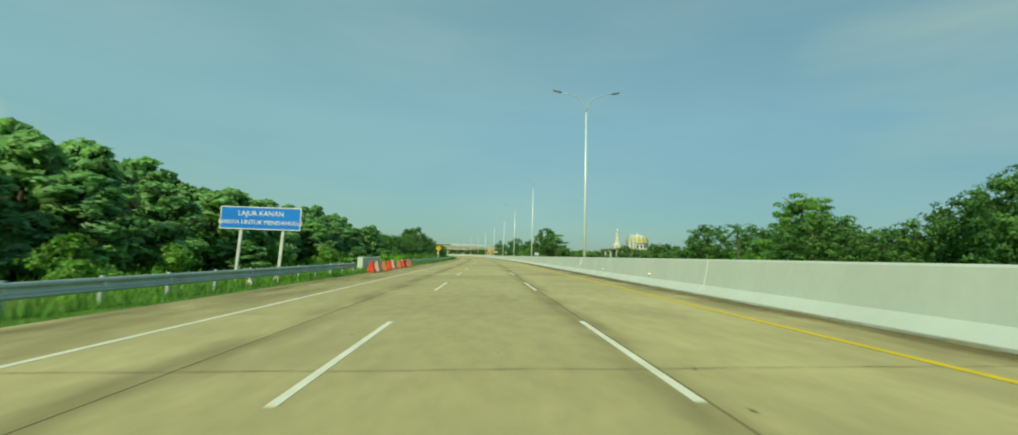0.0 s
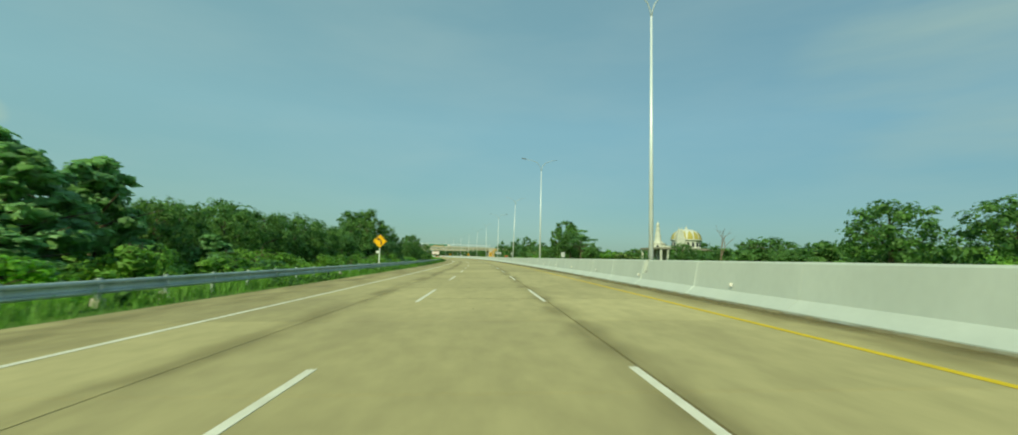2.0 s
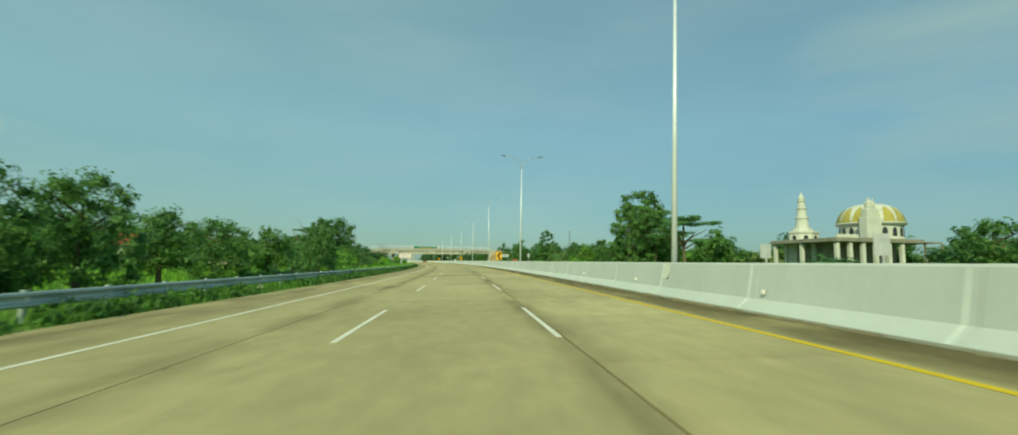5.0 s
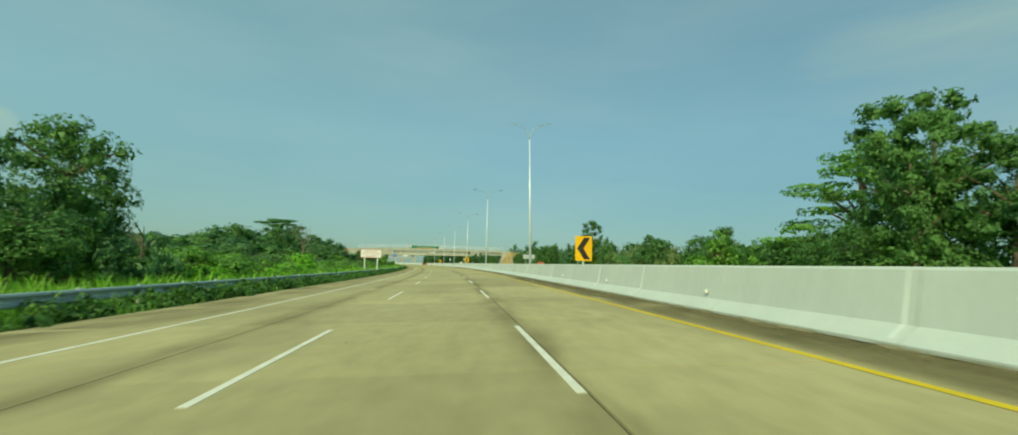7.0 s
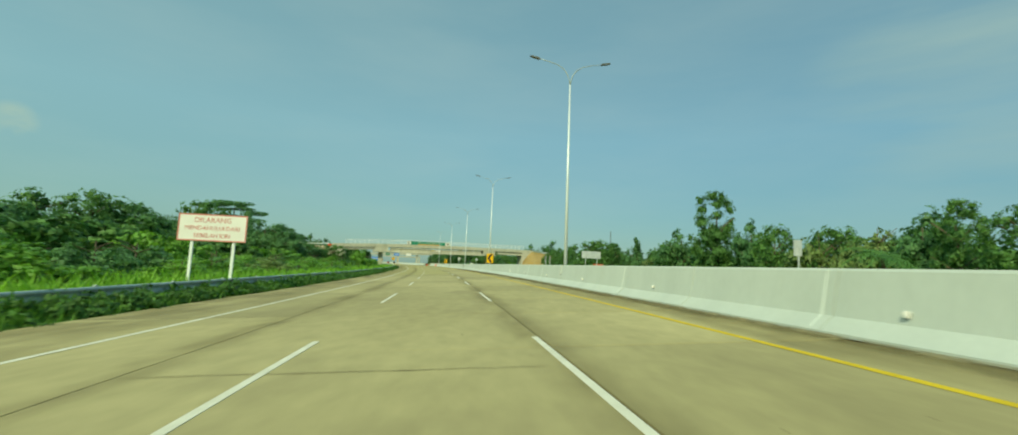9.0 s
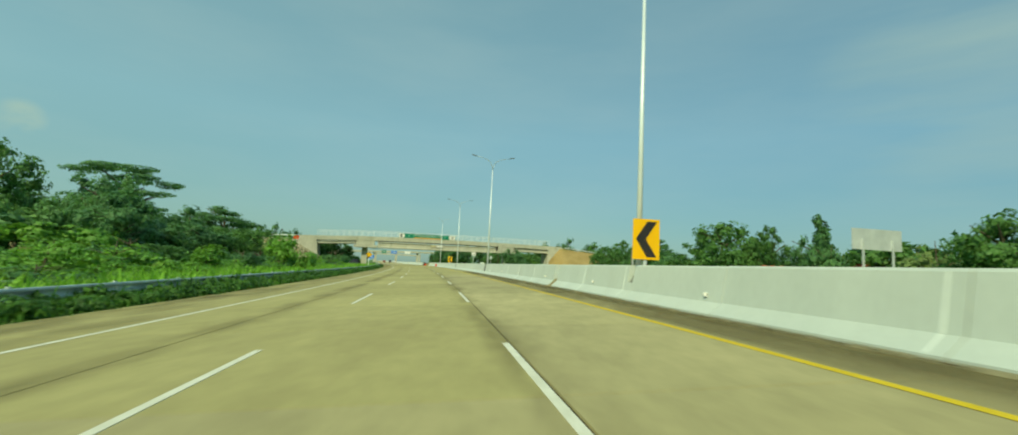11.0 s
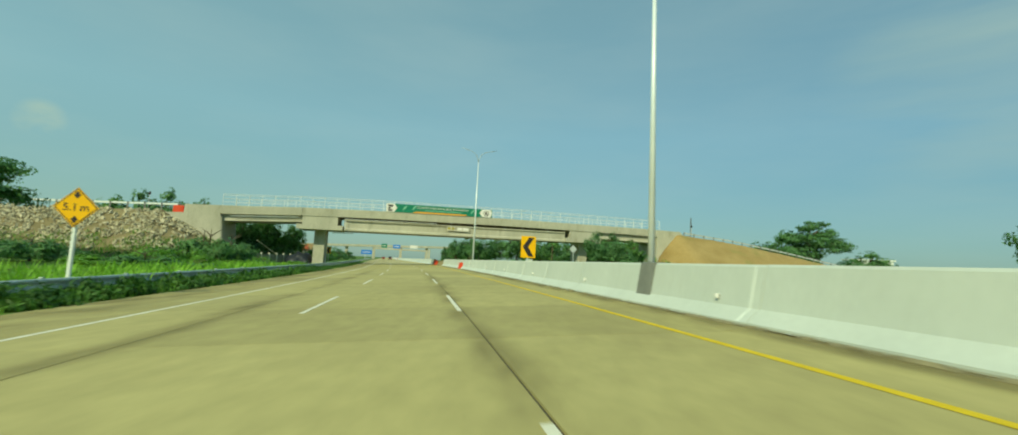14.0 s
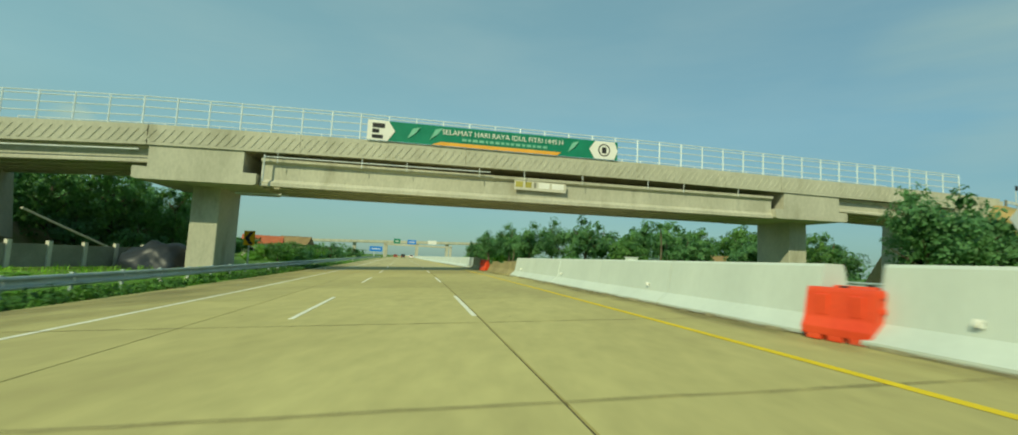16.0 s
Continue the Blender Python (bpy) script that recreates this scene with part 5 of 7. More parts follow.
        for k in range(36):
            a, rr_ = k * 2.4, 5.0 * math.sqrt((k + 0.5) / 36)
            z = 9.2 - 0.17 * rr_ * rr_ + rng.uniform(-1.3, 0.1)
            w = rng.uniform(1.1, 1.7)
            lobes.append((math.cos(a) * rr_, math.sin(a) * rr_, z, w, w, w * 0.42))
        leaves, size, look_ = 6500, 0.27, "dark"
    elif kind in ("light", "olive", "bush", "vivid"):  # scrub, dense from the ground
        for k in range(14):
            a, rr_ = k * 2.4, 5.0 * math.sqrt(rng.random())
            w = rng.uniform(1.8, 3.2)
            lobes.append((math.cos(a) * rr_, math.sin(a) * rr_, rng.uniform(1.5, 7.2) * (1 - rr_ / 9), w, w, w * 0.8))
        leaves, size, look_ = 2700, 0.48, "dark" if kind == "bush" else kind
    elif kind == "column":
        for k in range(10):
            z = 1.0 + 8.2 * k / 9
            w = 1.5 * (1 - 0.75 * (k / 9) ** 1.5)
            lobes.append((rng.uniform(-0.3, 0.3), rng.uniform(-0.3, 0.3), z, w, w, 1.1))
        leaves, size, look_ = 3600, 0.3, "dark"
    if near:
        leaves, size = int(leaves * (1.05 if kind == "teak" else 1.6)), size * 0.76
    made = (crown_mesh("crown", nr, lobes, leaves, size, M_LEAF[look_], hearts=kind not in ("flat", "tier"), inner=0.3 if near else 0.15, broad=kind == "teak", soft=0.65 if kind == "teak" else SOFT),
            trunk_mesh(rng, 7.6 if kind not in ("flat", "tier", "umbrella") else 9.0, 0.22 if kind in ("teak", "light", "olive") else 0.32, 6 if kind != "flat" else 9, 2.6 if kind != "flat" else 3.4, M_BARK, 0.35 if kind != "flat" else 0.5))
    TREES[key] = made
    return made


LABELS = {"bush": "dense dark green bush beside the motorway", "umbrella": "wide umbrella-shaped dark green tree", "round": "full round leafy green tree with a dense crown", "tier": "tall tree with drooping green plates of foliage on a pale stem", "airy": "tall leafy green tree with uneven layered boughs", "teak": "tall dark green teak tree with broad leaves behind the verge", "broad": "round leafy green tree with a lumpy crown", "dark": "dark green spreading leafy tree",
          "flat": "flat-topped tree with tiers of thin foliage on bare limbs", "light": "bright green dense shrub on the grass", "vivid": "vivid yellow-green shrub just behind the guardrail", "olive": "dry olive-green scrub beside the motorway", "column": "narrow upright dark green tree"}
tree_rng = random.Random(77)


def tree(kind, s, o, height, width=None, ground_z=-0.6):
    """width: the crown's breadth in metres."""
    if kind in ("dark", "broad") and height < 4.6:
        kind = "bush"
    crown, trunk = tree_kind(kind, tree_rng.randrange(3), kind in ("airy", "flat", "tier", "umbrella") or (kind not in ("light", "olive", "bush", "vivid") and (-24.6 < o < 36)))
    own = {"teak": 5.2, "broad": 8.6, "dark": 8.6, "flat": 11.0, "airy": 9.0, "round": 8.6, "tier": 10.4, "light": 12.5, "olive": 12.5, "bush": 12.5, "vivid": 12.5, "umbrella": 11.6, "column": 3.4}[kind]
    k = height / 10
    kw = (width / own) if width else k
    p = spot(s, o)
    p.z = ground_z
    ob = tagged(new("tree" if kind not in ("light", "olive", "bush", "vivid") else "shrub"), LABELS[kind], "tree" if kind not in ("light", "olive", "bush", "vivid") else "shrub", {"teak": "teak trees beside the road"}.get(kind, ""))
    ob.matrix_basis = Matrix.LocRotScale(p, Euler((0, 0, tree_rng.uniform(0, 6.28))), (kw, kw, k))
    for nm, me in (("trunk", trunk), ("crown", crown)):
        c = new(nm, me)
        c.parent = ob
    return ob


def jig(v, d):
    return v + tree_rng.uniform(-d, d)


# left: teak stand, then mixed trees and scrub
for row, (o, h) in enumerate(((-19.5, 6.0), (-23.5, 7.4), (-28.5, 8.5))):
    s = -4 + row * 1.7
    while s < 77.5 + row * 1.0:
        tree("teak", s, jig(o, 1.0), jig(h, 0.6) * float(np.interp(s, (18, 24, 30, 36, 42, 47, 64, 70, 76), (0.94, 0.98, 1.0, 0.98, 0.92, 0.86, 0.86, 1.0, 1.08))), jig(5.4, 0.6))
        s += jig(4.4, 0.7)
for s in steps(2, 80, 6.5):
    tree("light" if tree_rng.random() < 0.6 else "teak", s, jig(-15.8, 0.8), jig(2.3, 0.5), jig(3.6, 0.6))
for s, o, h, w, k in ((53.5, -12.6, 1.7, 3.6, "vivid"), (57.3, -12.7, 2.1, 4.2, "vivid"), (61.4, -12.9, 2.1, 4.4, "vivid"), (65, -13.0, 1.8, 4, "vivid"), (73, -15.5, 2.6, 6, "light"), (80, -15, 2.4, 5.5, "light"), (87, -16, 2.8, 6, "light"), (80.3, -19.5, 5.0, 5, "round"), (84, -21, 5.4, 6, "round"), (89, -20, 5.6, 6.5, "round"), (94, -19.5, 5.6, 7, "round"),
                      (99.5, -18.6, 5.9, 6.5, "round"), (104, -18.4, 5.7, 6.5, "round"), (98, -25, 7.0, 7.5, "round"), (105, -23, 6.4, 7, "dark"), (107, -16, 3.0, 6, "light"), (113, -18.5, 5.2, 6.5, "broad"), (118, -23, 6.6, 7.5, "dark"),
                      (122, -19.5, 7.6, 7.5, "broad"), (127, -20, 8.3, 8.0, "airy"), (131.5, -18.5, 9.0, 7, "airy"), (135, -16.8, 7.5, 6.2, "round"), (136.5, -21, 9.3, 7, "round"), (131, -15.5, 5.0, 5, "dark"), (139, -15.6, 5.8, 4.2, "round"), (126, -15, 3.2, 5, "light"),
                      (142.5, -18.6, 4.9, 5, "dark"), (145.5, -22, 5.0, 4.5, "dark"), (141, -24, 6.4, 5, "dark"), (150.4, -14.7, 5.2, 3.9, "round"), (153.3, -13.3, 5.2, 4.0, "round"), (152, -16.4, 4.3, 4, "dark"), (160, -14.6, 4.6, 4.4, "broad"), (166, -15, 4.6, 4.6, "round"),
                      (173, -14.4, 4.6, 4.4, "broad"), (181, -13.0, 5.4, 3.8, "round"), (187, -15.5, 4.4, 5, "broad"), (194, -15, 4.2, 5, "light"), (201, -15, 4.6, 5, "light"), (198, -18, 5.2, 6, "broad"), (147, -13.3, 2.2, 3.0, "vivid"), (143.6, -13.2, 1.6, 2.6, "vivid"), (119, -15.2, 2.3, 5, "bush"), (123.5, -15.8, 2.6, 5, "bush"), (128.5, -16.4, 2.5, 5, "bush"), (133.5, -14.4, 2.3, 4.6, "bush"), (138, -14.2, 2.2, 4.4, "bush")):
    tree(k, s, o, h, w)
for s, o, h, w, k in ((185, -48, 7.0, 10, "dark"), (196, -60, 9.5, 11, "dark"), (198, -37, 3.2, 7, "bush"), (205, -40, 3.0, 6, "bush"), (192, -41, 5.2, 7, "dark"), (188, -34, 2.6, 6, "bush"), (212, -56, 8.5, 10, "broad"), (215, -64, 9, 12, "dark"), (228, -50, 7, 9, "broad"), (175, -62, 8.5, 11, "broad"),
                      (217, -19.5, 9.5, 7.0, "round"), (212.5, -21, 8.2, 5.5, "airy"), (211, -16.5, 4.6, 5, "broad"), (216.6, -15.2, 4.4, 4, "dark"), (220, -21, 6.4, 6, "dark"), (207, -20, 5.6, 6, "dark"), (219, -17, 3.0, 5, "light"), (224, -22, 4.6, 6, "dark"), (240, -34, 5.5, 8, "broad"),
                      (219.5, -13.4, 2.0, 4, "vivid"), (223, -13.6, 2.3, 4.5, "light"), (227, -13.2, 2.0, 4, "vivid"), (231, -14, 2.5, 5, "light"), (235.5, -13.6, 2.4, 4.6, "vivid"), (240, -14.5, 3.0, 5, "vivid"), (245, -14.6, 2.4, 5, "light"), (250.5, -14.5, 2.0, 5, "light"), (258, -15.5, 2.2, 5, "light"), (266, -17, 2.4, 6, "light"), (228, -18.5, 3.0, 5.5, "light"), (236, -19, 3.4, 6, "light"), (246, -20, 3.2, 6, "broad"), (256, -20.5, 3.0, 6, "light"), (276, -16, 2.0, 5, "light"),
                      (285, -18, 2.5, 6, "light"), (295, -17, 2.6, 6, "olive"), (304, -16, 2.2, 5, "light"), (312, -18, 2.6, 6, "light"), (320, -16, 2.3, 5, "light"), (330, -19, 3.0, 7, "light"), (338, -17, 2.2, 5, "light"),
                      (347, -20, 3.1, 7, "light"), (355.8, -15.6, 5.2, 7.4, "light"), (394, -27, 2.6, 6, "light"), (364, -21, 3.4, 7, "broad"), (372.4, -24, 6.2, 8.5, "round"), (367, -29, 5.8, 9, "dark"), (361, -31, 5.6, 8, "dark"), (376, -29, 5.0, 6, "dark"), (408.6, -38, 6.8, 8, "round"), (411, -43, 7.8, 9, "round"), (403, -36, 7.0, 8, "round"), (415, -36, 3.8, 7, "bush"), (417, -38.5, 5.2, 7, "round"), (423, -38, 4.0, 8, "bush"), (429, -39, 3.4, 6, "dark"), (424, -33, 3.2, 6, "dark"), (431, -34, 2.8, 6, "dark"), (437, -35, 2.2, 5, "broad"), 
                      (418, -22, 1.2, 5, "light"), (436, -20, 1.2, 5, "light"), (437.0, -21.2, 5.3, 6, "bush"), (440.5, -20.2, 4.9, 5, "bush"), (438.6, -22.4, 5.2, 5.5, "bush"), (431.5, -22, 2.6, 5, "light"), (427, -22.5, 2.2, 5, "light"), (423, -21, 1.8, 5, "bush"), (428.5, -18.5, 1.5, 4, "light"), (442.5, -19.5, 1.6, 4, "bush"), (449, -18.5, 1.3, 4, "bush"), (445, -23, 2.0, 5, "bush"), (446, -28.5, 3.0, 5, "dark"), (441, -27, 2.4, 5, "broad"), (456, -21, 1.6, 4, "light")):
    tree(k, s, o, h, w)
for s, o, h, w, k in ((300, -46, 8, 12, "dark"), (286, -45.5, 4.2, 6, "bush"), (281, -43, 3.8, 7, "bush"), (276, -42, 3.4, 7, "bush"), (272, -33, 2.8, 7, "bush"), (264, -31, 2.8, 7, "bush"), (316, -54, 10, 13, "broad"), (330, -48, 10, 12, "dark"), (345, -58, 12, 14, "dark"), (352, -31.5, 9.6, 9, "dark"), (357, -37, 10.5, 10, "dark"), (346.5, -28.5, 7.2, 7, "dark"), (364, -37, 9.5, 9, "dark"), (360, -50, 14.6, 12, "round"), (325, -52, 11.6, 10, "round"), (302, -50, 7.9, 6, "broad"), (366, -64, 13.5, 14, "dark"), (376, -46, 11, 13, "dark"),
                      (389, -52, 15.8, 12, "dark"), (384, -62, 13, 14, "dark"), (398, -44, 11, 12, "dark"), (407, -59, 19.0, 20, "flat"), (400, -60, 15, 15, "dark"), (418, -58, 11, 13, "broad"),
                      (280, -60, 9, 13, "dark"), (262, -70, 9.5, 13, "broad"), (250, -56, 7.5, 12, "dark"), (236, -74, 9, 13, "dark"), (438.6, -51, 14.8, 22, "umbrella"), (441, -56, 11.5, 15, "umbrella"), (439.5, -54, 9.0, 12, "dark"), (447, -60, 7, 10, "dark"),
                      (491, -51.5, 13.8, 11, "dark"), (492, -48.0, 14.6, 10, "dark"), (491, -40.0, 12.8, 10, "dark"), (490, -56.5, 12.2, 10, "broad"), (493, -44, 12.0, 8, "dark"), (508, -66, 10.5, 10, "dark"),
                      (479.6, -30, 9.0, 6, "round"), (480, -25.5, 9.2, 6, "round"), (480.5, -21, 7.6, 5, "round"), (478, -27, 5, 5, "dark"), (478, -22.5, 4.4, 4.5, "dark"), (486, -28, 10.0, 8, "dark"), (486, -33.5, 9.6, 8, "dark"), (486.5, -22.5, 8.6, 7, "dark"), (493, -30, 9, 8, "dark"), (481.5, -18, 4.4, 4, "broad"), (502, -28, 6, 8, "broad"), (512, -22, 3.0, 6, "light"), (540, -24, 4.5, 8, "broad"), (575, -20, 4, 8, "broad"), (610, -24, 5, 9, "dark"), (650, -22, 4, 9, "broad"), (690, -26, 5, 9, "dark")):
    tree(k, s, o, h, w)
# right: behind the far carriageway
for s, o, h, w, k in ((115.4, 58.4, 12.7, 14.5, "round"), (104.9, 64.8, 12.0, 13.5, "round"), (68.8, 50.5, 13.9, 14.5, "tier"), (71, 52, 12.6, 12, "airy"), (60.5, 46, 9.7, 13, "round"), (63, 50, 10.2, 12, "round"), (55, 47, 7.0, 8, "round"), (49, 46, 7.2, 8, "round"), (42.3, 46, 8.4, 8, "round"), (38, 46.5, 9.8, 9, "round"), (34.5, 46, 11.2, 9, "round"), (31, 43, 11.4, 9, "round"),
                      (36, 56, 12, 15, "broad"), (28, 50, 12.0, 14, "broad"), (78, 60, 7.5, 11, "light"), (84, 56, 7.4, 9, "light"), (92, 66, 7, 11, "broad"), (100, 58, 4.5, 8, "light"), (125, 66, 7.0, 10, "olive"), (130, 54, 5.2, 9, "broad"),
                      (141.5, 58, 8.2, 12, "round"), (136.2, 56, 6.2, 6, "broad"), (144.4, 56, 8.0, 6, "round"), (152, 54, 6.4, 9, "broad"), (147, 62, 6.4, 10, "light"), (160, 60, 5.8, 10, "broad"), (168, 58, 4.2, 9, "light"), (176, 62, 6.4, 8, "broad"), (182, 60, 8.4, 9, "round"), (188, 63, 6.4, 8, "dark"), (192, 56, 3.2, 9, "broad"), (204, 58, 4.6, 9, "dark"),
                      (221.9, 36, 16.2, 14, "airy"), (219, 32, 13.2, 9, "airy"), (216.5, 36, 11.4, 10, "airy"), (231.9, 41.2, 15.2, 18, "tier"), (209.5, 38, 10.3, 12, "flat"), (226, 42, 8.6, 10, "round"), (205, 40, 8.5, 8, "broad"), (222, 30, 6.0, 8, "round"), (229, 34, 6.2, 8, "round"), (236, 37, 6.4, 8, "round"),
                      (242.2, 38, 6.6, 8, "light"), (240.5, 30.5, 7.8, 7.5, "light"), (251.3, 38.5, 8.0, 7, "airy"), (248, 36, 6.4, 7, "broad"), (254, 39, 7.0, 5, "dark"), (258, 39, 7.8, 7, "round"), (264.8, 38, 8.0, 7, "olive"), (269.7, 38, 8.0, 6, "round"), (273.8, 38, 8.4, 5.5, "airy"), (277.8, 40, 8.8, 6, "dark"), (281.5, 39, 9.0, 7.5, "olive"), (279, 43, 8.6, 7, "round"),
                      (286.5, 38, 8.8, 7.5, "olive"), (289, 42, 8.4, 7, "round"), (292.8, 38, 8.6, 6, "round"), (299.7, 40, 9.9, 6, "dark"), (305, 38.4, 13.9, 8.6, "airy"), (305, 38.4, 9.4, 6.5, "round"), (314.5, 38.4, 9.6, 7.5, "dark"), (325, 42, 8.4, 8, "broad"), (331, 44, 8.0, 8, "olive"), (344.8, 46, 9.8, 4.6, "column"), (342.4, 44.5, 8.2, 5, "dark"), (345.7, 44, 7.8, 4, "dark"), (348.2, 42, 8.6, 5.5, "airy"),
                      (350.2, 40.5, 7.4, 6, "broad"), (354.1, 40, 10.2, 10, "round"), (352, 44, 8.0, 6, "broad"), (358.6, 42.5, 8.0, 7, "light"), (362.5, 42, 8.4, 7, "airy"), (366.5, 41, 6.0, 6, "broad"), (371.5, 41, 5.8, 6, "dark"), (377, 40.4, 8.2, 7, "round"), (380.5, 41, 7.6, 5.5, "broad"), (384, 42, 6.4, 6, "dark"),
                      (388.8, 42, 8.6, 7, "airy"), (395.4, 42, 8.2, 8, "round"), (401, 43, 8.6, 7, "broad"), (371, 50, 8.4, 4, "column"),
                      (455, 92, 8.6, 11, "dark"), (482, 108.5, 18.6, 21, "umbrella"), (484, 104, 16, 17, "dark"), (479, 95, 14, 14, "dark"), (700, 160, 33, 26, "dark"), (706, 185, 31, 28, "broad"), (695, 135, 27, 24, "dark"),
                      (457.3, 34.3, 9.0, 8, "dark"), (456.8, 37.0, 8.8, 6.5, "dark"), (455.5, 38.4, 6.6, 6, "dark"), (460, 41, 8.0, 8, "broad"), (452, 42, 6.0, 7, "light"),
                      (536, 28, 12.0, 9, "dark"), (541, 35, 13.6, 10, "dark"), (533, 40, 13.8, 10, "dark"), (537, 46, 13.0, 10, "dark"), (528, 51, 13.2, 10, "dark"), (524, 58, 12.6, 11, "dark"), (520, 45, 9.2, 8, "broad"), (552, 27, 12.6, 9, "dark"), (566, 30, 12.4, 10, "dark"), (582, 27, 12.0, 10, "dark"), (600, 30, 12.4, 11, "dark"),
                      (512, 40, 8.4, 8, "broad"), (504, 47, 9, 9, "dark"), (515, 66, 12, 12, "broad"), (620, 26, 9.0, 4, "column"), (640, 32, 12.0, 11, "dark"), (486, 45, 7.6, 8, "dark"), (486, 52, 8.2, 9, "round"), (488, 59, 8.6, 9, "dark"), (497, 54, 9, 9, "round")):
    tree(k, s, o, h, w)
tree("broad", 241, 84, 11.0, 15)
tree("dark", 232, 96, 11.5, 16)
tree("broad", 226, 93, 11.2, 14)
tree("dark", 214, 100, 10.5, 13)
tree("broad", 252, 76, 8.5, 13)

# belts of scrub and trees that close the view on both sides; the hindmost are joined
def belt_crown(kind, seed):
    key = ("belt", kind, seed)
    if key not in TREES:
        rng, nr = random.Random(seed * 7 + 3), np.random.default_rng(seed * 5 + len(kind))
        lobes = []
        for k in range(13):
            a, rr_ = k * 2.4, 3.4 * math.sqrt(rng.random())
            w = rng.uniform(1.3, 2.1)
            lobes.append((math.cos(a) * rr_, math.sin(a) * rr_, 4.6 + rng.uniform(-3.6, 3.6) * (1 - rr_ / 6), w, w, w * 0.85))
        if kind in ("light", "olive"):
            lobes = [(x * 1.45, y * 1.45, z, p * 1.4, q * 1.4, r) for x, y, z, p, q, r in lobes]
        TREES[key] = crown_mesh("belt_crown", nr, lobes, 2000, 0.58, M_LEAF[kind], inner=0.0)
    return TREES[key]


def belt_tree(bag, kind, s, o, height, width):
    crown = belt_crown(kind, tree_rng.randrange(3))
    own = {"broad": 8.6, "dark": 8.6, "light": 12.5, "olive": 12.5}[kind]
    v = np.empty(len(crown.vertices) * 3, np.float32)
    crown.vertices.foreach_get("co", v)
    nv = np.empty(len(crown.loops) * 3, np.float32)
    crown.corner_normals.foreach_get("vector", nv)
    f = np.empty(len(crown.loops), np.int32)
    crown.loops.foreach_get("vertex_index", f)
    v = v.reshape(-1, 3) * (width / own, width / own, height / 10)
    t = tree_rng.uniform(0, 6.28)
    turned = np.array(((math.cos(t), math.sin(t), 0), (-math.sin(t), math.cos(t), 0), (0, 0, 1)))
    p = spot(s, o)
    bag.setdefault(kind, []).append((v @ turned + np.array((p.x, p.y, -0.8)), f.reshape(-1, 3), nv.reshape(-1, 3) @ turned))


def joined(name, label, pieces, material):
    base, vs_, fs_ = 0, [], []
    for v, f, nv in pieces:
        vs_.append(v)
        fs_.append(f + base)
        base += len(v)
    v, f, nv = np.concatenate(vs_), np.concatenate(fs_), np.concatenate([q[2] for q in pieces])
    me = bpy.data.meshes.new(name)
    me.vertices.add(len(v))
    me.vertices.foreach_set("co", v.astype(np.float32).ravel())
    me.loops.add(len(f) * 3)
    me.loops.foreach_set("vertex_index", f.astype(np.int32).ravel())
    me.polygons.add(len(f))
    me.polygons.foreach_set("loop_start", np.arange(0, len(f) * 3, 3, dtype=np.int32))
    me.materials.append(material)
    me.update(calc_edges=True)
    me.normals_split_custom_set(nv.tolist())
    return tagged(new(name, me), label, "woods", kind="stuff")


bag = {}
for a_, b_, o_, h_, w_, d_ in ((20, 205, 54, 5.6, 10, 8.5), (240, 392, 51, 8.2, 10, 9), (0, 396, 76, 8.6, 13, 11), (0, 392, 108, 11.0, 17, 20), (600, 700, 44, 10.5, 12, 10)):
    for s in steps(a_, b_, d_):
        if (o_ < 80 and 196 < s < 240) or (o_ == 54 and (150 < s or 92 < s < 130)) or (o_ == 76 and 95 < s < 130) or (o_ == 76 and 176 < s < 240):
            continue
        belt_tree(bag, tree_rng.choice(("broad", "dark", "light", "broad", "olive")), jig(s, 2.5), jig(o_, 4), jig(h_, 1.3), jig(w_, 2))
for a_, b_, o_, h_, w_, d_ in ((88, 148, -30, 5.6, 8, 6.5), (150, 192, -46, 6.5, 10, 8), (222, 384, -31, 4.8, 9, 8.5), (110, 148, -42, 7.5, 11, 9), (218, 404, -44, 7.6, 11, 9), (0, 440, -80, 11.0, 16, 13), (488, 660, -38, 5.5, 10, 9), (484, 500, -30, 6.5, 8, 5)):
    for s in steps(a_, b_, d_):
        if (o_ == -31 and 254 < s < 272) or (o_ == -44 and 260 < s < 294):  # gaps before the houses
            continue
        belt_tree(bag, tree_rng.choice(("broad", "dark", "dark", "broad", "light")), jig(s, 2.5), jig(o_, 3), jig(h_, 1.2), jig(w_, 1.5))
for kind, pieces in bag.items():
    joined("tree_belt", {"broad": "leafy green trees in a belt behind the road", "dark": "dark green trees in a belt behind the road", "light": "light green scrub between the trees", "olive": "dry olive scrub between the trees"}[kind], pieces, M_LEAF[kind])
for a_, b_, o_, h_, w_, d_ in ((84, 130, -14.2, 1.9, 3.6, 3.4), (157, 206, -13.8, 1.6, 3.4, 4.2), (216, 385, -15.5, 1.5, 3.6, 5.2), (388, 455, -15, 0.9, 4.0, 6.0), (110, 128, -20, 3.2, 5, 4.6), (220, 380, -22.5, 3.0, 6, 7.2)):
    for s in steps(a_, b_, d_):
        if 258 < s < 280 and o_ > -16:
            continue
        tree(tree_rng.choice(("bush", "bush", "round", "light") if o_ < -18 else ("light", "light", "light", "bush", "bush")), jig(s, 1.2), jig(o_, 1.4), jig(h_, 0.5), jig(w_, 0.8))

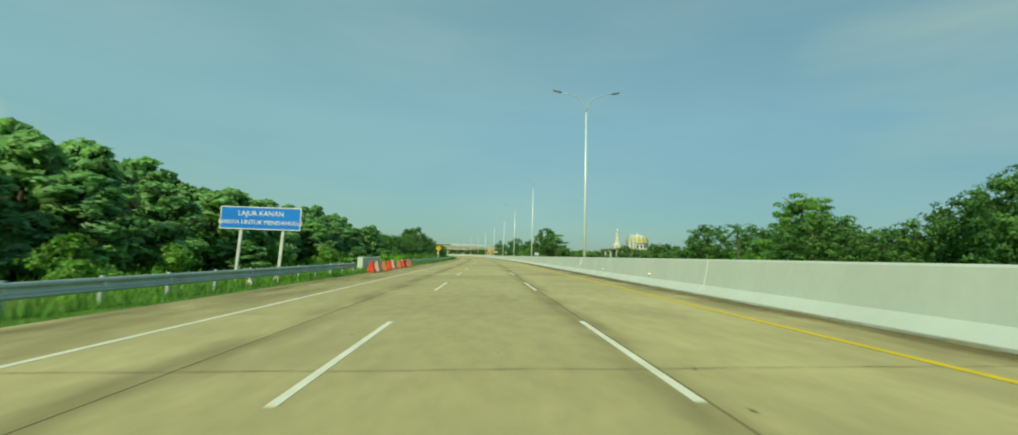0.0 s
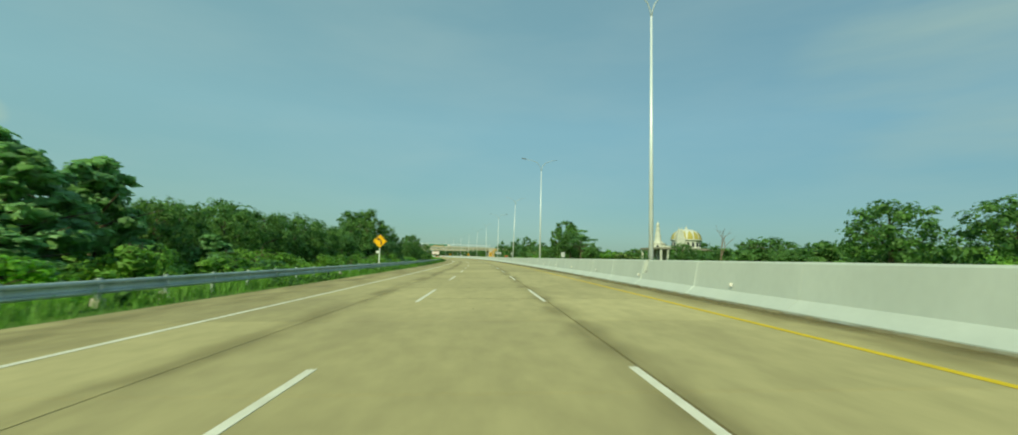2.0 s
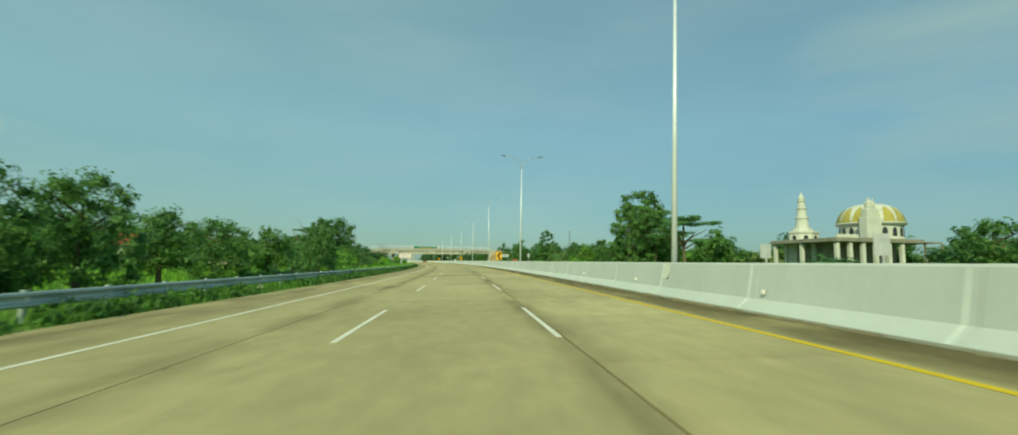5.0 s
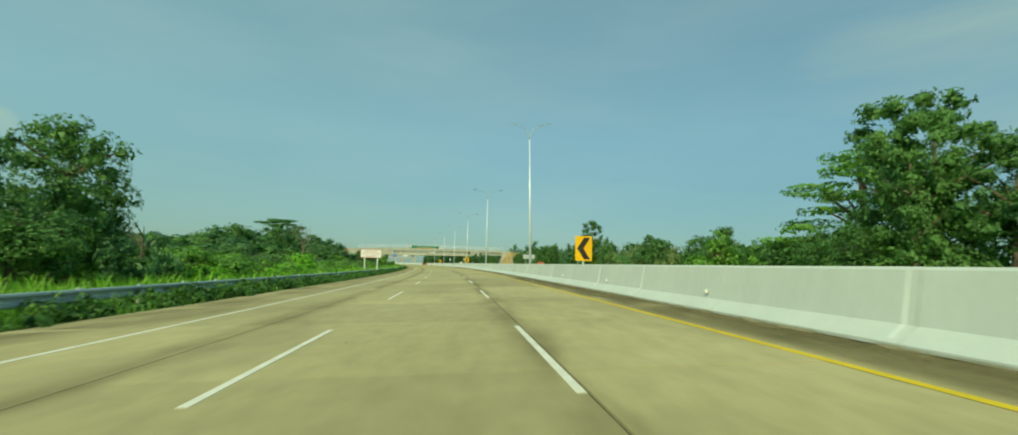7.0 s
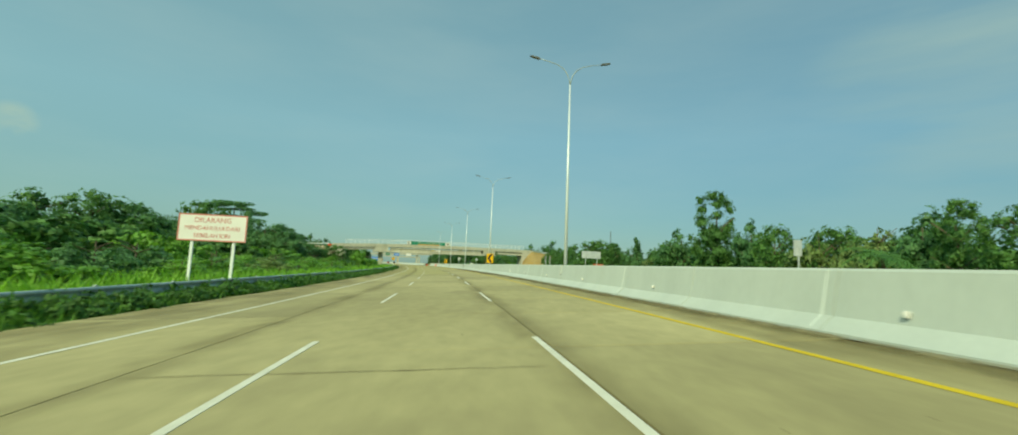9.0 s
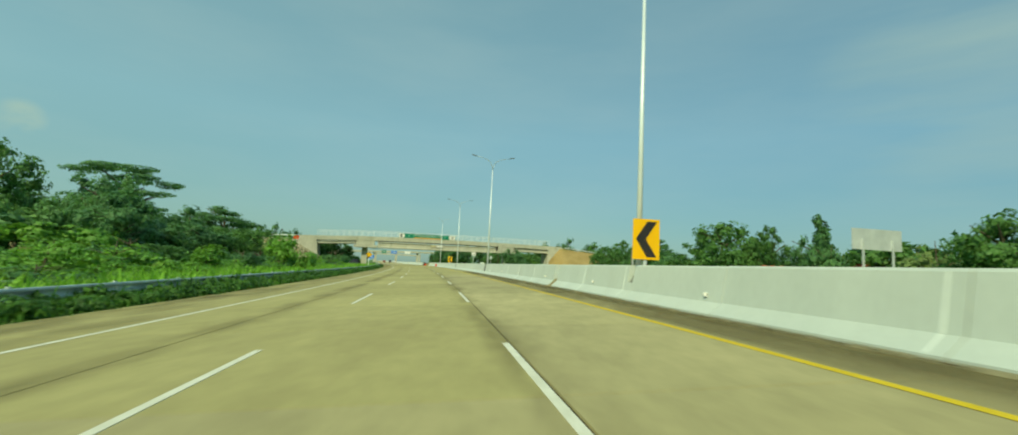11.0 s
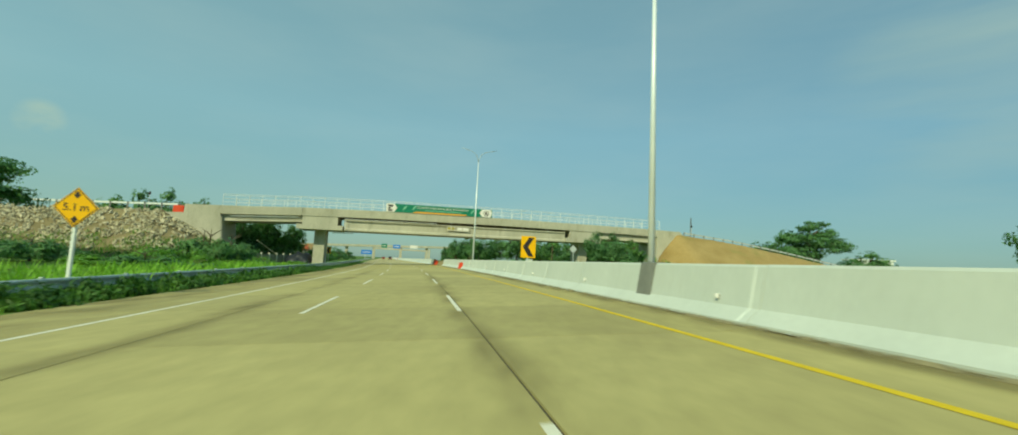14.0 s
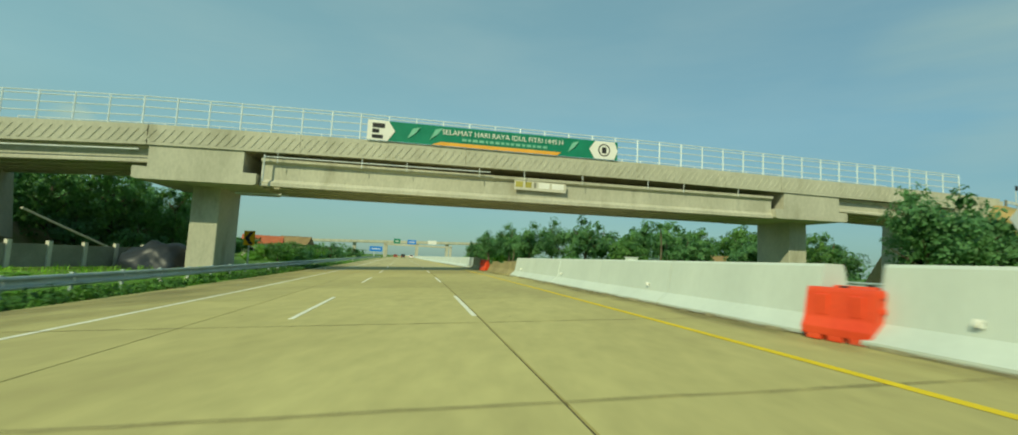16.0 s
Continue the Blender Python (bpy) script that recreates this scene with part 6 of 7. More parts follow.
for s in steps(512, 600, 3.6):
    tree(tree_rng.choice(("bush", "light", "bush", "round")), jig(s, 1.0), jig(-19.5 - 0.06 * (s - 512), 1.0), jig(3.3, 0.4), jig(4.6, 0.6))
# far woods on the horizon
nr = np.random.default_rng(5)
lobes = []
for k in range(420):
    a = nr.uniform(-1.75, 1.75)
    d = nr.uniform(430, 900)
    x, y = -30 + d * math.sin(a), 200 + d * math.cos(a)
    t_ = turn(650)
    if abs((x - spot(650, 8).x) * math.cos(t_) + (y - spot(650, 8).y) * math.sin(t_)) < 45 and y > 400:
        continue
    r = nr.uniform(6, 12)
    lobes.append((x, y, nr.uniform(0.5, 3.5), r * 1.3, r * 1.3, nr.uniform(4, 8)))
woods = tagged(new("far_woods", crown_mesh("far_woods", nr, lobes, 60000, 1.7, M_LEAF["dark"])), "hazy dark green woods along the horizon", "woods", kind="stuff")


# palm
def palm(s, o, height):
    ob = thing("palm_tree", "coconut palm with a thin trunk and drooping fronds", "palm tree")
    ob.matrix_basis = Matrix.Translation((*spot(s, o).xy, -0.6))
    bm = bmesh.new()
    p = Vector((0, 0, -0.3))
    for k in range(6):
        q = p + Vector((0.10 * math.sin(k), 0.05, (height + 0.3) / 6))
        rod(bm, p, q, 0.20 - 0.018 * k, 0.182 - 0.018 * k, 8)
        p = q
    part("trunk", bm, M_BARK, ob)
    rng_ = random.Random(int(s))
    for k in range(17):
        a, up = k * 2.4, rng_.uniform(-0.15, 1.15)
        bm = bmesh.new()
        prev, L = p.copy(), rng_.uniform(2.0, 2.7)
        for j in range(7):
            f = (j + 1) / 7
            q = p + Vector((math.cos(a) * L * f, math.sin(a) * L * f, L * (up * f - 0.72 * f * f)))
            rod(bm, prev, q, 0.03, 0.022, 4)
            side = Vector((-math.sin(a), math.cos(a), 0))
            for sg in (-1, 1):
                for h2 in (0.0, 0.5):
                    b = prev.lerp(q, h2)
                    w = 0.85 * (1 - abs(f - 0.45))
                    tip = b + side * sg * w + (q - prev) * 0.8 - Vector((0, 0, 0.35 * w))
                    vs_ = [bm.verts.new(v) for v in (b, b + (q - prev) * 0.35, tip)]
                    bm.faces.new(vs_)
            prev = q
        part("frond", bm, M_LEAF["broad"], ob)
    return ob


palm(80.3, 46.2, 8.3)
palm(548, 27, 6.5)
palm(505, 42.5, 8.8)
palm(509, 46, 7.8)
palm(276, 34, 4.0)


# bare trees
def bare_tree(s, o, height, label, twigs=3):
    rng_ = random.Random(int(s * 3))
    bm = bmesh.new()

    def grow(p, d, length, r, level):
        q = p + d * length
        rod(bm, p, q, r, r * 0.65, 6 if level < 2 else 4)
        if level >= twigs:
            return
        for k in range(rng_.choice((2, 3))):
            nd = (d + Vector((rng_.uniform(-0.75, 0.75), rng_.uniform(-0.75, 0.75), rng_.uniform(-0.05, 0.4)))).normalized()
            grow(q if k else p.lerp(q, 0.75), nd, length * rng_.uniform(0.5, 0.78), r * 0.55, level + 1)

    grow(Vector((0, 0, -0.4)), Vector((0.05, 0, 1)).normalized(), height * 0.45, height * 0.014, 0)
    ob = thing("bare_tree", label, "tree", m=Matrix.Translation((*spot(s, o).xy, -0.5)))
    part("trunk", bm, M_DEADWOOD, ob)


bare_tree(137.5, 45.4, 10.5, "leafless dead tree with forked grey branches", 3)
bare_tree(241.5, -14.6, 5.6, "small leafless tree with a haze of fine twigs", 6)
bare_tree(205, -22, 6.5, "thin leafless brown tree beside green trees", 4)


# banana-like plants
def banana(s, o, h):
    ob = thing("banana_plant", "banana plant with long drooping light green leaves", "plant", m=Matrix.Translation((*spot(s, o).xy, -0.55)))
    part("stem", rod(bmesh.new(), (0, 0, -0.2), (0, 0, h * 0.55), 0.11, 0.07, 8), M_LEAF["light"], ob)
    for k in range(8):
        a = k * 2.4
        bm = bmesh.new()
        rows = []
        for j in range(6):
            f = j / 5
            c = Vector((math.cos(a) * h * 0.5 * f, math.sin(a) * h * 0.5 * f, h * (0.55 + 0.55 * f - 0.6 * f * f)))
            w = h * 0.11 * math.sin(math.pi * (0.1 + 0.85 * f))
            sd = Vector((-math.sin(a), math.cos(a), 0)) * w
            rows.append([bm.verts.new(c + sd - Vector((0, 0, w * 0.4))), bm.verts.new(c), bm.verts.new(c - sd - Vector((0, 0, w * 0.4)))])
        for r0, r1 in zip(rows, rows[1:]):
            for j in range(2):
                bm.faces.new((r0[j], r0[j + 1], r1[j + 1], r1[j]))
        part("leaf", bm, M_LEAF["light"], ob)


for s, o, h in ((146, -13.6, 2.0), (45, -13.5, 1.6), (241, -24, 3.4), (244.5, -25.5, 3.6), (249, -26, 3.2), (253, -27, 3.0), (233, -23, 3.0), (300, 34, 4.0), (306, 33, 3.6), (372, 44, 4.2), (376, 46, 3.8), (262, 33, 3.0), (500, 27, 3.0), (520, 27, 3.2)):
    banana(s, o, h)


# ---------------- grass ----------------
def tufts(name, label, places, blades, spread, height, material, seed, width=0.02):
    """Bent blades in tufts; places are rows of x, y, z and a scale."""
    nr_ = np.random.default_rng(seed)
    p = np.repeat(np.array(places), blades, 0)
    n = len(p)
    root = p[:, :3] + np.c_[nr_.normal(0, spread, (n, 2)), np.zeros(n)]
    a = nr_.uniform(0, math.tau, n)
    h = height * p[:, 3] * nr_.uniform(0.5, 1.2, n)
    out = np.c_[np.cos(a), np.sin(a), np.zeros(n)]
    side = np.c_[-np.sin(a), np.cos(a), np.zeros(n)] * width * (0.6 + h[:, None])
    mid = root + out * (h * 0.18)[:, None] + np.c_[np.zeros((n, 2)), h * 0.62]
    tip = root + out * (h * nr_.uniform(0.35, 0.7, n))[:, None] + np.c_[np.zeros((n, 2)), h]
    v = np.stack([root - side, root + side, mid + side * 0.8, tip, mid - side * 0.8], 1).reshape(-1, 3)
    i = np.arange(n)[:, None] * 5
    f = np.concatenate([i + np.array([[0, 1, 2]]), i + np.array([[0, 2, 4]]), i + np.array([[4, 2, 3]])], 0)
    me = bpy.data.meshes.new(name)
    me.vertices.add(len(v))
    me.vertices.foreach_set("co", v.astype(np.float32).ravel())
    me.loops.add(len(f) * 3)
    me.loops.foreach_set("vertex_index", f.astype(np.int32).ravel())
    me.polygons.add(len(f))
    me.polygons.foreach_set("loop_start", np.arange(0, len(f) * 3, 3, dtype=np.int32))
    me.materials.append(material)
    me.update(calc_edges=True)
    return tagged(new(name, me), label, "grass", kind="stuff")


gr_ = random.Random(9)


def tall(s):
    return float(np.interp(s, (-10, 30, 34, 48, 56, 120, 180, 220, 330, 425, 440, 520), (0.40, 0.45, 0.36, 0.4, 0.5, 0.55, 0.6, 0.62, 0.62, 0.6, 0.36, 0.36)))


rows_ = []
for k in range(15000):
    s = gr_.uniform(-10, 520)
    o = -8.35 - abs(gr_.gauss(0, 1.6))
    rows_.append((*spot(s, o, -0.08), tall(s) * gr_.uniform(0.55, 1.25) * (0.7 if o > -8.7 else 1)))
tufts("verge_grass", "rough green grass under the guardrail", rows_, 5, 0.16, 0.82, M_VERGE, 1, 0.016)
rows_ = []
for k in range(9000):
    s, o = gr_.uniform(-5, 480), gr_.uniform(-26, -10.5)
    rows_.append((*spot(s, o, -0.22 + 0.008 * (o + 10)), gr_.uniform(0.3, 0.9) * (0.6 if s > 432 else 1)))
for k in range(7000):
    s = gr_.uniform(190, 432)
    o = gr_.uniform(-16.5, -9.7)
    rows_.append((*spot(s, o, -0.15 + 0.02 * (o + 10)), gr_.uniform(0.7, 1.35)))
for k in range(3500):
    s, o = gr_.uniform(138, 232), gr_.uniform(-52, -24)
    rows_.append((*spot(s, o, -0.35), gr_.uniform(0.5, 1.3)))
tufts("field_grass", "tall light green grass beyond the guardrail", rows_, 5, 0.25, 0.8, M_GRASS, 2, 0.028)
rows_slope = []
for k in range(9000):
    x, y = gr_.uniform(-70, -25), gr_.uniform(-14, -1)
    h = left_fill(x, y)
    if -0.9 < h < 3.4 and gr_.random() < 1.15 - 0.36 * max(0.0, h) + 0.5 * noise.noise(Vector((x * 0.25, y * 0.25, 2))):
        p = BR @ Vector((x, y, h))
        rows_slope.append((p.x, p.y, p.z - 0.05, gr_.uniform(0.4, 1.1)))
tufts("slope_grass", "green grass creeping up the rubble slope", rows_slope, 5, 0.25, 0.55, M_VERGE, 5, 0.03)
# leafy weeds that climb over the rail, low and sparse at first
nr = np.random.default_rng(31)
lobes = []
for k in range(2600):
    s = 60 + 440 * nr.random() ** 0.8
    rise = float(np.interp(s, (60, 150, 200, 380, 425, 445, 500), (0.16, 0.26, 0.46, 0.50, 0.46, 0.10, 0.10)))
    if noise.noise(Vector((s * 0.11, 3.0, 1.0))) < float(np.interp(s, (60, 140, 190), (0.0, -0.15, -0.45))):
        continue
    o = nr.uniform(-9.35, -8.30)
    near = (o + 9.35) / 1.05
    p = spot(s, o, 0)
    w = nr.uniform(0.18, 0.40)
    lobes.append((p.x, p.y, p.z + rise * (1.0 - 0.75 * near) * nr.uniform(0.3, 1.1), w * 1.3, w * 1.3, nr.uniform(0.16, 0.34)))
tagged(new("roadside_weeds", crown_mesh("roadside_weeds", nr, lobes, 110000, 0.11, M_WEED)), "green leafy weeds growing through the guardrail", "weeds", kind="stuff")

# ---------------- mosque ----------------
MQ = Matrix.Translation((*spot(219, 76).xy, -0.5)) @ Matrix.Rotation(turn(219), 4, "Z")


def lathe(profile, n=20):
    bm = bmesh.new()
    rings = [[bm.verts.new((r * math.cos(k * math.tau / n), r * math.sin(k * math.tau / n), z)) for k in range(n)] for r, z in profile]
    for a, b in zip(rings, rings[1:]):
        for k in range(n):
            bm.faces.new((a[k], a[(k + 1) % n], b[(k + 1) % n], b[k]))
    bm.faces.new(rings[0][::-1])
    bm.faces.new(rings[-1])
    return bm


mosque = thing("mosque", "unfinished pale mosque with a gold-banded dome on grey columns", "mosque", m=MQ)
part("roof_slab", boxed(-9.3, -9, 6.6, 8.6, 8, 7.3, bevel=0.05), M_RAWCON, mosque)
part("canopy", boxed(8.6, -6, 6.85, 16.0, 0, 7.15, bevel=0.03), M_RAWCON, mosque, "thin grey concrete canopy")
for x in (-8.6, -6.0, -3.4, -0.8, 1.9, 4.6):
    for y in (-8.3, 0, 7.4):
        part("column", boxed(x - 0.32, y - 0.32, -0.5, x + 0.32, y + 0.32, 6.6, bevel=0.04), M_MOSQUE, mosque)
for x in (12.8, 16.6):
    part("canopy_post", boxed(x - 0.16, -5.6, -0.5, x + 0.16, -5.3, 6.85), M_RAWCON, mosque)
part("inner_wall", boxed(-5.4, -3.5, -0.5, 8.6, 6, 6.6), M_RAWCON, mosque)
part("parapet", boxed(-9.0, -8.8, 7.3, -4.6, -8.55, 7.9), M_MOSQUE, mosque)
drum = part("drum", lathe([(5.2, 7.3), (5.2, 7.6), (5.0, 7.7), (5.0, 9.9), (5.5, 10.1), (5.7, 10.35), (5.5, 10.5)], 28), M_MOSQUE, mosque)
drum.matrix_basis = Matrix.Translation((3.7, -3, 0))
arch = [(-0.42, 7.9), (0.42, 7.9), (0.42, 9.0), (0.28, 9.38), (0.0, 9.55), (-0.28, 9.38), (-0.42, 9.0)]
for k in range(18):
    o2 = part("window", prism(bmesh.new(), arch, -0.05, 0.05), M_GLASSDARK, drum, "dark arched window opening")
    o2.matrix_basis = Matrix.Rotation(k * math.tau / 18, 4, "Z") @ Matrix.Translation((0, -5.0, 0))
dome_prof = [(5.35 * math.cos(a_) ** 0.8, 10.45 + 3.9 * math.sin(a_)) for a_ in [k * 1.45 / 12 for k in range(13)]]
dome = part("dome", lathe(dome_prof + [(0.5, 14.45), (0.3, 14.7), (0.42, 14.95), (0.12, 15.2), (0.05, 15.7)], 32), M_MOSQUE, mosque, smooth=True)
dome.matrix_basis = Matrix.Translation((3.7, -3, 0))
for k in range(14):  # gold panels between white arches
    bm = bmesh.new()
    prev = None
    for j, (r, z) in enumerate(dome_prof[:8]):
        half = (math.tau / 14) * 0.40 * math.sqrt(max(0.0, 1 - (j / 7.3) ** 2))
        c = [bm.verts.new(((r + 0.06) * math.cos(k * math.tau / 14 + q), (r + 0.06) * math.sin(k * math.tau / 14 + q), z + 0.04)) for q in (-half, -half / 3, half / 3, half)]
        if prev:
            for q in range(3):
                bm.faces.new((prev[q], prev[q + 1], c[q + 1], c[q]))
        prev = c
    part("gold_panel", bm, M_GOLD, dome)
part("entrance_tower", boxed(-2.7, -8.8, 7.3, 0.3, -7.0, 11.2, bevel=0.12), M_MOSQUE, mosque)
part("tower_tier", boxed(-2.4, -8.6, 11.2, 0.0, -7.2, 12.8, bevel=0.15), M_MOSQUE, mosque)
part("tower_tier", boxed(-2.0, -8.4, 12.8, -0.4, -7.4, 14.0, bevel=0.2), M_MOSQUE, mosque)
for x in (-1.8, -0.6):
    part("pinnacle", rod(bmesh.new(), (x, -8, 13.9), (x, -8, 14.9), 0.12, 0.03, 8), M_MOSQUE, mosque)
minaret = thing("minaret", "pale tapering mosque minaret on a stepped octagonal base", "minaret", m=Matrix.Translation((66.8, 231.8, -0.5)))
part("base", lathe([(3.2, -0.5), (3.2, 6.3), (3.45, 6.5), (3.45, 6.9), (2.9, 7.0), (2.9, 8.8), (3.1, 9.0), (3.1, 9.3), (2.0, 9.5), (1.9, 10.0)], 8), M_MOSQUE, minaret)
for k in range(8):
    o2 = part("niche", prism(bmesh.new(), [(-0.4, 7.2), (0.4, 7.2), (0.4, 8.2), (0.0, 8.6), (-0.4, 8.2)], -0.04, 0.04), M_GLASSDARK, minaret)
    o2.matrix_basis = Matrix.Rotation((k + 0.5) * math.tau / 8, 4, "Z") @ Matrix.Translation((0, -2.69, 0))
part("shaft", lathe([(1.35, 10.0), (1.1, 12.0), (1.3, 12.1), (1.3, 12.35), (1.0, 12.45), (0.85, 14.1), (1.02, 14.2), (1.02, 14.45), (0.75, 14.55), (0.62, 15.7), (0.8, 15.8), (0.8, 16.0)], 12), M_MOSQUE, minaret)
part("finial", lathe([(0.5, 16.0), (0.62, 16.4), (0.5, 16.9), (0.12, 17.4), (0.04, 18.0)], 12), M_MOSQUE, minaret)


# ---------------- houses ----------------
def house(s, o, w, d, wall_h, roof_h, rz, label, wall=None, tiles=None):
    ob = thing("house", label, "house", m=Matrix.Translation((*spot(s, o).xy, -0.8)) @ Matrix.Rotation(radians(rz), 4, "Z"))
    part("wall", boxed(-w / 2, -d / 2, -0.5, w / 2, d / 2, wall_h), wall or M_WALL, ob)
    e = 0.6
    bm = prism(bmesh.new(), [(-d / 2 - e, wall_h - 0.2), (d / 2 + e, wall_h - 0.2), (0, wall_h + roof_h)], -w / 2 - e, w / 2 + e, plane="yz")
    roof = part("roof", bm, tiles or M_ROOF, ob)
    me = from_bm("ridge_tile", boxed(-0.2, -0.12, -0.06, 0.2, 0.12, 0.08), tiles or M_ROOF)
    for x in steps(-w / 2 - 0.4, w / 2 + 0.4, 0.8):
        t_ = new("ridge_tile", me)
        t_.parent, t_.matrix_basis = roof, Matrix.Translation((x, 0, wall_h + roof_h))
    for x in ((-w * 0.28, w * 0.28) if w > 3 else ()):
        win = part("window", boxed(x - 0.6, -d / 2 - 0.04, 1.0, x + 0.6, -d / 2 + 0.02, 2.2), M_GLASSDARK, ob)
        part("sill", boxed(x - 0.7, -d / 2 - 0.1, 0.9, x + 0.7, -d / 2, 0.98), M_WALL, win)
    part("door", boxed(-min(0.45, w * 0.35), -d / 2 - 0.03, -0.5, min(0.45, w * 0.35), -d / 2 + 0.02, 2.0), M_GLASSDARK, ob)


house(213, -45.5, 6.5, 5.5, 3.8, 1.5, 20, "small white house with a clay-red tile roof among trees")
house(269, -54.5, 11, 9, 3.2, 1.7, 15, "broad house with a brown tile roof behind shrubs", None, M_OLDROOF)
house(297, -50.0, 7, 5.5, 2.3, 1.6, 20, "house with an orange tile roof among trees")
house(341.5, 50.8, 8, 6, 2.5, 1.8, 20, "house with a clay-red roof behind trees")
house(338.3, 34, 0.9, 0.9, 3.0, 0.5, 0, "small raw brick hut with a low roof", M_BRICKWALL)
house(478, 125, 13, 9, 2.0, 2.6, 5, "low house with a dark red roof beyond the embankment")
house(560, -34.0, 8, 7, 3.4, 1.8, 25, "house with an orange tile roof beyond the overpass")
house(568, -28.0, 6.5, 6, 3.7, 1.9, 10, "house with a weathered tile roof beyond the overpass", None, M_OLDROOF)
house(514, 58, 7.0, 6, 3.4, 1.6, 0, "brown hut with a rusty roof among trees", M_BRICKWALL, M_OLDROOF)
box_ = thing("utility_box", "small white utility cabinet beyond the far carriageway", "cabinet", m=stand(499, 34, -0.6))
part("body", boxed(-0.8, -0.5, 0.0, 0.8, 0.5, 2.9, bevel=0.04), M_FILL, box_)
part("door", boxed(-0.65, -0.53, 0.3, 0.65, -0.50, 2.6), M_SIGNWHITE, box_)
part("roof", boxed(-0.9, -0.6, 2.9, 0.9, 0.6, 3.0), M_FILL, box_)
cab = thing("low_building", "long low white building beyond the embankment", "building", m=Matrix.Translation((81.5, 524, -0.8)) @ Matrix.Rotation(radians(-12), 4, "Z"))
part("wall", boxed(-4.5, -3, -0.5, 6.5, 3, 8.6, bevel=0.05), M_FILL, cab)
part("roof_slab", boxed(-4.9, -3.4, 8.6, 6.9, 3.4, 9.0), M_FILL, cab)
for x in (-2.2, 0.4, 3.0):
    part("window", boxed(x - 0.8, -3.04, 6.6, x + 0.8, -2.98, 7.9), M_GLASSDARK, cab)
mast = thing("radio_mast", "thin dark lattice mast far beyond the trees", "mast", m=Matrix.Translation((*spot(698, 225).xy, 0)))
bm = bmesh.new()
for sx, sy in ((-0.6, -0.6), (0.6, -0.6), (0.6, 0.6), (-0.6, 0.6)):
    rod(bm, (sx * 1.8, sy * 1.8, -1), (sx * 0.4, sy * 0.4, 44), 0.11, n=4)
for k in range(22):
    f = 1.8 - 1.4 * k / 22
    rod(bm, (-0.6 * f, -0.6 * f, k * 2), (0.6 * f, -0.6 * f, k * 2 + 1.9), 0.06, n=4)
    rod(bm, (0.6 * f, 0.6 * f, k * 2), (-0.6 * f, 0.6 * f, k * 2 + 1.9), 0.06, n=4)
part("lattice", bm, M_HEAD, mast)

# ---------------- far overpass and gantry ----------------
FB = Matrix.Translation((*spot(735, 0).xy, 0.3)) @ Matrix.Rotation(turn(735), 4, "Z")
far_bridge = thing("far_overpass", "pale concrete overpass far down the road", "bridge", m=FB)
part("deck", prism(bmesh.new(), [(-90, 5.6), (80, 11.0), (80, 12.5), (-90, 7.1)], 0, 8), M_BRIDGE, far_bridge)
for x in (-11, 8, 27, 46, -30):
    part("column", boxed(x - 0.9, 2, -1.5, x + 0.9, 6, 8.6 + 0.032 * x), M_BRIDGE, far_bridge)
FG = Matrix.Translation((*spot(690, 0).xy, 0.2)) @ Matrix.Rotation(turn(690), 4, "Z")
gantry = thing("sign_gantry", "pale steel sign gantry across both carriageways", "gantry", m=FG)
for x in (-9.8, 24.8):
    part("leg", boxed(x - 0.6, -0.4, -1, x + 0.6, 0.4, 7.6, bevel=0.05), M_BRIDGE, gantry)
part("beam", boxed(-10.2, -0.4, 6.0, 25.4, 0.4, 7.0, bevel=0.05), M_BRIDGE, gantry)
for x0, x1, z0, z1, mt, lab in ((-5.4, -2.0, 7.1, 9.6, M_GREENBAN, "green direction board"), (1.7, 6.2, 7.1, 9.3, M_BLUE, "blue direction board"), (12.4, 17.0, 7.6, 9.6, M_SIGNWHITE, "white board"), (-17.4, -11.0, 2.4, 5.0, M_BLUE, "blue roadside board")):
    b_ = part("board", boxed(x0, -0.6, z0, x1, -0.5, z1), mt, gantry, lab)
    part("board_print", boxed(x0 + 0.8, -0.62, (z0 + z1) / 2 - 0.2, x1 - 0.8, -0.6, (z0 + z1) / 2 + 0.2), M_SIGNWHITE, b_)
part("board_post", boxed(-15.2, -0.5, -1, -14.8, -0.3, 2.3), M_GALV, gantry)


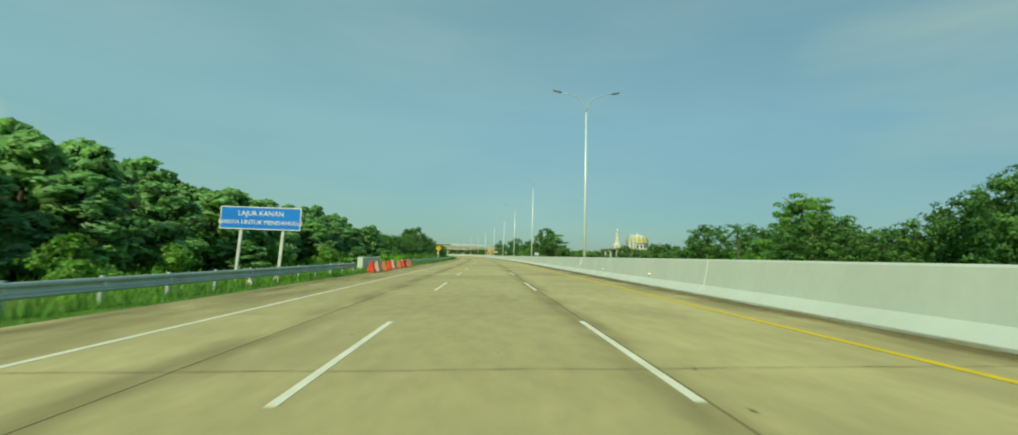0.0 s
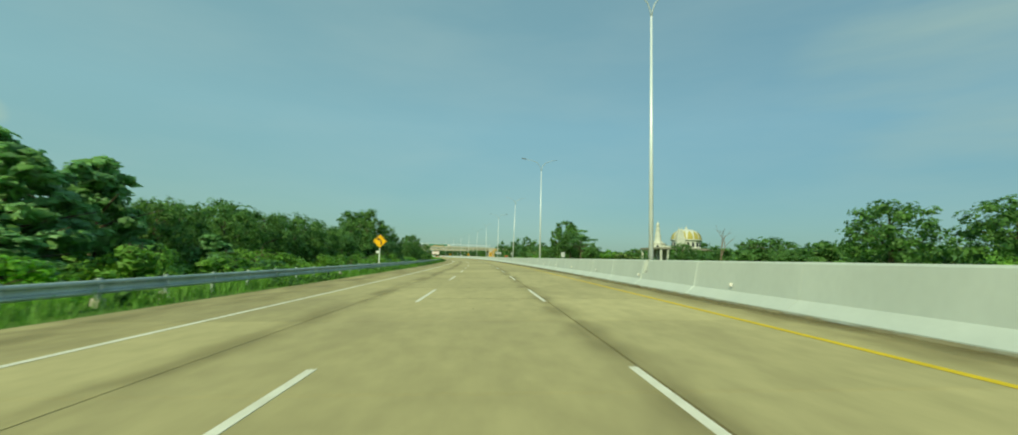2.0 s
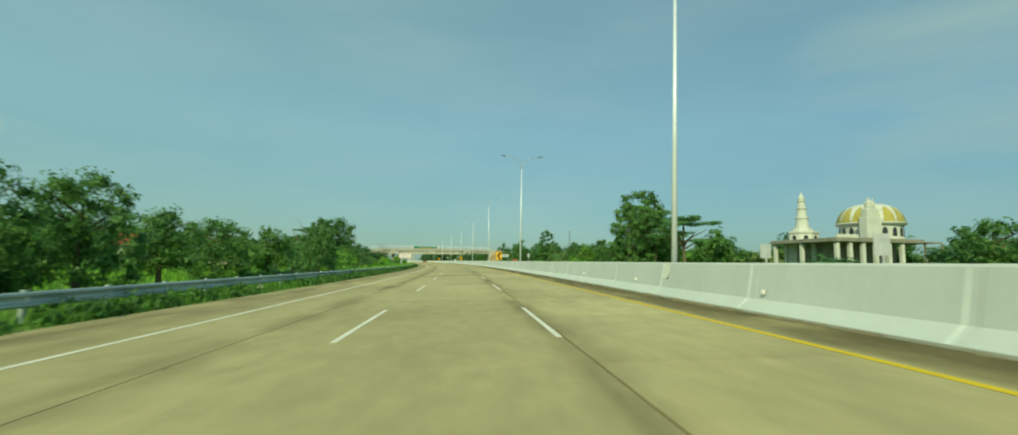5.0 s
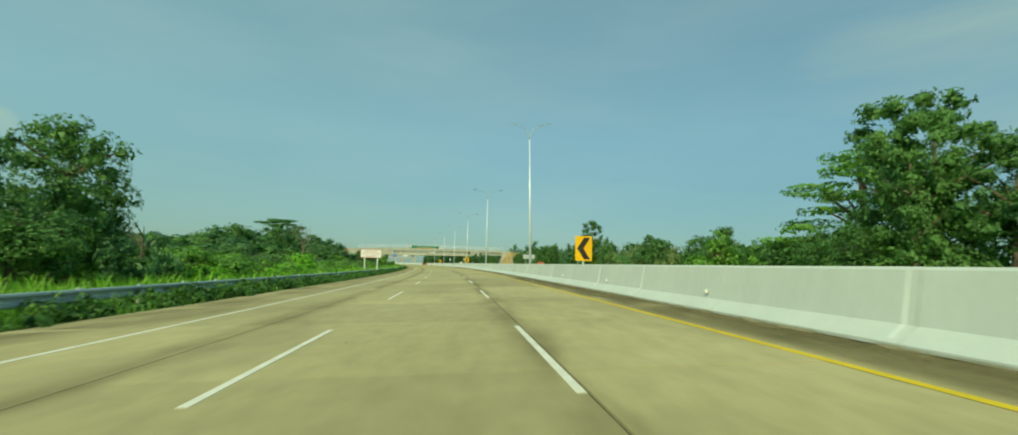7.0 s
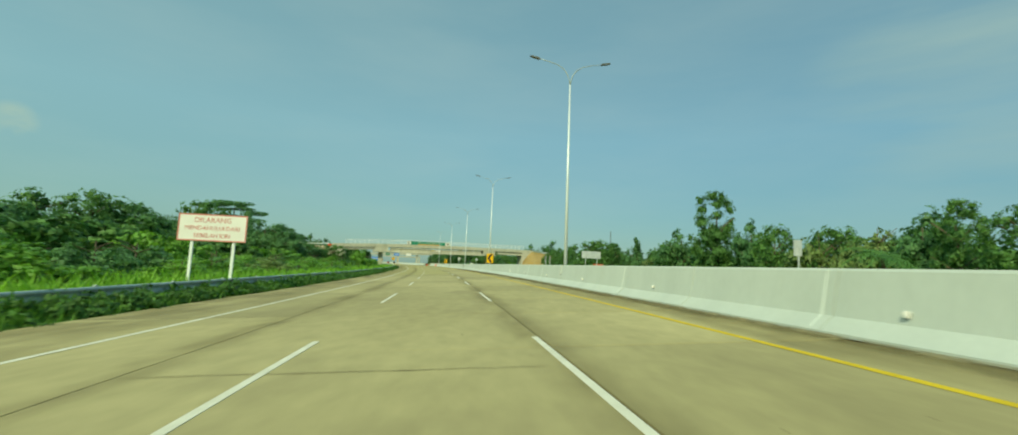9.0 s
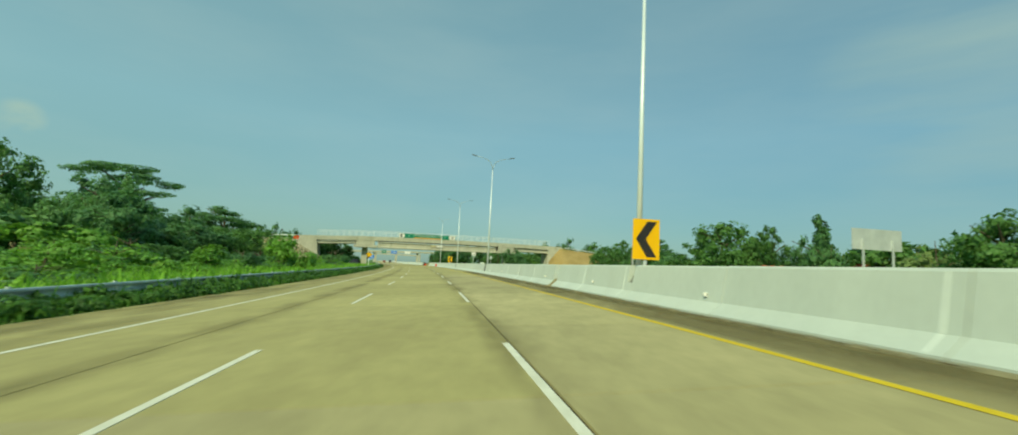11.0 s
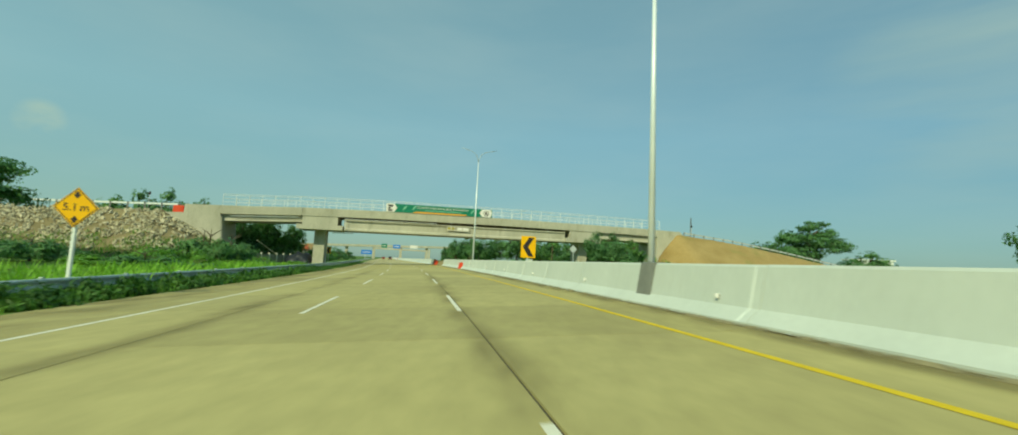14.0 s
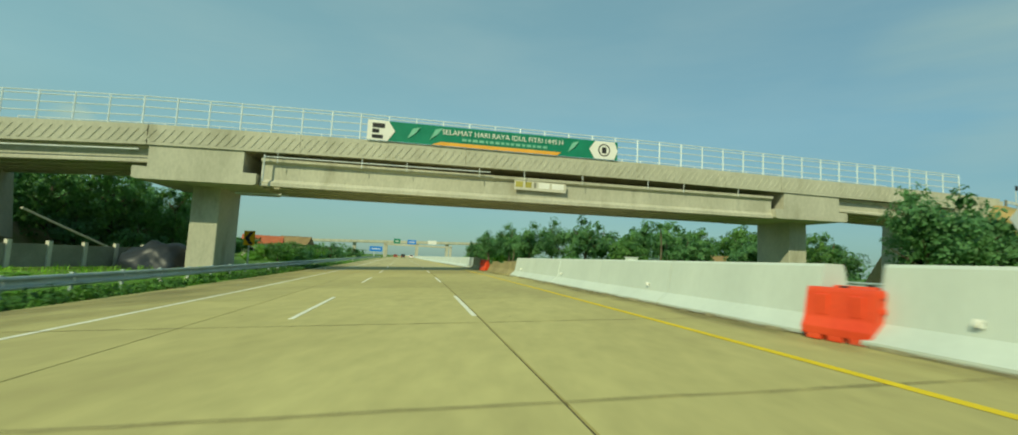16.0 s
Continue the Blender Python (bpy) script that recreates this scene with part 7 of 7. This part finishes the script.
# ---------------- far vehicles ----------------
def car(s, o, paint, label, tall_=1.5):
    ob = thing("car", label, "car", m=stand(s, o, 0.0))
    bm = prism(bmesh.new(), [(-2.1, 0.35), (2.1, 0.35), (2.1, 0.8), (1.2, 0.95), (0.7, tall_), (-1.7, tall_), (-2.1, 0.95)], -0.85, 0.85, plane="yz")
    bmesh.ops.bevel(bm, geom=list(bm.edges), offset=0.06, segments=2, affect="EDGES")
    body = part("body", bm, paint, ob)
    part("rear_window", boxed(-0.65, -2.06, 0.98, 0.65, -1.95, tall_ - 0.12), M_GLASSDARK, body)
    for x in (-0.72, 0.72):
        part("tail_light", boxed(x - 0.12, -2.13, 0.7, x + 0.12, -2.05, 0.9), M_RED, body)
        for y in (-1.3, 1.3):
            wh = part("wheel", rod(bmesh.new(), (x - 0.1, y, 0.32), (x + 0.1, y, 0.32), 0.32, n=16), M_TYRE, ob)
            part("rim", rod(bmesh.new(), (x - 0.11, y, 0.32), (x + 0.11, y, 0.32), 0.18, n=12), M_GALV, wh)
    return ob


car(640, 0.0, M_CARPAINT["dark"], "dark car far ahead on the motorway", 1.8)
car(668, -3.6, M_CARPAINT["red"], "dull red car far ahead on the motorway", 1.6)
car(655, 3.6, M_CARPAINT["white"], "white car far ahead on the motorway", 1.6)

# ---------------- pavement slabs, nearest last ----------------
meshes = [slab_mesh(a, b, gap=g) for a, b, g in zip(SEAMS, SEAMS[1:], (0.014, 0.026, 0.05))]
meshes[2].materials[0] = M_SLAB_DUSTY
ochre = [me.copy() for me in meshes]
for me in ochre:
    me.materials[0] = M_SLAB_OCHRE
rest_v, rest_f = [], []
for k in range(-2, 140):
    s = 1.0 + 5 * k + 2.5
    for j, (a, b) in enumerate(zip(SEAMS, SEAMS[1:])):
        m = stand(s, (a + b) / 2, 0.0, lean=True)
        if k < 97:
            ob = new("slab", (ochre if s > (345 if j == 2 else 300) else meshes)[j])
            ob.parent, ob.matrix_basis = road, m
        else:
            w, n0 = (b - a - 0.03) / 2, len(rest_v)
            rest_v += [m @ Vector(v) for v in ((-w, -2.492, 0), (w, -2.492, 0), (w, 2.492, 0), (-w, 2.492, 0))]
            rest_f.append((n0, n0 + 1, n0 + 2, n0 + 3))
rest_v += [spot(s, o, 0.0) for s in steps(700, 2500, 40) for o in (-8.1, 7.3)]
n0 = len(rest_v) - 2 * len(steps(700, 2500, 40))
rest_f += [(n0 + 2 * i, n0 + 2 * i + 1, n0 + 2 * i + 3, n0 + 2 * i + 2) for i in range(len(steps(700, 2500, 40)) - 1)]
tagged(part("far_slabs", mesh_of("far_slabs", rest_v, rest_f, M_SLAB), None, road), "pale concrete slabs far along the road", kind="stuff")
